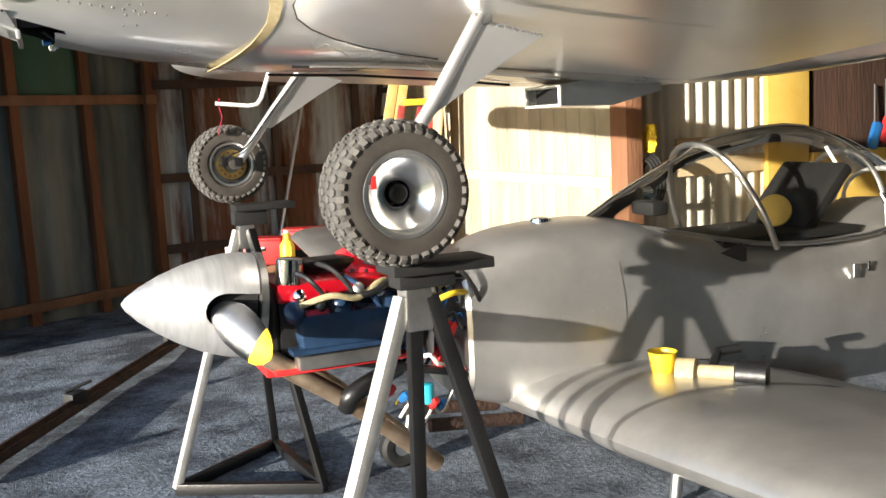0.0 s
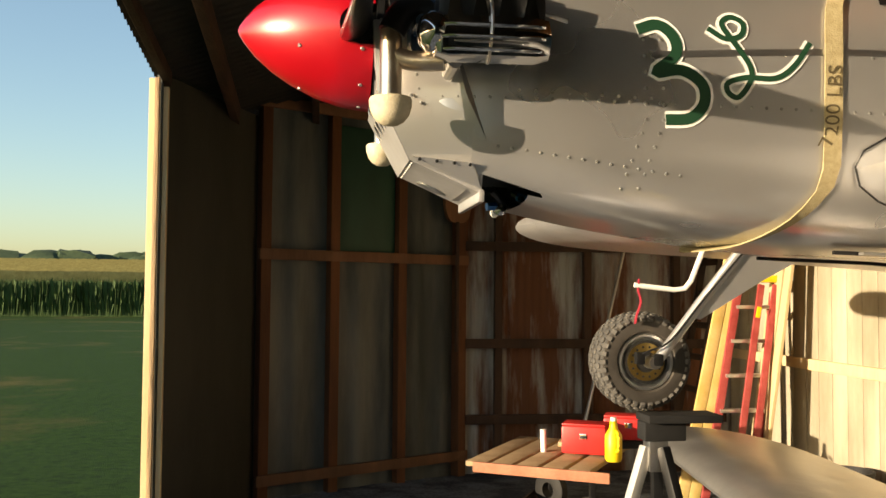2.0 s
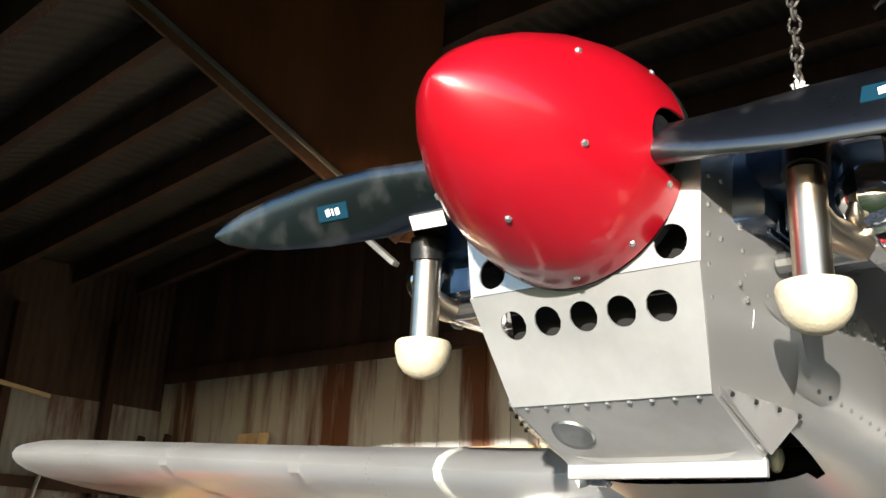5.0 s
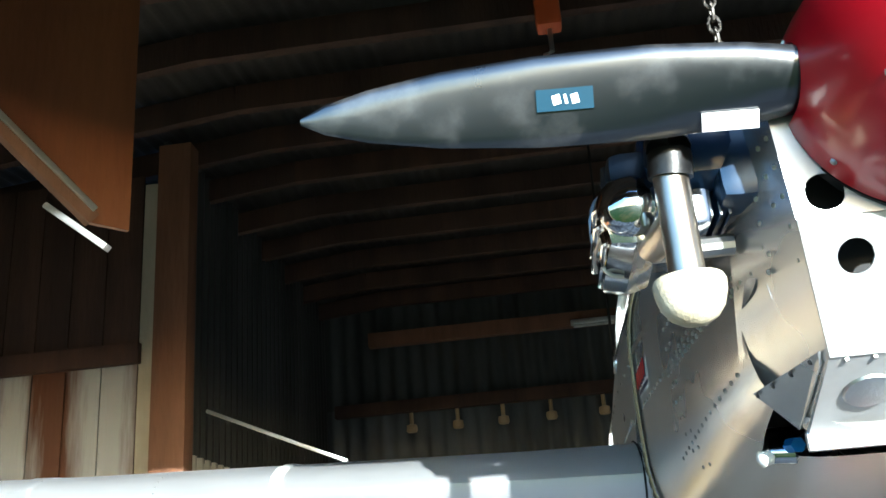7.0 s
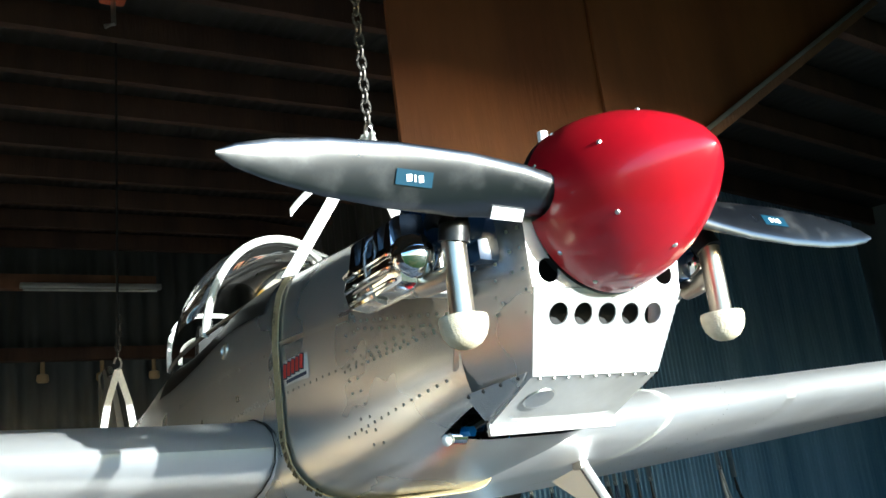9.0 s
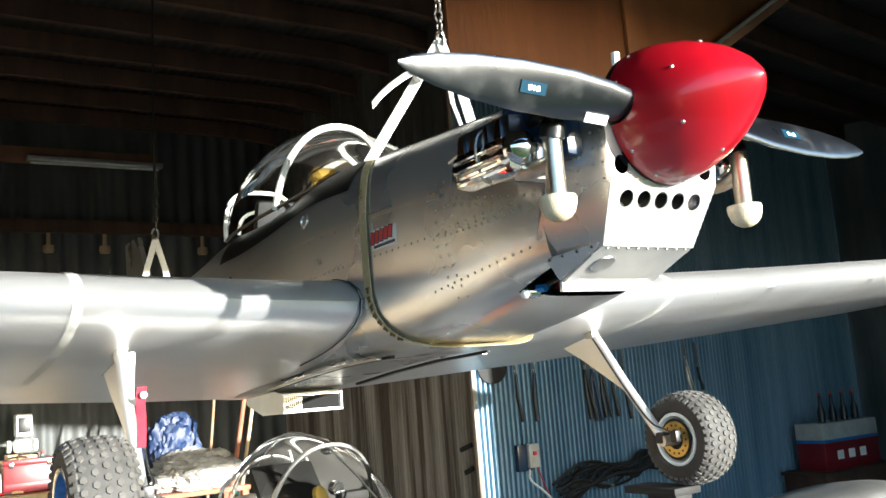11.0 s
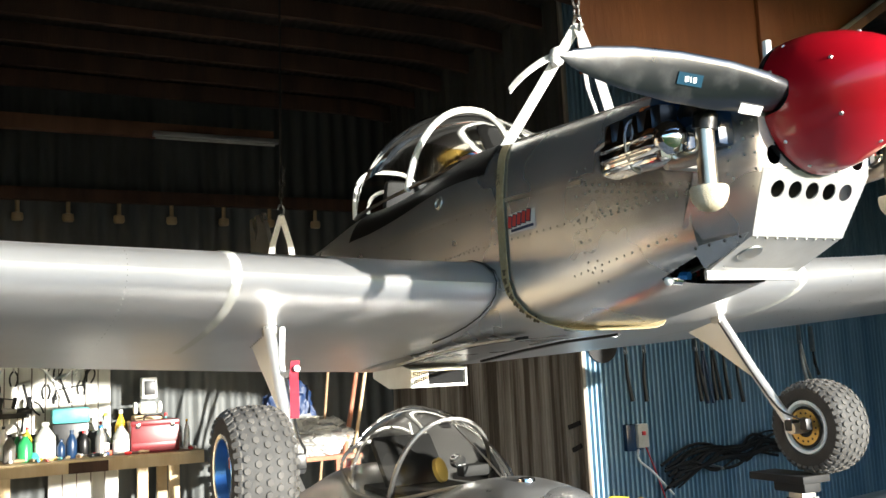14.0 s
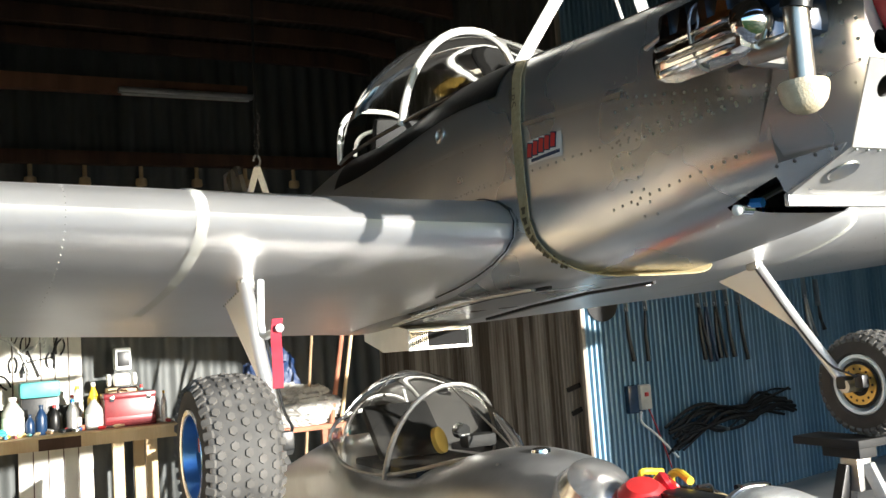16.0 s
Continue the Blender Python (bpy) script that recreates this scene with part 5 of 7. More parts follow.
# ---- the parked airplane ----
LY = -.27
low = thing("parked_airplane", (1, LY, 0), "grey aluminium single-seat airplane with its red engine uncovered, parked on gravel", "airplane")
LOWER = [(.42, .2, .60, 1.045), (.6, .235, .555, 1.105), (.8, .262, .525, 1.122), (1.0, .275, .5, 1.115), (1.22, .281, .48, 1.06), (1.45, .283, .47, 1.015), (1.85, .272, .445, 1.0), (2.1, .252, .43, 1.075), (2.3, .232, .425, 1.085), (2.7, .185, .41, 1.02), (3.4, .1, .42, .84), (4.1, .04, .46, .68)]
lf = part("fuselage", loft([section(*k, yc=LY) for k in spline(LOWER, 4)]), M_ALU_DULL, low)
part("firewall", loft([section(.418, .2, .6, 1.045, yc=LY), section(.405, .19, .61, 1.035, yc=LY)]), M_STEEL, lf)
LO_WING = [(0.0, .53, .56, 1.4, .15), (.35, .54, .585, 1.38, .155), (.7, .55, .605, 1.33, .16), (1.6, .575, .675, 1.2, .16), (2.5, .6, .755, 1.07, .15), (2.95, .62, .795, .98, .13), (3.06, .67, .805, .88, .1), (3.12, .77, .812, .7, .06), (3.15, .9, .818, .45, .03)]
for s in (-1, 1):
    w = part("wing", wing(s, LO_WING, radians(6), LY), M_ALU_DULL, low)
    b = wing_band(s, LO_WING, .72, .02, radians(6), .002)
    bmesh.ops.translate(b, verts=b.verts, vec=(0, LY, 0))
    part("skin_lap", b, M_ALU_DULL, w)
q = bmesh.new()
for s in (-1, 1):
    pl = [((.45 + .05 * i, LY + s * skin_y(LOWER, .45 + .05 * i, .86), .86), (0, s, 0)) for i in range(20)]
    dome_rivets(q, pl, .0024)
tagged(part("rivets", q, M_ALU_DULL, lf), kind="stuff")
for x0 in (.9,):
    for sd in (-1, 1):
        sm = stroke([(x0, .62), (x0 + .01, .72), (x0 + .012, .82), (x0 + .005, .92), (x0, 1.0)], .006, 0, sd, LOWER, .0015)
        bmesh.ops.translate(sm, verts=sm.verts, vec=(0, LY, 0))
        part("panel_seam", sm, M_ALU_DULL, lf, smooth=False)
part("door_handle", boxed((1.87, LY - .272, .87), (.03, .008, .05), .003), M_ALU_BRUSH, lf)
part("door_handle", boxed((1.93, LY - .27, .88), (.012, .008, .035), .003), M_BLACK, lf)
part("air_scoop", loft([[(1.28, LY - .27, .99), (1.36, LY - .278, .955), (1.36, LY - .278, 1.02)], [(1.36, LY - .3, .98), (1.362, LY - .3, .96), (1.362, LY - .3, 1.0)]]), M_BLACK_MATT, lf)
part("fuel_cap", revolve([(0, .035), (.012, .033), (.016, .02)], (.77, LY, 1.118), (0, 0, 1), 20), M_CHROME, lf)

NA = Vector((-1, 0, .12)).normalized()
NH = Vector((-.232, LY, .965))
sp = part("spinner", slotted_cone([(-.03, .15), (0, .152), (.05, .147), (.11, .132), (.17, .11), (.23, .08), (.28, .048), (.315, .018), (.325, .002)], NH, NA, 0, .05, .115, .052), M_SPUN, low, "spun aluminium spinner cone")
part("hub_shell", revolve([(-.03, .05), (-.03, .12), (.06, .11), (.14, .07), (.16, .01)], NH, NA, 32), M_BLACK_MATT, sp)
part("backplate", revolve([(-.055, .14), (-.055, .153), (-.035, .154), (-.034, .14)], NH, NA, 40), M_STEEL, sp)
LCH = [(.09, .07, 46, .06), (.15, .09, 42, .05), (.23, .108, 40, .036), (.34, .115, 36, .026), (.47, .11, 33, .018), (.595, .094, 31, .013)]
YT = [(.595, .095, 31, .0135), (.65, .08, 30, .010), (.7, .052, 29, .007), (.732, .014, 29, .004)]
LPC = Vector((-.3, LY, .972))
for roll in (radians(180), radians(0)):
    b = part("propeller_blade", blade(1, LPC, roll, LCH, 0), M_BLACK_GLOSS, low, "black propeller blade with a yellow tip")
    part("yellow_tip", blade(1, LPC, roll, YT, 0), M_YELLOW, b)

# engine: dark block, red covers, hoses and pipes
eng = part("engine_block", boxed((.1, LY, .9), (.5, .26, .2), .03), M_BLACK, low, "dark engine block with red covers")
for s in (-1, 1):
    hd = part("head_cover", boxed((.04, LY + s * .172, .9), (.3, .1, .11), .038), M_BLUE_DARK, eng, "blue-black ribbed head cover")
    for i in range(3):
        x0 = -.115 + .135 * i
        part("cover_dome", revolve([(-.02, .03), (0, .032), (.012, .028), (.018, .014), (.019, .001)], (x0, LY + s * .19, .958), (-.25, s * .75, .55), 18), M_BLUE_DARK, hd)
    part("cover_rim", boxed((.035, LY + s * .197, .848), (.345, .06, .016), .006), M_BLUE_DARK, hd)
    part("grey_rail", boxed((.03, LY + s * .19, .815), (.3, .06, .04), .008), M_STEEL, eng)
    part("red_flange", boxed((.02, LY + s * .15, .79), (.4, .09, .014), .004), M_RED_DULL, eng)
    part("plug_lead", tube(spline([(-.1, LY + s * .2, .975), (-.02, LY + s * .235, 1.0), (.06, LY + s * .225, .985), (.14, LY + s * .2, 1.02), (.22, LY + s * .15, 1.0)], 5), .009, 10), M_STRAP, eng)
    part("cooling_hose", tube(spline([(.02, LY + s * .2, .985), (.1, LY + s * .23, .995), (.2, LY + s * .2, 1.03), (.32, LY + s * .12, 1.02)], 5), .009, 8), M_BLACK, eng)
part("oil_pan", boxed((.02, LY, .775), (.42, .22, .03), .01), M_RED_DULL, eng, "red painted oil pan")
man = part("intake_manifold", boxed((.03, LY, 1.0), (.36, .27, .06), .02), M_RED, eng, "glossy red intake manifold")
for i in range(4):
    for s in (-1, 1):
        part("intake_runner", tube(spline([(-.1 + .085 * i, LY + s * .02, 1.015), (-.1 + .085 * i, LY + s * .08, 1.022), (-.1 + .085 * i, LY + s * .125, .995), (-.1 + .085 * i, LY + s * .14, .96)], 3), .014, 10), M_RED, man)
part("manifold_cover", boxed((.02, LY + .02, 1.055), (.2, .1, .04), .018), M_BLACK, man)
part("red_fan_housing", revolve([(-.03, .05), (-.025, .066), (.02, .07), (.03, .06), (.034, .03), (.02, .02)], (.15, LY - .02, 1.045), (-.5, -.6, .6), 28), M_RED, eng, "round red cover")
fan = Vector((-.5, -.6, .6)).normalized()
for k in range(6):
    q = bmesh.new()
    a = math.pi / 3 * k
    dome_rivets(q, [(Vector((.15, LY - .02, 1.045)) + fan * .03 + .045 * (math.cos(a) * Vector((.77, -.64, 0)).normalized() + math.sin(a) * Vector((.4, .48, .78)).normalized()), fan)], .009)
    part("cover_bolt", q, M_BLACK, eng)
part("alternator", revolve([(-.04, .028), (-.035, .04), (.035, .04), (.04, .028)], (-.1, LY - .1, 1.06), (.1, 0, 1), 20), M_CHROME, eng, "small chrome alternator")
part("timing_cover", boxed((-.16, LY, .92), (.05, .24, .2), .03), M_BLACK_MATT, eng)
part("chrome_dome", revolve([(-.06, .001), (-.055, .05), (-.03, .095), (.02, .115), (.05, .118), (.06, .11)], (.29, LY + .13, 1.07), (.6, -.1, -.8), 30), M_POLISH, eng, "polished metal air cleaner dome")
q = bmesh.new()
for i in range(9):
    revolve([(.02 + .007 * i, .118), (.0235 + .007 * i, .121), (.027 + .007 * i, .118)], (.29, LY + .13, 1.07), (.6, -.1, -.8), 30, q)
part("dome_ribs", q, M_POLISH, eng)
part("red_cap", revolve([(-.05, .001), (-.045, .045), (-.02, .07), (.03, .075)], (.15, LY + .08, 1.05), (.3, -.2, -.9), 24), M_RED_DULL, eng)
part("yellow_lead", tube(spline([(.13, LY - .08, 1.08), (.2, LY - .1, 1.095), (.26, LY - .12, 1.07), (.29, LY - .16, 1.0), (.36, LY - .18, .99)], 5), .012, 8), M_YELLOW, eng, "yellow rubber lead")
part("yellow_lead", tube(spline([(.2, LY + .04, 1.09), (.24, LY + .0, 1.105), (.22, LY - .06, 1.1)], 5), .01, 8), M_YELLOW, eng)
part("yellow_lead", tube(spline([(.27, LY - .2, .93), (.34, LY - .22, .96), (.4, LY - .19, .955)], 4), .009, 8), M_YELLOW, eng)
for s in (-1, 1):
    part("engine_mount", tube([(.0, LY + s * .16, .8), (.41, LY + s * .17, .7)], .013, 10), M_BLACK, eng)
    part("engine_mount", tube([(.05, LY + s * .14, .98), (.41, LY + s * .16, 1.0)], .011, 10), M_BLACK, eng)
    part("exhaust", tube(spline([(-.19, LY + s * .14, .83), (-.1, LY + s * .16, .765), (.02, LY + s * .17, .68), (.16, LY + s * .17, .56), (.3, LY + s * .15, .43)], 5), .027, 14), material("scorched_exhaust", (.22, .16, .11), .5, .8, (.34, .27, .2), 14, rough2=.65) if s < 0 else bpy.data.materials["scorched_exhaust"], eng, "brown scorched exhaust pipe")
    part("tail_pipe", tube([(.3, LY + s * .1, .535), (.62, LY + s * .09, .5)], .022, 12), M_RUST, eng)
    part("tail_pipe_mouth", tube([(.615, LY + s * .09, .5), (.625, LY + s * .09, .499)], .018, 12), M_BLACK_MATT, eng)
part("hose_bend", tube(spline([(.02, LY - .17, .66), (.03, LY - .2, .7), (.1, LY - .19, .73), (.2, LY - .12, .74)], 5), .028, 12), M_BLACK, eng)
for i in range(16):
    y0, x0 = LY - .2 + .09 * random.random(), .17 + .2 * random.random()
    m = (M_RED_DULL, M_BLUE, M_STEEL, M_BLACK, M_YELLOW, M_WHITE_PAINT, M_BLUE_DARK)[i % 7]
    z0 = .6 + .32 * random.random()
    part("wiring", tube(spline([(x0, y0, z0), (x0 + .03, y0 - .02, z0 + .05 * random.random()), (x0 + .07, y0, z0 - .03), (x0 + .13, y0 + .04, z0 + .02)], 4), .004 + .003 * random.random(), 6), m, eng)
for i in range(8):
    m = (M_STEEL, M_CHROME, M_RED_DULL, M_BLUE)[i % 4]
    part("fitting", revolve([(0, .012), (.02, .014), (.04, .01)], (.1 + .03 * i, LY - .17 + .02 * (i % 3), .69 - .012 * i), (.2, -.6, .5), 10), m, eng)
part("cyan_can", revolve([(-.03, .018), (-.028, .022), (.028, .022), (.03, .018)], (.27, LY - .17, .66), (0, 0, 1), 16), material("cyan_plastic", (.03, .42, .55), .4), eng)
re_ = random.Random(5)
for i in range(7):
    x0, z0 = -.1 + .45 * i / 6, 1.0 + .05 * re_.random()
    part("engine_lead", tube(spline([(x0, LY - .1, z0 + .03), (x0 + .03, LY - .18, z0 + .02 * re_.random()), (x0 + .07, LY - .21, z0 - .04), (x0 + .1, LY - .19, z0 - .1)], 4), .004 + .004 * re_.random(), 7), (M_BLACK, M_BLACK_MATT, M_BLUE_DARK)[i % 3], eng)
for i in range(9):
    part("engine_fitting", revolve([(-.014, .01), (-.01, .016), (.01, .016), (.014, .009)], (-.1 + .055 * i, LY - .2 - .015 * re_.random(), .965 + .05 * re_.random()), (re_.random() - .5, -.8, .4), 10), (M_CHROME, M_BLACK, M_BLUE_DARK, M_STEEL)[i % 4], eng)
for i in range(3):
    part("bracket", boxed((.24 + .05 * i, LY - .16, .9 - .05 * i), (.02, .05, .14), .005, Matrix.Rotation(radians(20 * i - 15), 3, 'Y')), (M_BLACK, M_STEEL, M_RED_DULL)[i], eng)
part("front_mount_plate", boxed((-.21, LY, .83), (.05, .18, .05), .01), M_RED_DULL, eng)
# small main wheels
for s in (-1, 1):
    c = Vector((.57, LY + s * .96, .092))
    wl = part("wheel", revolve([(-.03, .035), (-.035, .045), (-.034, .075), (-.02, .09), (.02, .09), (.034, .075), (.035, .045), (.03, .035)], c, (0, 1, 0), 32, closed=True), M_BLACK_MATT, low, "small black tyre")
    part("hub", revolve([(-.028, .036), (-.01, .016), (.01, .016), (.028, .036)], c, (0, 1, 0), 24), M_ALU_BRUSH, wl)
    part("gear_leg", tube([(.66, LY + s * .86, .6), (.57, LY + s * .9, .11), (.57, LY + s * .96, .092)], .016, 12), M_ALU_BRUSH, low)
part("tail_wheel", revolve([(-.02, .03), (-.02, .06), (.02, .06), (.02, .03)], (3.95, LY, .06), (0, 1, 0), 20, closed=True), M_RUBBER, low)
part("tail_leg", tube([(3.75, LY, .5), (3.95, LY, .08)], .015, 10), M_STEEL, low)
part("fin", loft([[(3.5, LY - .02, .8), (3.5, LY + .02, .8), (4.15, LY + .015, .6), (4.15, LY - .015, .6)], [(3.72, LY - .012, .96), (3.72, LY + .012, .96), (4.2, LY + .01, .98), (4.2, LY - .01, .98)]]), M_ALU_DULL, low)
# canopy and cockpit
LCAN = [(.96, .06, 1.105, 1.118, 0), (1.12, .15, 1.075, 1.2, 0), (1.32, .22, 1.03, 1.29, 0), (1.53, .25, .995, 1.355, .06), (1.8, .255, .985, 1.388, 0), (2.05, .235, 1.0, 1.33, 0), (2.3, .19, 1.07, 1.19, 0)]
lc = part("canopy", loft([arch(a, b, c, d, lean=l, yc=LY) for a, b, c, d, l in spline(LCAN, 4)], closed=False), M_GLASS, low, "clear bubble canopy with metal hoops")
lc.visible_shadow = False
part("front_hoop", tube(arch(1.53, .256, .98, 1.338, lean=.145, yc=LY), .0115, 10), M_STEEL, lc, "thick bare metal hoop")
part("rear_hoop", tube(arch(2.08, .215, .98, 1.275, yc=LY), .011, 10), M_STEEL, lc)
for s in (-1, 1):
    part("canopy_rail", tube([(a, LY + s * b, c) for a, b, c, d, l in spline(LCAN, 3)], .008, 8), M_STEEL, lc)
part("end_hoop", tube(arch(2.29, .192, 1.07, 1.195, yc=LY), .009, 10), M_ALU_WING, lc)
part("canopy_spine", tube([(a - l, LY, d + .002) for a, b, c, d, l in spline(LCAN, 3)], .004, 8), M_STEEL, lc)
part("cockpit_floor", boxed((1.66, LY, 1.005), (.62, .4, .03), .01), M_BLACK_MATT, lc)
part("headrest", revolve([(-.015, .045), (-.01, .058), (.01, .058), (.015, .045)], (1.68, LY - .08, 1.085), (.75, .6, -.3), 24), M_YELLOW_PANEL, lc, "round tan headrest pad")
part("seat_back", boxed((1.86, LY, 1.12), (.05, .32, .3), .02, Matrix.Rotation(radians(42), 3, 'Y')), M_BLACK_MATT, lc)
part("instrument_pod", boxed((1.2, LY, 1.13), (.07, .13, .05), .015), M_BLACK_MATT, lc)
part("instrument", revolve([(0, .028), (.04, .03), (.045, .02)], (1.2, LY + .06, 1.17), (1, 0, 0), 18), M_CHROME, lc)
part("harness", tube(spline([(1.95, LY - .05, 1.3), (1.98, LY - .09, 1.2), (1.93, LY - .12, 1.13), (1.97, LY - .04, 1.1), (1.95, LY + .03, 1.24)], 5), .007, 8), M_WHITE, lc, "dangling pale harness cord")

# loose things on its wing
cup = thing("yellow_cup", (.9, -.74, .668), "small bright yellow plastic cup standing on the wing", "cup")
part("cup_body", revolve([(0, .028), (.085, .042), (.085, .039), (.004, .026)], (.9, -.74, .672), (0, 0, 1), 24), M_YELLOW, cup)
part("cup_rim", revolve([(.083, .041), (.089, .044), (.089, .04)], (.9, -.74, .672), (0, 0, 1), 24, closed=True), M_YELLOW, cup)
torch = thing("hand_tool", (1.0, -.86, .68), "grimy tan and black air tool lying on the wing", "tool")
part("tool_head", revolve([(-.03, .02), (-.028, .04), (.025, .042), (.03, .02)], (.93, -.815, .71), (.6, -.7, 0), 18), M_STRAP, torch)
part("tool_body", tube([(.94, -.82, .712), (1.03, -.93, .715)], .022, 14), M_STRAP, torch)
part("tool_end", revolve([(-.05, .034), (-.045, .04), (.035, .04), (.04, .03)], (1.05, -.955, .715), (.6, -.7, 0), 20), M_BLACK, torch)
part("tool_handle", tube([(.98, -.86, .72), (1.03, -.83, .76), (1.09, -.85, .765)], .014, 10), M_BLACK, torch)


# ---- things along the walls ----
def ladder(at, lean, width, rungs, step, rail, mat, rmat, label, name="ladder"):
    """A ladder of two rails and rungs standing at `at`, leaning along +x by `lean` radians."""
    ld = thing(name, at, label, "ladder")
    o = Vector(at)
    up = Vector((math.sin(lean), 0, math.cos(lean)))
    for s in (-1, 1):
        p = o + Vector((0, s * width / 2, 0))
        part("rail", beam(p, p + up * (rungs + .6) * step, rail, rail * 1.7, .004), mat, ld)
    for i in range(rungs):
        p = o + up * step * (i + .6)
        part("rung", beam(p - Vector((0, width / 2, 0)), p + Vector((0, width / 2, 0)), .03, .06, .006), rmat, ld)
    return ld


gz = ground_z(0, 6)
step_l = thing("stepladder", (2.24, 5.2, gz), "red fibreglass stepladder with metal treads folded against the partition", "ladder")
for dx, dy in ((-.19, 0), (.19, .02)):
    part("rail", beam((2.226 + dx * 1.15, 5.2 + dy, gz), (2.61 + dx * .85, 5.47 + dy, 1.66), .03, .065, .004), M_RED_FADED, step_l)
for i in range(6):
    k = .1 + .157 * i
    p = Vector((2.226, 5.2, gz)).lerp(Vector((2.61, 5.47, 1.66)), k)
    wd = .19 * (1.15 - .3 * k)
    part("tread", beam(p - Vector((wd, 0, 0)), p + Vector((wd, .02, 0)), .075, .03, .005), M_ALU_BRUSH, step_l, "pale metal tread")
for dx in (.0, .13):
    part("rear_rail", beam((2.2 + dx, 5.1, gz), (2.6 + dx, 5.38, 1.64), .024, .055, .003), M_RED_FADED, step_l)
part("warning_label", boxed((2.535, 5.3, 1.41), (.035, .012, .09), .001, Matrix.Rotation(radians(12), 3, 'Y')), M_YELLOW, step_l, "yellow warning label")
part("ladder_top", boxed((2.66, 5.45, 1.69), (.34, .15, .06), .012), M_YELLOW, step_l, "yellow plastic ladder top")
ladder((2.35, 6.62, gz), radians(10), .4, 8, .31, .035, M_WOOD_DARK, M_WOOD_DARK, "old dark wooden ladder in the shaded corner", "wooden_ladder")
for i, (y, dy, m) in enumerate(((5.4, .0, M_YELLOW_PLANK), (5.4, .0, M_YELLOW_PLANK), (5.4, .05, M_WOOD_PALE), (5.3, .04, M_WOOD_PALE), (5.18, .02, M_WOOD_PALE))):
    pk = thing("plank", (2.5, y, gz), "yellow painted plank leaning on the wall" if i < 2 else "pale sawn plank leaning on the partition", "plank", "leaning planks")
    if i < 2:
        part("plank_board", beam((1.885 + .1 * i, 5.364, gz + .005), (2.45 + .105 * i, 5.624, 1.95), .03, .092, .004, up=(1, 0, 0)), m, pk)
    else:
        part("plank_board", beam((2.5, y + .1 - dy, gz + .005), (2.86, y + dy, 2.45), .1, .03, .004, up=(1, 0, 0)), m, pk)
tank = thing("paddle_board", (.2, 6.66, 2.2), "long brown rounded wooden paddle hung on the wall post", "paddle")
rows = []
tw = Vector((kc.x, kc.y, 0)).normalized()
for d in (-.02, .02):
    r = []
    for k in range(28):
        t = 2 * math.pi * k / 28
        c_, s_ = math.cos(t), math.sin(t)
        p = Vector((.2, 6.64, 2.54)) + tw * .16 * math.copysign(abs(c_) ** .6, c_) + Vector((0, 0, .33 * math.copysign(abs(s_) ** .6, s_))) + nin.normalized() * d
        r.append(p)
    rows.append(r)
part("paddle_blade", loft(rows), M_WOOD_MID, tank)
part("paddle_shaft", beam((.2, 6.62, 2.22), (.2, 6.62, 1.0), .05, .03), M_WOOD_DARK, tank)
stick = thing("wall_batten", (1.28, 6.72, 2.74), "thin pale wooden batten fixed high on the rusty wall", "batten")
part("batten", beam((.72, 6.70, 2.815), (1.84, 6.70, 2.68), .03, .035, .003), M_WOOD_PALE, stick)
pole = thing("leaning_pole", (1.36, 6.5, gz), "thin grey pole leaning against the wall", "pole")
part("pole", tube([(1.25, 6.4, gz), (1.9, 6.7, 2.2)], .017, 10), M_ALU_DULL, pole)
black = thing("rubber_bin", (2.8, 4.25, gz), "dark rubber bin by the partition", "bin")
part("bin_body", revolve([(0, .14), (.45, .19), (.45, .175), (.02, .13)], (2.7, 4.3, gz), (0, 0, 1), 24), M_BLACK_MATT, black)

# low plank trolley with red cases
tro = thing("plank_trolley", (.5, 4.6, gz), "low trolley of rough brown planks on a small wheel", "trolley")
for i in range(5):
    part("plank", beam((.02 + .16 * i, 4.45 - .09 * i, .36), (.62 + .16 * i, 5.4 - .09 * i, .38), .15, .035, .004), M_WOOD, tro)
part("edge_board", beam((0, 4.42, .35), (.82, 3.92, .35), .03, .07, .004), M_WOOD_RED, tro)
for x, yy in ((.8, 4.25), (.75, 5.2)):
    part("trolley_wheel", revolve([(-.04, .06), (-.045, .12), (-.03, .15), (.03, .15), (.045, .12), (.04, .06)], (x, yy, gz + .16), (1, .6, 0), 24, closed=True), M_BLACK_MATT, tro)
    part("trolley_leg", beam((x, yy, gz + .16), (x, yy, .34), .04, .04), M_BLACK, tro)
part("peg", tube([(.58, 4.75, .37), (.575, 4.75, .55)], .022, 12), M_WHITE_PAINT, tro)
part("loose_board", beam((.75, 4.95, .42), (1.25, 4.75, .42), .16, .035, .004), M_WOOD, tro)
for i, (c, s_, a) in enumerate((((.86, 4.62, .5), (.32, .22, .2), -25), ((1.22, 4.72, .56), (.36, .2, .16), -22))):
    rc = thing("red_case", (c[0], c[1], .4), "red metal case lying on the trolley", "case", "red cases")
    m = Matrix.Rotation(radians(a), 3, 'Z')
    part("case_body", boxed(c, s_, .02, m), M_RED_DULL, rc)
    part("case_lid", boxed((c[0], c[1], c[2] + s_[2] / 2 + .008), (s_[0] * .98, s_[1] * .98, .02), .008, m), M_RED_DULL, rc)
    part("case_latch", boxed(Vector(c) + m @ Vector((0, -s_[1] / 2 - .005, .03)), (.05, .012, .04), .003, m), M_CHROME, rc)
st1 = thing("case_prop", (1.2, 4.72, .4), "dark block under the red case", "block")
part("block", boxed((1.2, 4.72, .445), (.3, .16, .06), .01), M_BLACK, st1)
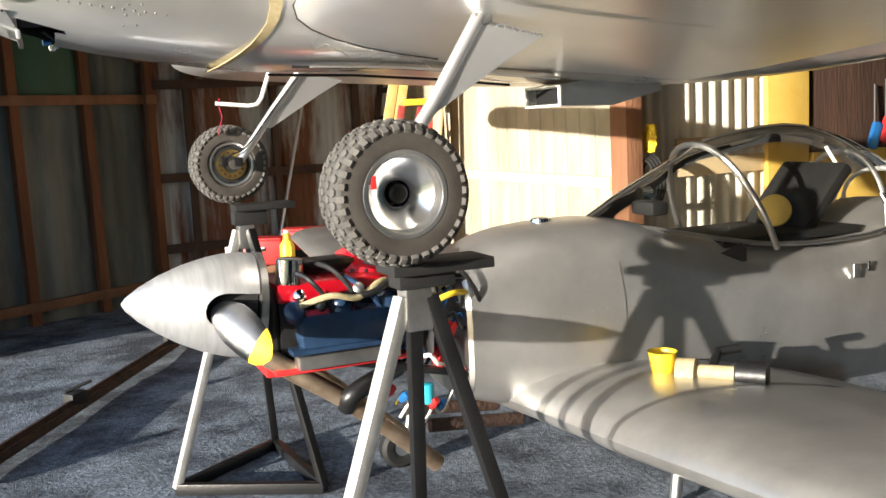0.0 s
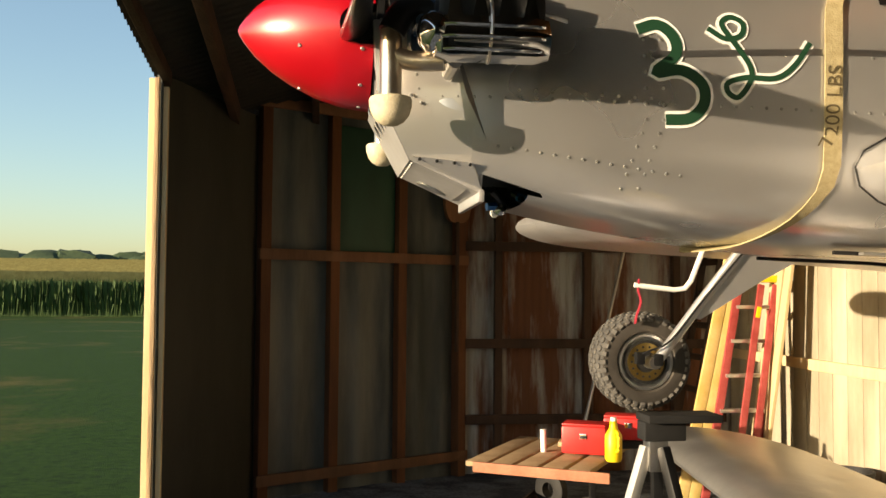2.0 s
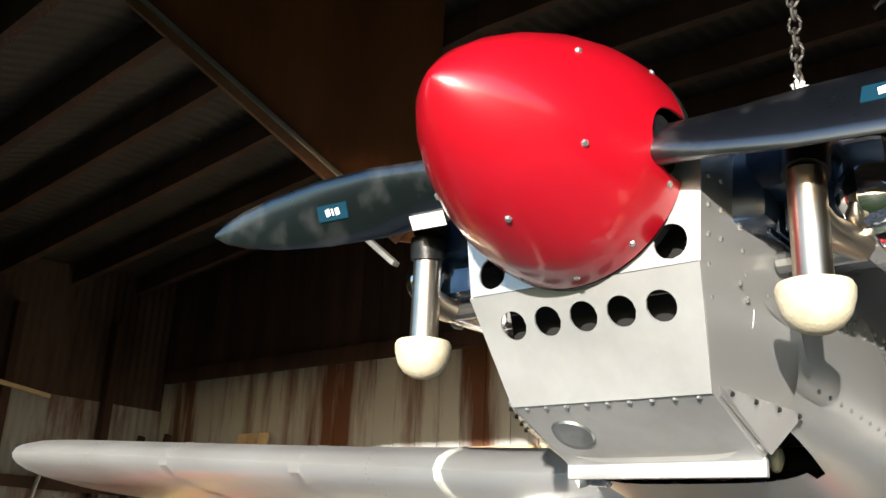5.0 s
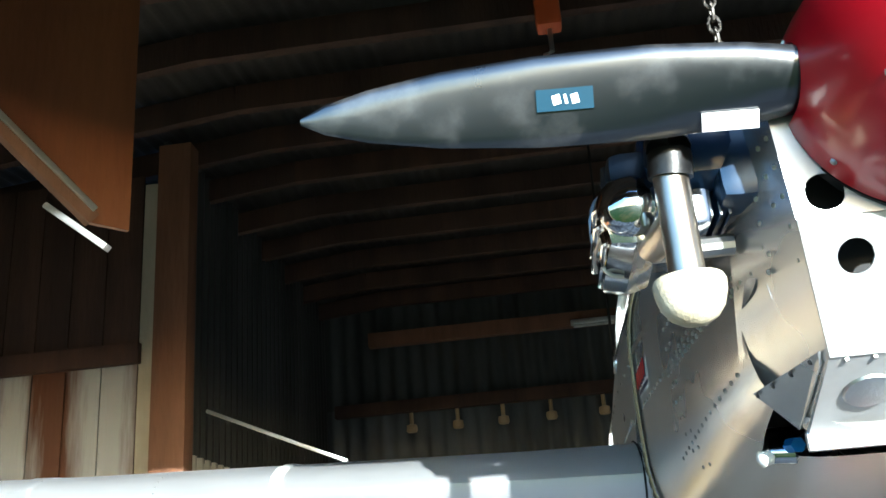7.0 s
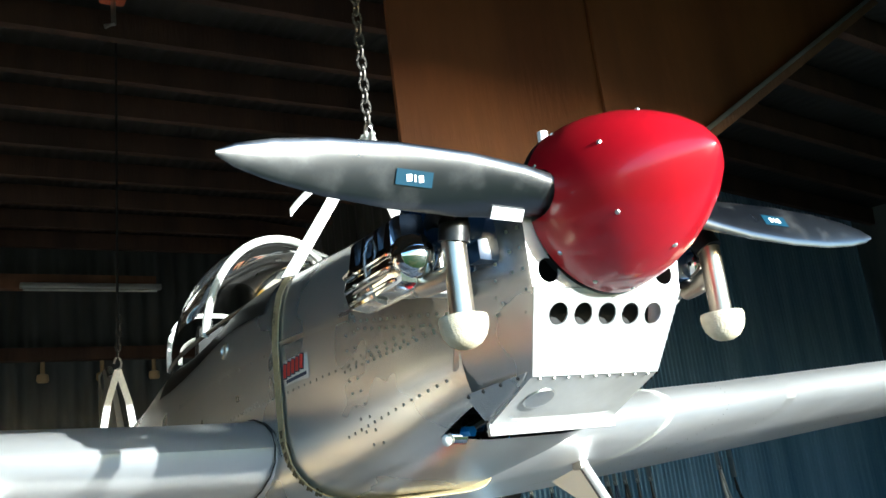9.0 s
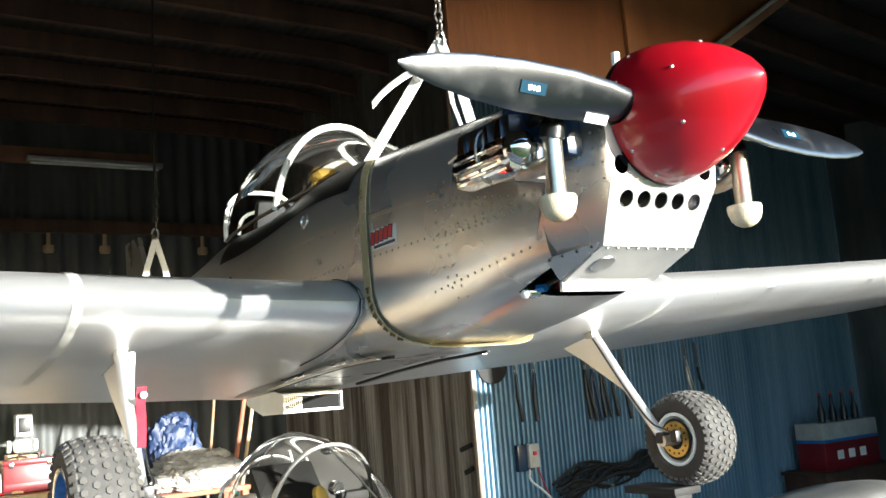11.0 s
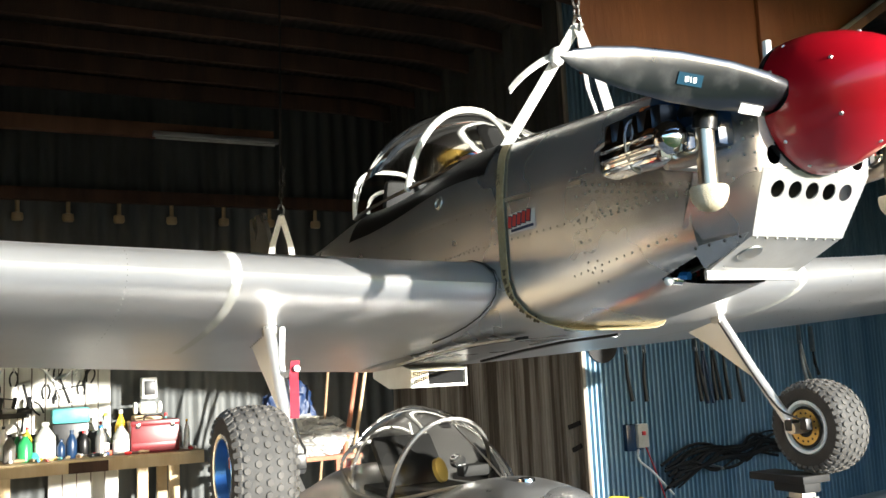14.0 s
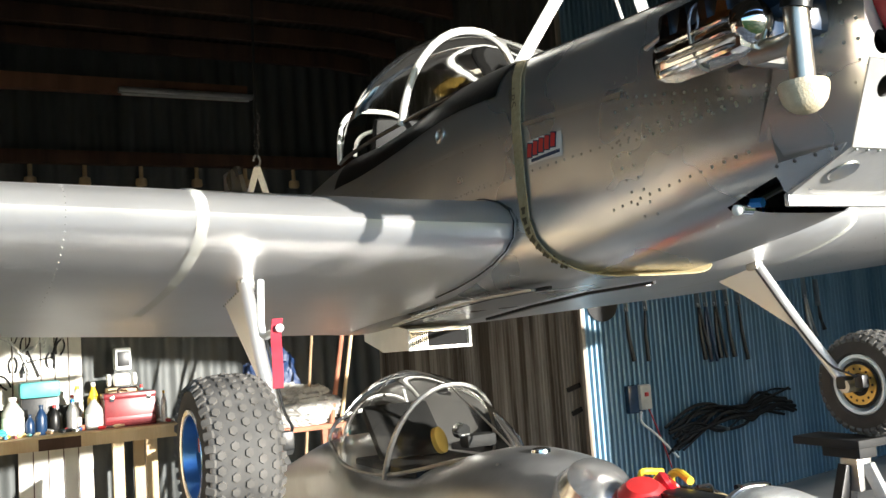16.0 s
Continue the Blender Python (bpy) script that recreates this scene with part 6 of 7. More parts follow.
yel = thing("yellow_jug", (1.0, 4.35, .4), "bright yellow plastic jug on the trolley", "jug")
part("jug_body", revolve([(0, .05), (.02, .06), (.18, .06), (.23, .03), (.27, .025), (.28, .028)], (.98, 4.34, .385), (0, 0, 1), 20), M_YELLOW, yel)
part("jug_handle", tube(spline([(.98, 4.28, .6), (.98, 4.23, .58), (.98, 4.23, .48), (.98, 4.28, .46)], 4), .012, 8), M_YELLOW, yel)
part("jug_cap", revolve([(0, .022), (.03, .022)], (.98, 4.34, .66), (0, 0, 1), 14), M_WHITE_PAINT, yel)

# long rusty rail on the floor with clamps
rail = thing("floor_rail", (-.5, 3.0, 0), "long rusty brown steel rail lying across the gravel", "rail")
RA, RB = Vector((-1.2, 1.35, .05)), Vector((.66, 5.4, .05 + ground_z(0, 5.4)))
part("rail_bar", beam(RA, RB, .055, .05, .005), M_RUST, rail)
part("rail_web", beam(RA + Vector((0, 0, .035)), RB + Vector((0, 0, .035)), .02, .035, .004), M_RUST, rail)
for f, s_ in ((.27, .14), (.02, .12), (.62, .08)):
    p = RA.lerp(RB, f)
    part("clamp", boxed(p + Vector((0, 0, .05)), (s_ * .8, s_ * .6, .07), .012, Matrix.Rotation(radians(40), 3, 'Z')), M_BLACK_MATT, rail)
    part("clamp_screw", tube([p + Vector((-.05, 0, .09)), p + Vector((.09, .02, .13))], .01, 8), M_BLACK_MATT, rail)

# ---- tail bay: panels, bench and clutter ----
pan = thing("foam_panel", (4.45, 2.55, 0), "tall yellow foam panel standing against the ribbed wall", "panel")
part("panel_sheet", boxed((4.45, 2.55, 1.15), (.4, .05, 2.3), .004), M_YELLOW_PANEL, pan)
pan2 = thing("foam_panel", (5.15, 2.53, 0), "low yellow foam panel standing against the wall", "panel")
part("panel_sheet", boxed((5.05, 2.53, .55), (.75, .05, 1.1), .004), M_YELLOW_PANEL, pan2)
bd = thing("dark_board", (5.1, 2.56, 1.2), "dark brown board leaning behind the foam panel", "board")
part("board_sheet", boxed((5.1, 2.57, 1.75), (.8, .03, 1.5), .004), M_WOOD_DARK, bd)
wb = thing("wall_board", (3.85, 2.55, .95), "brown timber board fixed across the ribbed wall", "board")
part("board", boxed((3.8, 2.58, 1.06), (.95, .04, .13), .006), M_WOOD_PALE, wb)
part("upper_board", boxed((3.85, 2.58, 1.22), (.8, .04, .1), .006), M_WOOD, wb)
yr = thing("yellow_rope", (3.1, 2.5, 1.2), "bundle of yellow rope hung on the post", "rope")
for i in range(6):
    a = i * 1.1
    part("rope_turn", tube([(3.12, 2.42 + .07 * math.cos(t + a) * (1 - .1 * i), 1.29 + .09 * math.sin(t)) for t in (2 * math.pi * k / 14 for k in range(15))], .012, 6), M_YELLOW, yr)
hs = thing("black_hose", (3.1, 2.45, .9), "coil of black hose hung on the post", "hose")
for i in range(4):
    part("hose_turn", tube([(3.08 + .02 * i, 2.42 + (.1 + .01 * i) * math.cos(t), 1.0 + (.14 + .01 * i) * math.sin(t)) for t in (2 * math.pi * k / 18 for k in range(19))], .014, 8), M_BLACK_MATT, hs)
for nm, x, z, m, lb in (("blue_scraper", 5.3, 1.2, M_BLUE, "blue handled tool hung on the wall"), ("red_scraper", 5.42, 1.24, M_RED_DULL, "red handled tool hung on the wall")):
    t_ = thing(nm, (x, 2.5, z), lb, "tool", "hung tools")
    part("tool_head", boxed((x, 2.5, z), (.1, .04, .22), .03, Matrix.Rotation(radians(20), 3, 'Y')), m, t_)
    part("tool_shaft", tube([(x, 2.5, z + .1), (x + .02, 2.52, z + .4)], .012, 8), M_BLACK, t_)
tb = thing("metal_tube", (5.75, 2.57, .9), "bright metal tube hung by the wall", "tube")
part("tube_body", revolve([(0, .03), (.02, .04), (.25, .04), (.28, .025), (.65, .022)], (5.72, 2.565, .98), (0, 0, 1), 18), M_ALU_BRUSH, tb)

bench = thing("workbench", (6.55, .6, 0), "rough pale timber workbench crowded with tools and bottles", "workbench")
part("bench_top", boxed((6.6, .62, .905), (.72, 1.7, .045), .006), M_WOOD_PALE, bench)
part("front_board", boxed((6.25, .62, .862), (.035, 1.7, .09), .004), M_WOOD_PALE, bench)
part("stained_board", boxed((6.228, .75, .862), (.012, .32, .092), .003), M_WOOD_DARK, bench)
for x, yy in ((6.29, .3), (6.29, .03), (6.29, 1.4), (6.9, .03), (6.9, 1.4)):
    part("bench_leg", boxed((x, yy, .41), (.07, .09, .82), .005), M_WOOD_PALE, bench)
TOP = .93


def bottle(x, y, r, h, mat, capmat, label, name="bottle", liquid=None):
    b = thing(name, (x, y, TOP), label, "bottle", "bench bottles")
    part("bottle_body", revolve([(0, r * .85), (.01, r), (h * .62, r), (h * .8, r * .55), (h * .88, r * .32), (h * .93, r * .32)], (x, y, TOP), (0, 0, 1), 18), mat, b)
    part("bottle_cap", revolve([(h * .92, r * .38), (h, r * .38), (h + .004, r * .3)], (x, y, TOP), (0, 0, 1), 14), capmat, b)
    if liquid:
        part("bottle_label", revolve([(h * .12, r * 1.015), (h * .5, r * 1.015)], (x, y, TOP), (0, 0, 1), 18), liquid, b)
    return b


M_BAG = material("dusty_plastic_film", (.3, .295, .28), .4, 0, (.46, .45, .42), 9)
M_SMOKE = material("smoky_plastic", (.1, .09, .08), .3, 0, (.17, .155, .13), 9)
M_JUG = material("milky_plastic", (.36, .36, .33), .4, 0, (.48, .47, .43), 9)
M_TEAL = material("teal_plastic", (.05, .33, .33), .45, 0, (.1, .42, .4), 9)
M_GREEN_PL = material("green_bottle_plastic", (.03, .25, .08), .3)
bottle(6.45, 1.08, .085, .32, M_JUG, M_WHITE_PAINT, "grey plastic jug with a white label", "jug", M_WHITE_PAINT)
bottle(6.42, 1.24, .06, .24, M_GREEN_PL, M_YELLOW, "green plastic bottle on the bench")
bottle(6.4, 1.36, .05, .24, M_SMOKE, M_BLACK, "smoky grey plastic bottle on the bench")
bottle(6.42, .87, .045, .24, M_BLUE_LABEL, M_BLUE_DARK, "dark blue plastic bottle on the bench")
bottle(6.42, .955, .035, .17, M_BLUE_LABEL, M_BLUE_DARK, "small dark blue plastic bottle")
bottle(6.5, .62, .05, .26, M_ALU_DULL, M_BLUE, "grey spray bottle on the bench")
bottle(6.42, .46, .07, .27, M_JUG, M_YELLOW, "half-full milky plastic jug", "jug", M_WHITE_PAINT)
bottle(6.62, .75, .045, .22, M_BLACK, M_RED_DULL, "black plastic bottle on the bench")
bottle(6.75, .55, .05, .36, M_WHITE_PAINT, M_YELLOW, "white bottle with a yellow cap")
bottle(6.75, .42, .05, .38, M_YELLOW, M_WHITE_PAINT, "yellow spray can on the bench")
bottle(6.45, -.12, .025, .27, M_WHITE_PAINT, M_YELLOW, "thin white tube with a yellow cap")
rb_ = random.Random(12)
for i in range(16):
    yy = 1.38 - 1.5 * i / 15 + .03 * rb_.random()
    r_, h_ = .028 + .02 * rb_.random(), .16 + .2 * rb_.random()
    m_ = (M_WHITE_PAINT, M_GREEN_PL, M_YELLOW, M_BLACK, M_JUG, M_RED_DULL, M_TEAL, M_ALU_DULL)[i % 8]
    lb_ = ("white", "green", "yellow", "black", "milky", "red", "teal", "grey")[i % 8] + (" plastic bottle at the back of the bench" if h_ > .25 else " small can at the back of the bench")
    bottle(6.84 + .08 * rb_.random(), yy, r_, h_, m_, (M_BLACK, M_WHITE_PAINT, M_RED_DULL)[i % 3], lb_)
tbx = thing("toolbox", (6.5, .17, TOP), "dark red metal toolbox on the workbench", "toolbox")
part("box_body", boxed((6.5, .17, TOP + .12), (.24, .42, .24), .012), M_RED_BOX, tbx)
part("box_lid", boxed((6.5, .17, TOP + .26), (.245, .43, .05), .015), M_RED_BOX, tbx)
part("box_band", boxed((6.376, .17, TOP + .07), (.008, .4, .035), .003), M_RED_LIGHT, tbx)
for dy in (-.15, .15):
    part("latch", boxed((6.374, .17 + dy, TOP + .24), (.012, .035, .045), .003), M_CHROME, tbx)
part("box_handle", tube(spline([(6.5, .09, TOP + .285), (6.5, .1, TOP + .32), (6.5, .24, TOP + .32), (6.5, .25, TOP + .285)], 3), .009, 8), M_CHROME, tbx)
rk = random.Random(21)
for i in range(30):
    yy, xx = -.16 + 1.55 * rk.random(), 6.4 + .42 * rk.random()
    sx, sy, sz = .03 + .05 * rk.random(), .03 + .06 * rk.random(), .03 + .11 * rk.random()
    if abs(yy - .17) < .28 and xx < 6.68:
        xx = 6.7
    m_ = (M_WHITE, M_WOOD_PALE, M_BLACK, M_YELLOW_PLANK, M_ALU_DULL, M_BLUE_LABEL, M_ORANGE, M_STRAP, M_TEAL, M_WOOD_DARK)[i % 10]
    c_ = ("white", "tan wooden", "black", "yellow", "grey metal", "dark blue", "orange", "tan cloth", "teal", "dark brown")[i % 10]
    if i % 3:
        tn = thing("small_box", (xx, yy, TOP), c_ + " small box among the bench clutter", "box")
        part("box_body", boxed((xx, yy, TOP + sz / 2), (sx, sy, sz), .005, Matrix.Rotation(rk.random() * 3, 3, 'Z')), m_, tn)
    else:
        tn = thing("rag", (xx, yy, TOP), c_ + " crumpled rag lying on the workbench", "rag")
        rg = bmesh.new()
        bmesh.ops.create_icosphere(rg, subdivisions=3, radius=1)
        for v in rg.verts:
            n = v.co.normalized()
            k = 1 + .4 * noise.noise(n * 2.5 + Vector((i, 0, 0))) + .2 * noise.noise(n * 7)
            v.co = Vector((xx + n.x * .05 * k, yy + n.y * .07 * k, TOP + .035 + max(-.034, n.z * .04 * k)))
        part("rag_cloth", rg, m_, tn)
tl = thing("teal_case", (6.75, .85, TOP), "teal plastic power tool case on the bench", "case")
part("case_body", boxed((6.78, .85, TOP + .36), (.2, .32, .14), .03), M_TEAL, tl)
part("case_stand", boxed((6.8, .85, TOP + .145), (.24, .3, .29), .01), M_BLACK, tl)
gr = thing("bench_grinder", (6.75, .15, 1.22), "pale bench grinder with round white wheels on a crate", "grinder")
part("crate", boxed((6.76, .18, TOP + .16), (.2, .26, .32), .01), M_WOOD_PALE, gr)
part("motor", revolve([(-.07, .04), (-.06, .055), (.06, .055), (.07, .04)], (6.74, .18, 1.32), (0, 1, 0), 18), M_WHITE_PAINT, gr)
for dy in (-.11, .11):
    part("grinder_wheel", revolve([(-.015, .05), (-.012, .055), (.012, .055), (.015, .05)], (6.74, .18 + dy, 1.32), (0, 1, 0), 20), M_WHITE_PAINT, gr)
part("work_lamp", boxed((6.8, .16, 1.5), (.14, .14, .2), .02), M_WHITE_PAINT, gr)
part("lamp_face", boxed((6.726, .16, 1.5), (.006, .1, .13), .004), M_BLACK, gr)
for i in range(34):
    yy = -.18 + 1.6 * random.random()
    xx = 6.28 + .34 * random.random()
    m = (M_RED_DULL, M_YELLOW, M_BLACK, M_STEEL, M_WOOD, M_WHITE_PAINT, M_BLUE, M_STRAP, M_TEAL)[i % 9]
    it = thing("bench_tool", (xx, yy, TOP), ("red handled hand tool lying on the bench", "yellow handled hand tool lying on the bench", "black handled hand tool lying on the bench", "steel hand tool lying on the bench", "short wooden offcut lying on the bench", "white rag lying on the bench", "blue handled hand tool lying on the bench", "tan glove lying on the bench", "teal plastic part lying on the bench")[i % 9], "tool", "bench tools")
    a = random.random() * 3.1
    L = .04 + .06 * random.random()
    d = Vector((math.cos(a), math.sin(a), 0))
    p = Vector((xx, yy, TOP + .018))
    part("tool_grip", tube([p - d * L, p - d * L * .3, p + d * L * .2], .016, 8, radii=[.011, .017, .012]), m, it)
    part("tool_tip", tube([p + d * L * .2, p + d * L], .007, 6), M_STEEL, it)


def hung_tool(y, z, lean, kind):
    """A hand tool on a nail in the planks, hanging with a little lean; z is its top."""
    name, label = (("pliers", "black handled pliers hung on the planks"), ("wrench", "steel open-ended wrench hung on the planks"), ("hammer", "small hammer with a dark handle hung on the planks"), ("hacksaw", "hacksaw with a black bow hung on the planks"))[kind]
    ob = thing(name, (7.0, y, z), label, "tool", "hung tools")
    m = Matrix.Rotation(lean, 3, 'X')
    at = lambda dy, dz: Vector((7.012, y, z)) + m @ Vector((0, dy, dz))
    part("nail", revolve([(0, .003), (.024, .003), (.026, .006)], (7.03, y, z + .004), (-1, 0, 0), 8), M_STEEL, ob)
    if kind == 0:
        part("jaws", tube([at(0, .01), at(0, -.03), at(0, -.07)], .014, 8, radii=[.006, .013, .011]), M_STEEL, ob)
        for d in (-1, 1):
            part("handle", tube(spline([at(d * .006, -.06), at(d * .03, -.1), at(d * .032, -.15), at(d * .018, -.2)], 3), .008, 8), M_BLACK, ob)
    elif kind == 1:
        part("shaft", beam(at(0, -.02), at(0, -.2), .008, .018, .003), M_STEEL, ob)
        for zz in (0, -.215):
            for d in (-1, 1):
                part("jaw", beam(at(d * .008, zz - .016), at(d * .017, zz + .016), .009, .013, .003), M_STEEL, ob)
    elif kind == 2:
        part("head", tube([at(-.06, 0), at(-.02, 0), at(.02, .002), at(.06, -.008)], .014, 8, radii=[.015, .013, .013, .005]), M_STEEL, ob)
        part("handle", tube([at(0, 0), at(0, -.12), at(0, -.26)], .012, 8, radii=[.009, .01, .014]), M_BLACK, ob)
    else:
        part("bow", tube(spline([at(-.13, -.09), at(-.13, -.01), at(-.1, 0), at(.1, 0), at(.12, -.02), at(.12, -.09)], 3), .006, 8), M_BLACK, ob)
        part("blade", beam(at(-.13, -.085), at(.12, -.085), .002, .012), M_STEEL, ob)
        part("grip", tube([at(.12, -.03), at(.145, -.07), at(.15, -.12)], .014, 8, radii=[.012, .015, .012]), M_BLACK, ob)


for i in range(22):
    hung_tool(1.58 - .047 * i + .03 * rk.random(), 1.42 + .5 * rk.random(), (rk.random() - .5) * 1.4, (0, 1, 2, 0, 3, 1)[i % 6])
# black shelf with machine parts above the bottles
ws = thing("wall_shelf", (6.92, 1.4, 1.28), "black metal shelf fixed above the bench bottles", "shelf")
part("shelf_plate", boxed((6.91, 1.42, 1.3), (.24, .46, .018), .003), M_BLACK_MATT, ws)
part("shelf_lip", boxed((6.79, 1.42, 1.313), (.006, .46, .045), .002), M_BLACK_MATT, ws)
for yy in (1.24, 1.6):
    part("shelf_bracket", beam((7.02, yy, 1.16), (6.84, yy, 1.29), .02, .012, .002), M_BLACK, ws)
for i, yy in enumerate((1.24, 1.36, 1.47, 1.58)):
    dr = thing("power_drill", (6.9, yy, 1.309), ("black and grey power drill lying on the shelf", "white power drill lying on the shelf")[i % 2], "drill", "shelf drills")
    mm = (M_BLACK, M_JUG)[i % 2]
    z = 1.345
    part("drill_body", tube([(6.9, yy - .07, z), (6.9, yy - .03, z + .005), (6.9, yy + .04, z), (6.9, yy + .06, z)], .03, 12, radii=[.026, .034, .03, .018]), mm, dr)
    part("chuck", tube([(6.9, yy + .058, z), (6.9, yy + .1, z)], .014, 10, radii=[.018, .012]), M_STEEL, dr)
    part("drill_grip", tube([(6.9, yy - .04, z + .02), (6.88, yy - .05, z + .08), (6.87, yy - .06, z + .13)], .018, 10), M_BLACK, dr)
# white planks behind and below the bench
for y0, y1, z0, z1, lb in ((.47, 1.62, 1.12, 1.98, "white painted plank panel fixed to the rear wall"), (.4, 1.02, .0, .8, "white painted plank panel below the workbench")):
    ps = thing("backboard", (7.0, (y0 + y1) / 2, z0), lb, "panel")
    part("panel_back", boxed((7.05, (y0 + y1) / 2, (z0 + z1) / 2), (.014, y1 - y0, z1 - z0 - .02), .003), M_WOOD_DARK, ps)
    n = int((y1 - y0) / .105)
    wd = (y1 - y0) / n
    for i in range(n):
        part("plank", boxed((7.034 - .004 * (i % 2), y0 + (i + .5) * wd, (z0 + z1) / 2), (.016, wd - .009, z1 - z0 - .02 * rk.random()), .003), M_SHEET_WHITE, ps)
# tarpaulin, plastic bag and poles


def crumpled(at, size, seed, deep=.28):
    """A heap of creased sheet resting on a flat board."""
    bm = bmesh.new()
    bmesh.ops.create_icosphere(bm, subdivisions=5, radius=1)
    off = Vector((seed, seed * .7, 0))
    for v in bm.verts:
        n = v.co.normalized()
        k = 1 + deep * noise.noise(n * 2.1 + off) + .5 * deep * (1 - 2 * abs(noise.noise(n * 5 + off))) + .1 * (1 - 2 * abs(noise.noise(n * 13 + off)))
        v.co = Vector((at[0] + n.x * size[0] * k, at[1] + n.y * size[1] * k, max(at[2], at[2] + size[2] * (.8 + n.z * k))))
    return bm


bg_ = thing("plastic_bag", (5.0, -.8, .908), "crumpled translucent whitish plastic bag on a shelf", "bag")
part("bag_skin", crumpled((5.0, -.82, .909), (.19, .3, .16), 3.0), M_BAG, bg_)
tp = thing("blue_tarpaulin", (5.2, -.68, .908), "bundled dark blue tarpaulin on the shelf behind the bag", "tarpaulin")
part("tarp_cloth", crumpled((5.22, -.7, .909), (.1, .2, .3), 8.0), material("blue_tarp", (.006, .02, .07), .5, 0, (.012, .035, .11), 6), tp)
sh = thing("low_shelf", (5.05, -.82, 0), "red-brown timber shelf holding a plastic bag", "shelf")
part("shelf_board", boxed((5.05, -.82, .89), (.5, .74, .035), .004), M_WOOD_RED, sh)
for dx, dy in ((-.22, -.33), (-.22, .33), (.22, -.33), (.22, .33)):
    part("shelf_leg", boxed((5.05 + dx, -.82 + dy, .437), (.05, .05, .874), .004), M_WOOD_RED, sh)
for i, (y0, y1, m) in enumerate(((-1.02, -1.34, M_WOOD_RED), (-1.1, -1.42, M_WOOD_PALE), (-.9, -1.05, M_WOOD))):
    pl_ = thing("leaning_pole", (4.9, y0, 0), ("red-brown pole leaning in the tail bay", "pale wooden pole leaning in the tail bay", "thin brown pole leaning in the tail bay")[i], "pole", "leaning poles")
    part("pole", tube([(4.75, y0 + .17, 0.0), (5.05, y1, 2.0)], .02 - .004 * i, 10), m, pl_)
# hooks under the rear beam and a strip lamp housing
for yy in (1.75, 1.3, .86, .4, -.1, -.62, -1.1, -1.6):
    hk = thing("ceramic_hook", (7.0, yy, 3.05), "small tan ceramic hook under the rear beam", "hook", "ceramic hooks")
    part("hook_shank", revolve([(0, .02), (.12, .02)], (6.97, yy, 3.17), (0, 0, 1), 10), M_BRASS, hk)
    part("hook_cup", revolve([(-.05, .045), (-.03, .055), (.02, .05), (.03, .02)], (6.97, yy, 3.15), (0, 0, 1), 14), M_BRASS, hk)
lamp = thing("strip_lamp", (6.7, -.55, 3.9), "unlit white fluorescent strip lamp below the rear beam", "lamp")
part("lamp_housing", boxed((6.68, -.5, 3.94), (.07, 1.25, .05), .008), M_ALU_DULL, lamp)
part("lamp_tube", tube([(6.66, -1.08, 3.9), (6.66, .1, 3.9)], .015, 10), M_JUG, lamp)
hoist = thing("chain_hoist", (1.87, .23, 4.1), "small orange hoist bracket under the roof", "hoist")
part("hoist_body", boxed((1.87, .23, 4.45 - .28), (.1, .12, .2), .02), M_ORANGE, hoist)
part("hoist_rod", tube([(1.87, .23, 4.25), (1.87, .23, roof_z(1.87, .23))], .012, 8), M_STEEL, hoist)
part("hoist_hook", tube([(1.87, .23, 4.45 - .38), (1.87, .23, 4.45 - .5), (1.87, .27, 4.45 - .52)], .012, 8), M_STEEL, hoist)

# ---- tools on the blue partition ----
BX = QX - .03
for i, (y0, z0, y1, z1, m, k) in enumerate(((-2.83, 1.6, -2.87, 1.24, M_BLACK, 0), (-3.01, 1.6, -3.005, 1.23, M_BLACK, 0), (-3.53, 1.6, -3.56, 1.2, M_BLACK, 1), (-3.6, 1.6, -3.62, 1.18, M_BLUE_LABEL, 1), (-3.7, 1.6, -3.72, 1.2, M_BLACK, 1), (-3.82, 1.6, -3.86, 1.2, M_BLACK, 0), (-3.95, 1.6, -4.0, 1.17, M_BLACK, 0), (-4.7, 1.62, -4.75, 1.3, M_STEEL, 1), (-4.85, 1.55, -4.9, 1.35, M_BLACK, 0))):
    tl_ = thing("shears", (BX, y0, z1), "black handled shears hung on the corrugated partition", "shears", "hung shears")
    part("shear_handle", tube([(BX - .01, y0, z0), (BX - .01, (y0 + y1) / 2 + .012, (z0 + z1) / 2), (BX - .01, y1, z1)], .014, 8, radii=[.008, .014, .018]), m, tl_)
    part("shear_blade", beam((BX - .01, y0, z0), (BX - .01, y0 + .01, z0 + .22), .008, .05, .003), M_STEEL, tl_)
    part("shear_pivot", revolve([(0, .016), (.012, .014)], (BX - .01, y0, z0 + .02), (-1, 0, 0), 12), M_STEEL, tl_)
    if k:
        part("second_handle", tube([(BX - .02, y0, z0), (BX - .02, y0 - .035, (z0 + z1) / 2), (BX - .02, y1 - .05, z1)], .012, 8), m, tl_)
disc = thing("saw_disc", (BX, -2.62, 1.6), "dark round disc hung on the partition", "disc")
part("disc_plate", revolve([(0, .14), (.008, .14), (.01, .02)], (BX - .005, -2.62, 1.68), (-1, 0, 0), 28), M_BLACK_MATT, disc)
jb = thing("junction_box", (BX, -2.88, .93), "grey electric junction box with a white switch and cord", "switch")
part("box_back", boxed((BX - .02, -2.83, .97), (.05, .13, .2), .01), M_BLUE_DARK, jb)
part("box_front", boxed((BX - .05, -2.9, .98), (.05, .1, .18), .012), M_JUG, jb)
part("switch_red", boxed((BX - .08, -2.9, 1.0), (.012, .03, .03), .003), M_RED_DULL, jb)
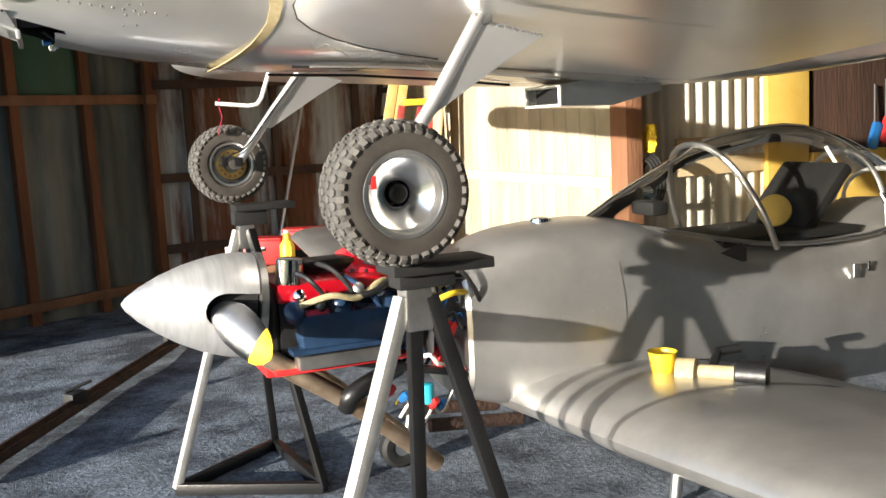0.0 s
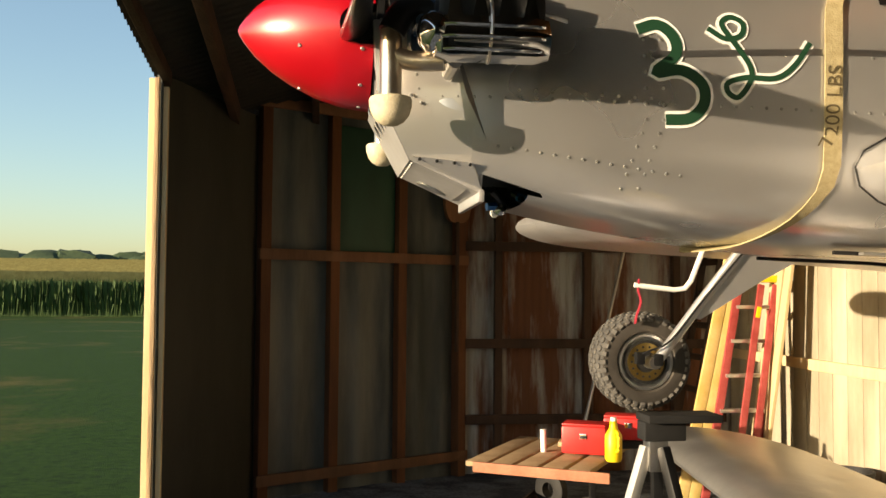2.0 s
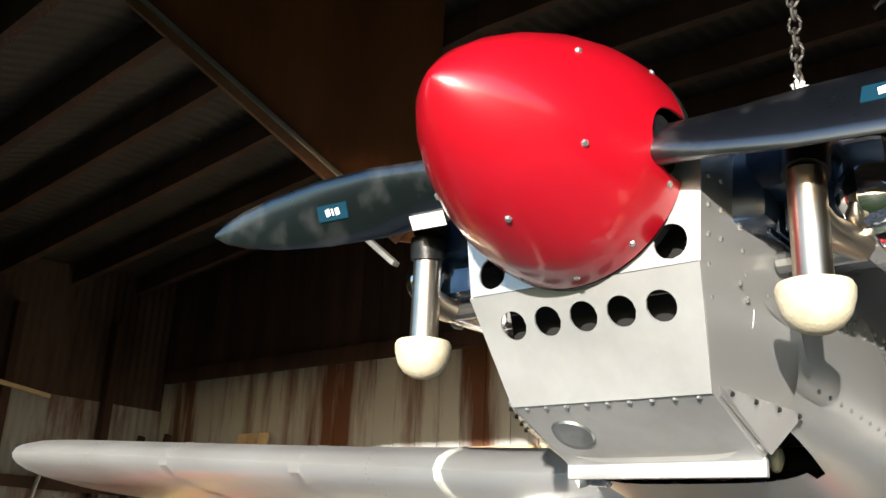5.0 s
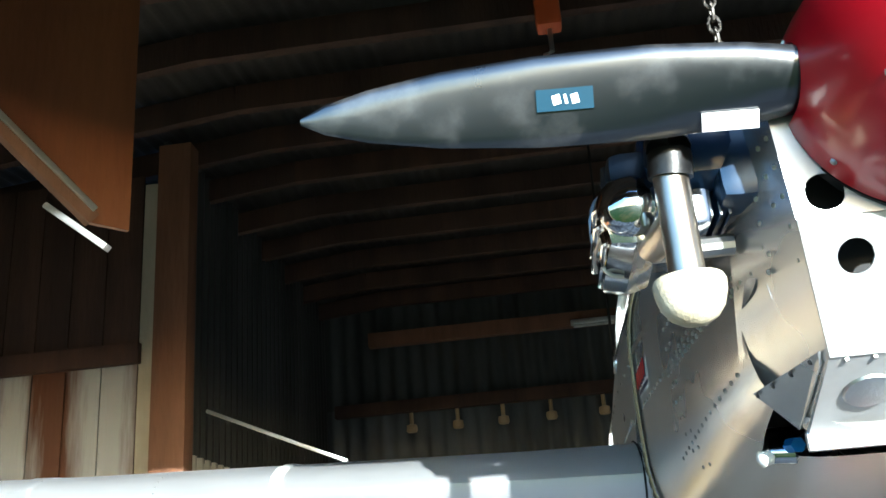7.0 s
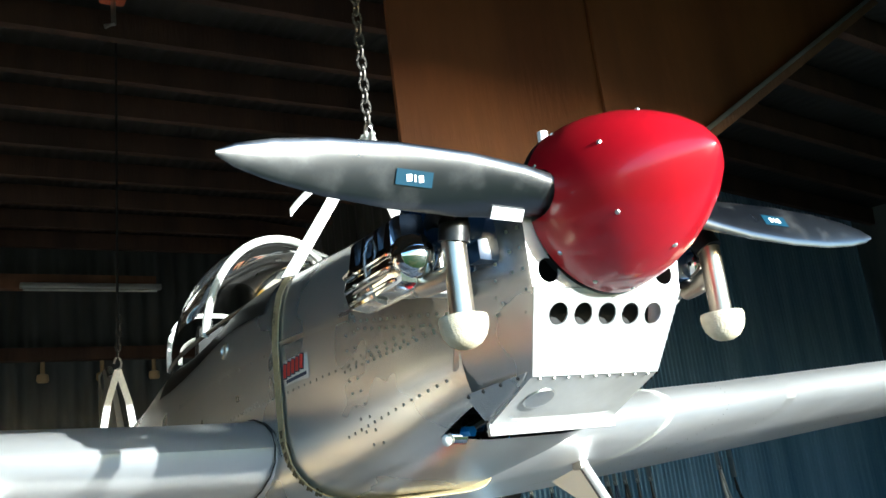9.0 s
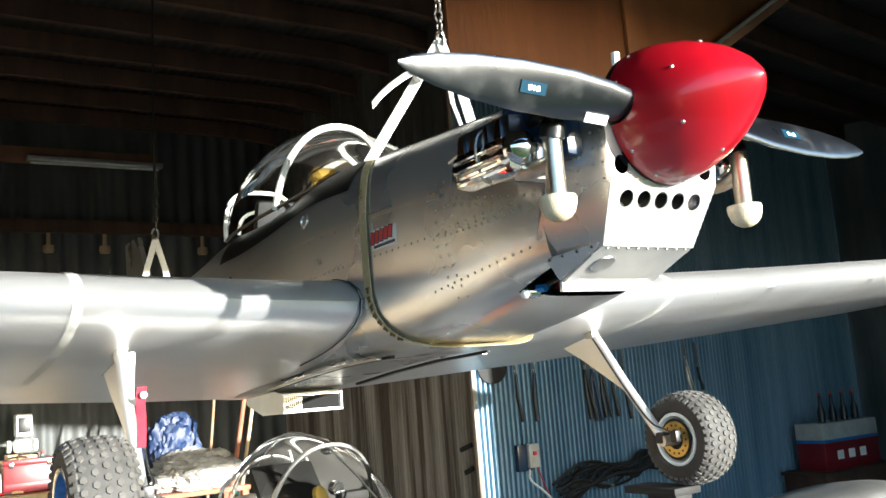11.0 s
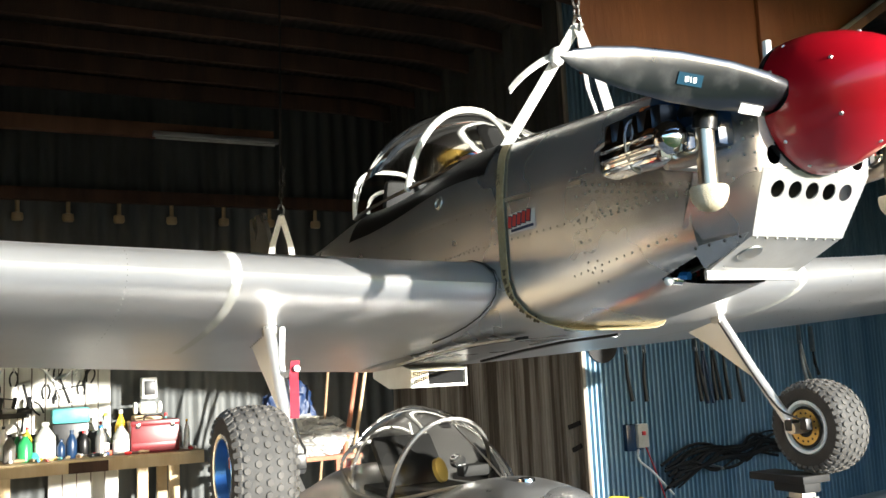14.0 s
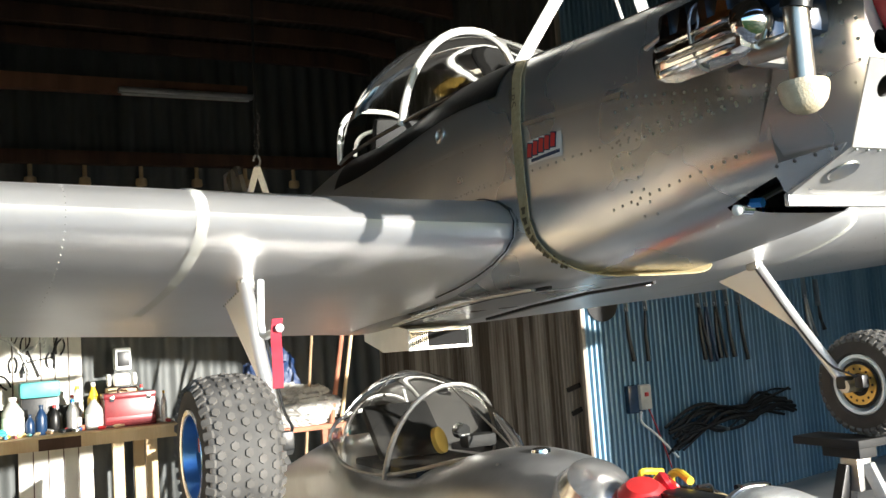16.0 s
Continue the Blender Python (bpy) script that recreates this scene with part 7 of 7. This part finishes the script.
part("cord", tube(spline([(BX - .05, -2.86, .88), (BX - .04, -2.87, .8), (BX - .06, -2.98, .7), (BX - .06, -3.16, .52)], 5), .009, 8), M_WHITE_PAINT, jb)
part("cord", tube(spline([(BX - .05, -2.93, .9), (BX - .05, -2.98, .78), (BX - .05, -3.05, .6), (BX - .05, -3.1, .45)], 5), .005, 6), M_RED_DULL, jb)
bundle = thing("cable_bundle", (BX - .12, -3.6, .6), "tangled bundle of dark hose and cable along the partition", "cable")
for i in range(14):
    y0 = -3.05 - .15 * random.random()
    z0 = .72 + .12 * random.random()
    part("cable", tube(spline([(BX - .06 - .08 * random.random(), y0 - .24 * j, z0 + .16 * (random.random() - .5) - .1 * (j == 0) + .05 * (j > 3)) for j in range(6)], 4), .008 + .009 * random.random(), 7), M_BLACK_MATT, bundle)
part("wall_hook", beam((QX, -3.6, .7), (BX - .14, -3.6, .68), .03, .02), M_STEEL, bundle)
cab = thing("low_cabinet", (3.18, -6.35, 0), "low dark wooden cabinet against the corrugated partition", "cabinet")
part("cabinet_body", boxed((3.16, -6.35, .25), (.44, 1.1, .5), .01), M_WOOD_DARK, cab)
part("cabinet_top", boxed((3.16, -6.35, .515), (.48, 1.14, .03), .005), M_WOOD_DARK, cab)
crate = thing("drinks_crate", (3.16, -6.35, .53), "red, white and blue drinks carton full of dark bottles", "carton")
part("carton_body", boxed((3.16, -6.35, .66), (.3, .82, .26), .008), M_RED_BOX, crate)
part("carton_band", boxed((3.16, -6.35, .87), (.302, .822, .16), .006), M_JUG, crate)
part("carton_stripe", boxed((3.16, -6.35, .79), (.306, .826, .03), .003), M_BLUE, crate)
for i in range(3):
    part("carton_mark", boxed((3.006, -6.15 - .17 * i, .66), (.006, .09, .08), .002), M_WHITE_PAINT, crate)
for i in range(4):
    bo = thing("glass_bottle", (3.1, -6.1 - .17 * i, .95), "dark glass bottle standing in the carton", "bottle", "carton bottles")
    part("bottle_body", revolve([(0, .035), (.1, .036), (.16, .018), (.24, .014), (.26, .016)], (3.12, -6.1 - .17 * i, .952), (0, 0, 1), 14), M_BLACK, bo)
    part("bottle_cap", revolve([(.25, .017), (.27, .016)], (3.12, -6.1 - .17 * i, .952), (0, 0, 1), 12), M_RED_DULL, bo)
clip = thing("door_latch", (3.45, -2.45, .9), "dark iron latch on the end of the grey wall", "latch")
for z, w in ((1.1, .14), (.93, .1)):
    part("latch_arm", beam((3.55, -2.47, z), (3.55 + w, -2.46, z - .04), .02, .035, .004), M_BLACK_MATT, clip)
corner = structure(part("corner_trim", boxed((QX - .02, -2.44, 2.2), (.03, .03, 4.4), .004), M_WALL_GREY), "weathered corner trim of the partition", "trim")

# ---- outdoors ----
def corn_field():
    """Many upright blades, darker below and tan at the tassels."""
    rnd = random.Random(4)
    leaf, top = bmesh.new(), bmesh.new()
    lv, lfc, tv, tf = [], [], [], []
    for row in range(7):
        y = 62 + .8 * row
        for i in range(2600):
            x = -90 + 110 * (i + rnd.random()) / 2600
            h = 2.45 + .35 * rnd.random()
            z0 = -.24
            a = rnd.random() * 6.28
            for k in range(2):
                c, s = math.cos(a + 2 * k), math.sin(a + 2 * k)
                zz = h * (.25 + .6 * rnd.random())
                n = len(lv)
                lv += [(x - .03, y, z0), (x + .03, y, z0), (x + c * .28, y + s * .28, z0 + zz), (x + c * .12, y + s * .12, z0 + zz + .3)]
                lfc.append((n, n + 1, n + 2, n + 3))
            n = len(lv)
            lv += [(x - .05, y, z0), (x + .05, y, z0), (x, y, z0 + h)]
            lfc.append((n, n + 1, n + 2))
            n = len(tv)
            tv += [(x - .07, y, z0 + h + .22), (x + .06, y + .05, z0 + h + .26), (x, y, z0 + h - .25)]
            tf.append((n, n + 1, n + 2))
    for row in range(34):
        # the field rises gently behind its first rows
        y = 67.5 + 1.2 * row
        z = 2.55 + .051 * (y - 65)
        for i in range(1100):
            x = -100 + 125 * (i + rnd.random()) / 1100
            n = len(tv)
            d = .12 * rnd.random()
            tv += [(x - .1, y, z + .2 + d), (x + .1, y + .05, z + .26 + d), (x, y, z - .3)]
            tf.append((n, n + 1, n + 2))
    out = []
    for nm, v, f, m in (("corn_leaves", lv, lfc, M_CORN), ("corn_tassels", tv, tf, M_CORN_TOP)):
        me = bpy.data.meshes.new(nm)
        me.from_pydata(v, [], f)
        me.materials.append(m)
        out.append(new(nm, me))
    return out


cl, ct = corn_field()
tagged(cl, "dense tall green corn standing beyond the grass", "corn", kind="stuff")
tagged(ct, "tan tassels along the top of the corn", "corn", kind="stuff")
crop = structure(part("crop_mass", boxed((-35, 86.5, 1.05), (140, 42, 2.6)), M_CORN), "deep mass of the corn field", "crop")
crop_top = structure(part("crop_top", loft([[(-105, 66, 2.4), (35, 66, 2.4), (35, 66, 2.55), (-105, 66, 2.55)], [(-105, 108, 4.5), (35, 108, 4.5), (35, 108, 4.7), (-105, 108, 4.7)]]), M_CORN_TOP), "tan top of the corn field", "crop")


def far_woods():
    rnd = random.Random(9)
    bm = bmesh.new()
    for i in range(170):
        x = -330 + 420 * rnd.random()
        grove = 1.0 if -190 < x < -60 else .62
        r = (5 + 4 * rnd.random()) * grove
        c = Vector((x, 400 + 40 * rnd.random(), 6 + (9 + 3.5 * rnd.random()) * grove - r))
        g = bmesh.ops.create_icosphere(bm, subdivisions=2, radius=1)
        for v in g["verts"]:
            n = v.co.normalized()
            k = 1 + .35 * noise.noise(n * 2 + c) + .2 * noise.noise(n * 5 + c)
            v.co = c + Vector((n.x * r * 1.5 * k, n.y * r * k, n.z * r * k))
    return bm


tagged(part("distant_woods", far_woods(), M_TREE), "low dark line of distant trees on the horizon", "trees", kind="stuff")
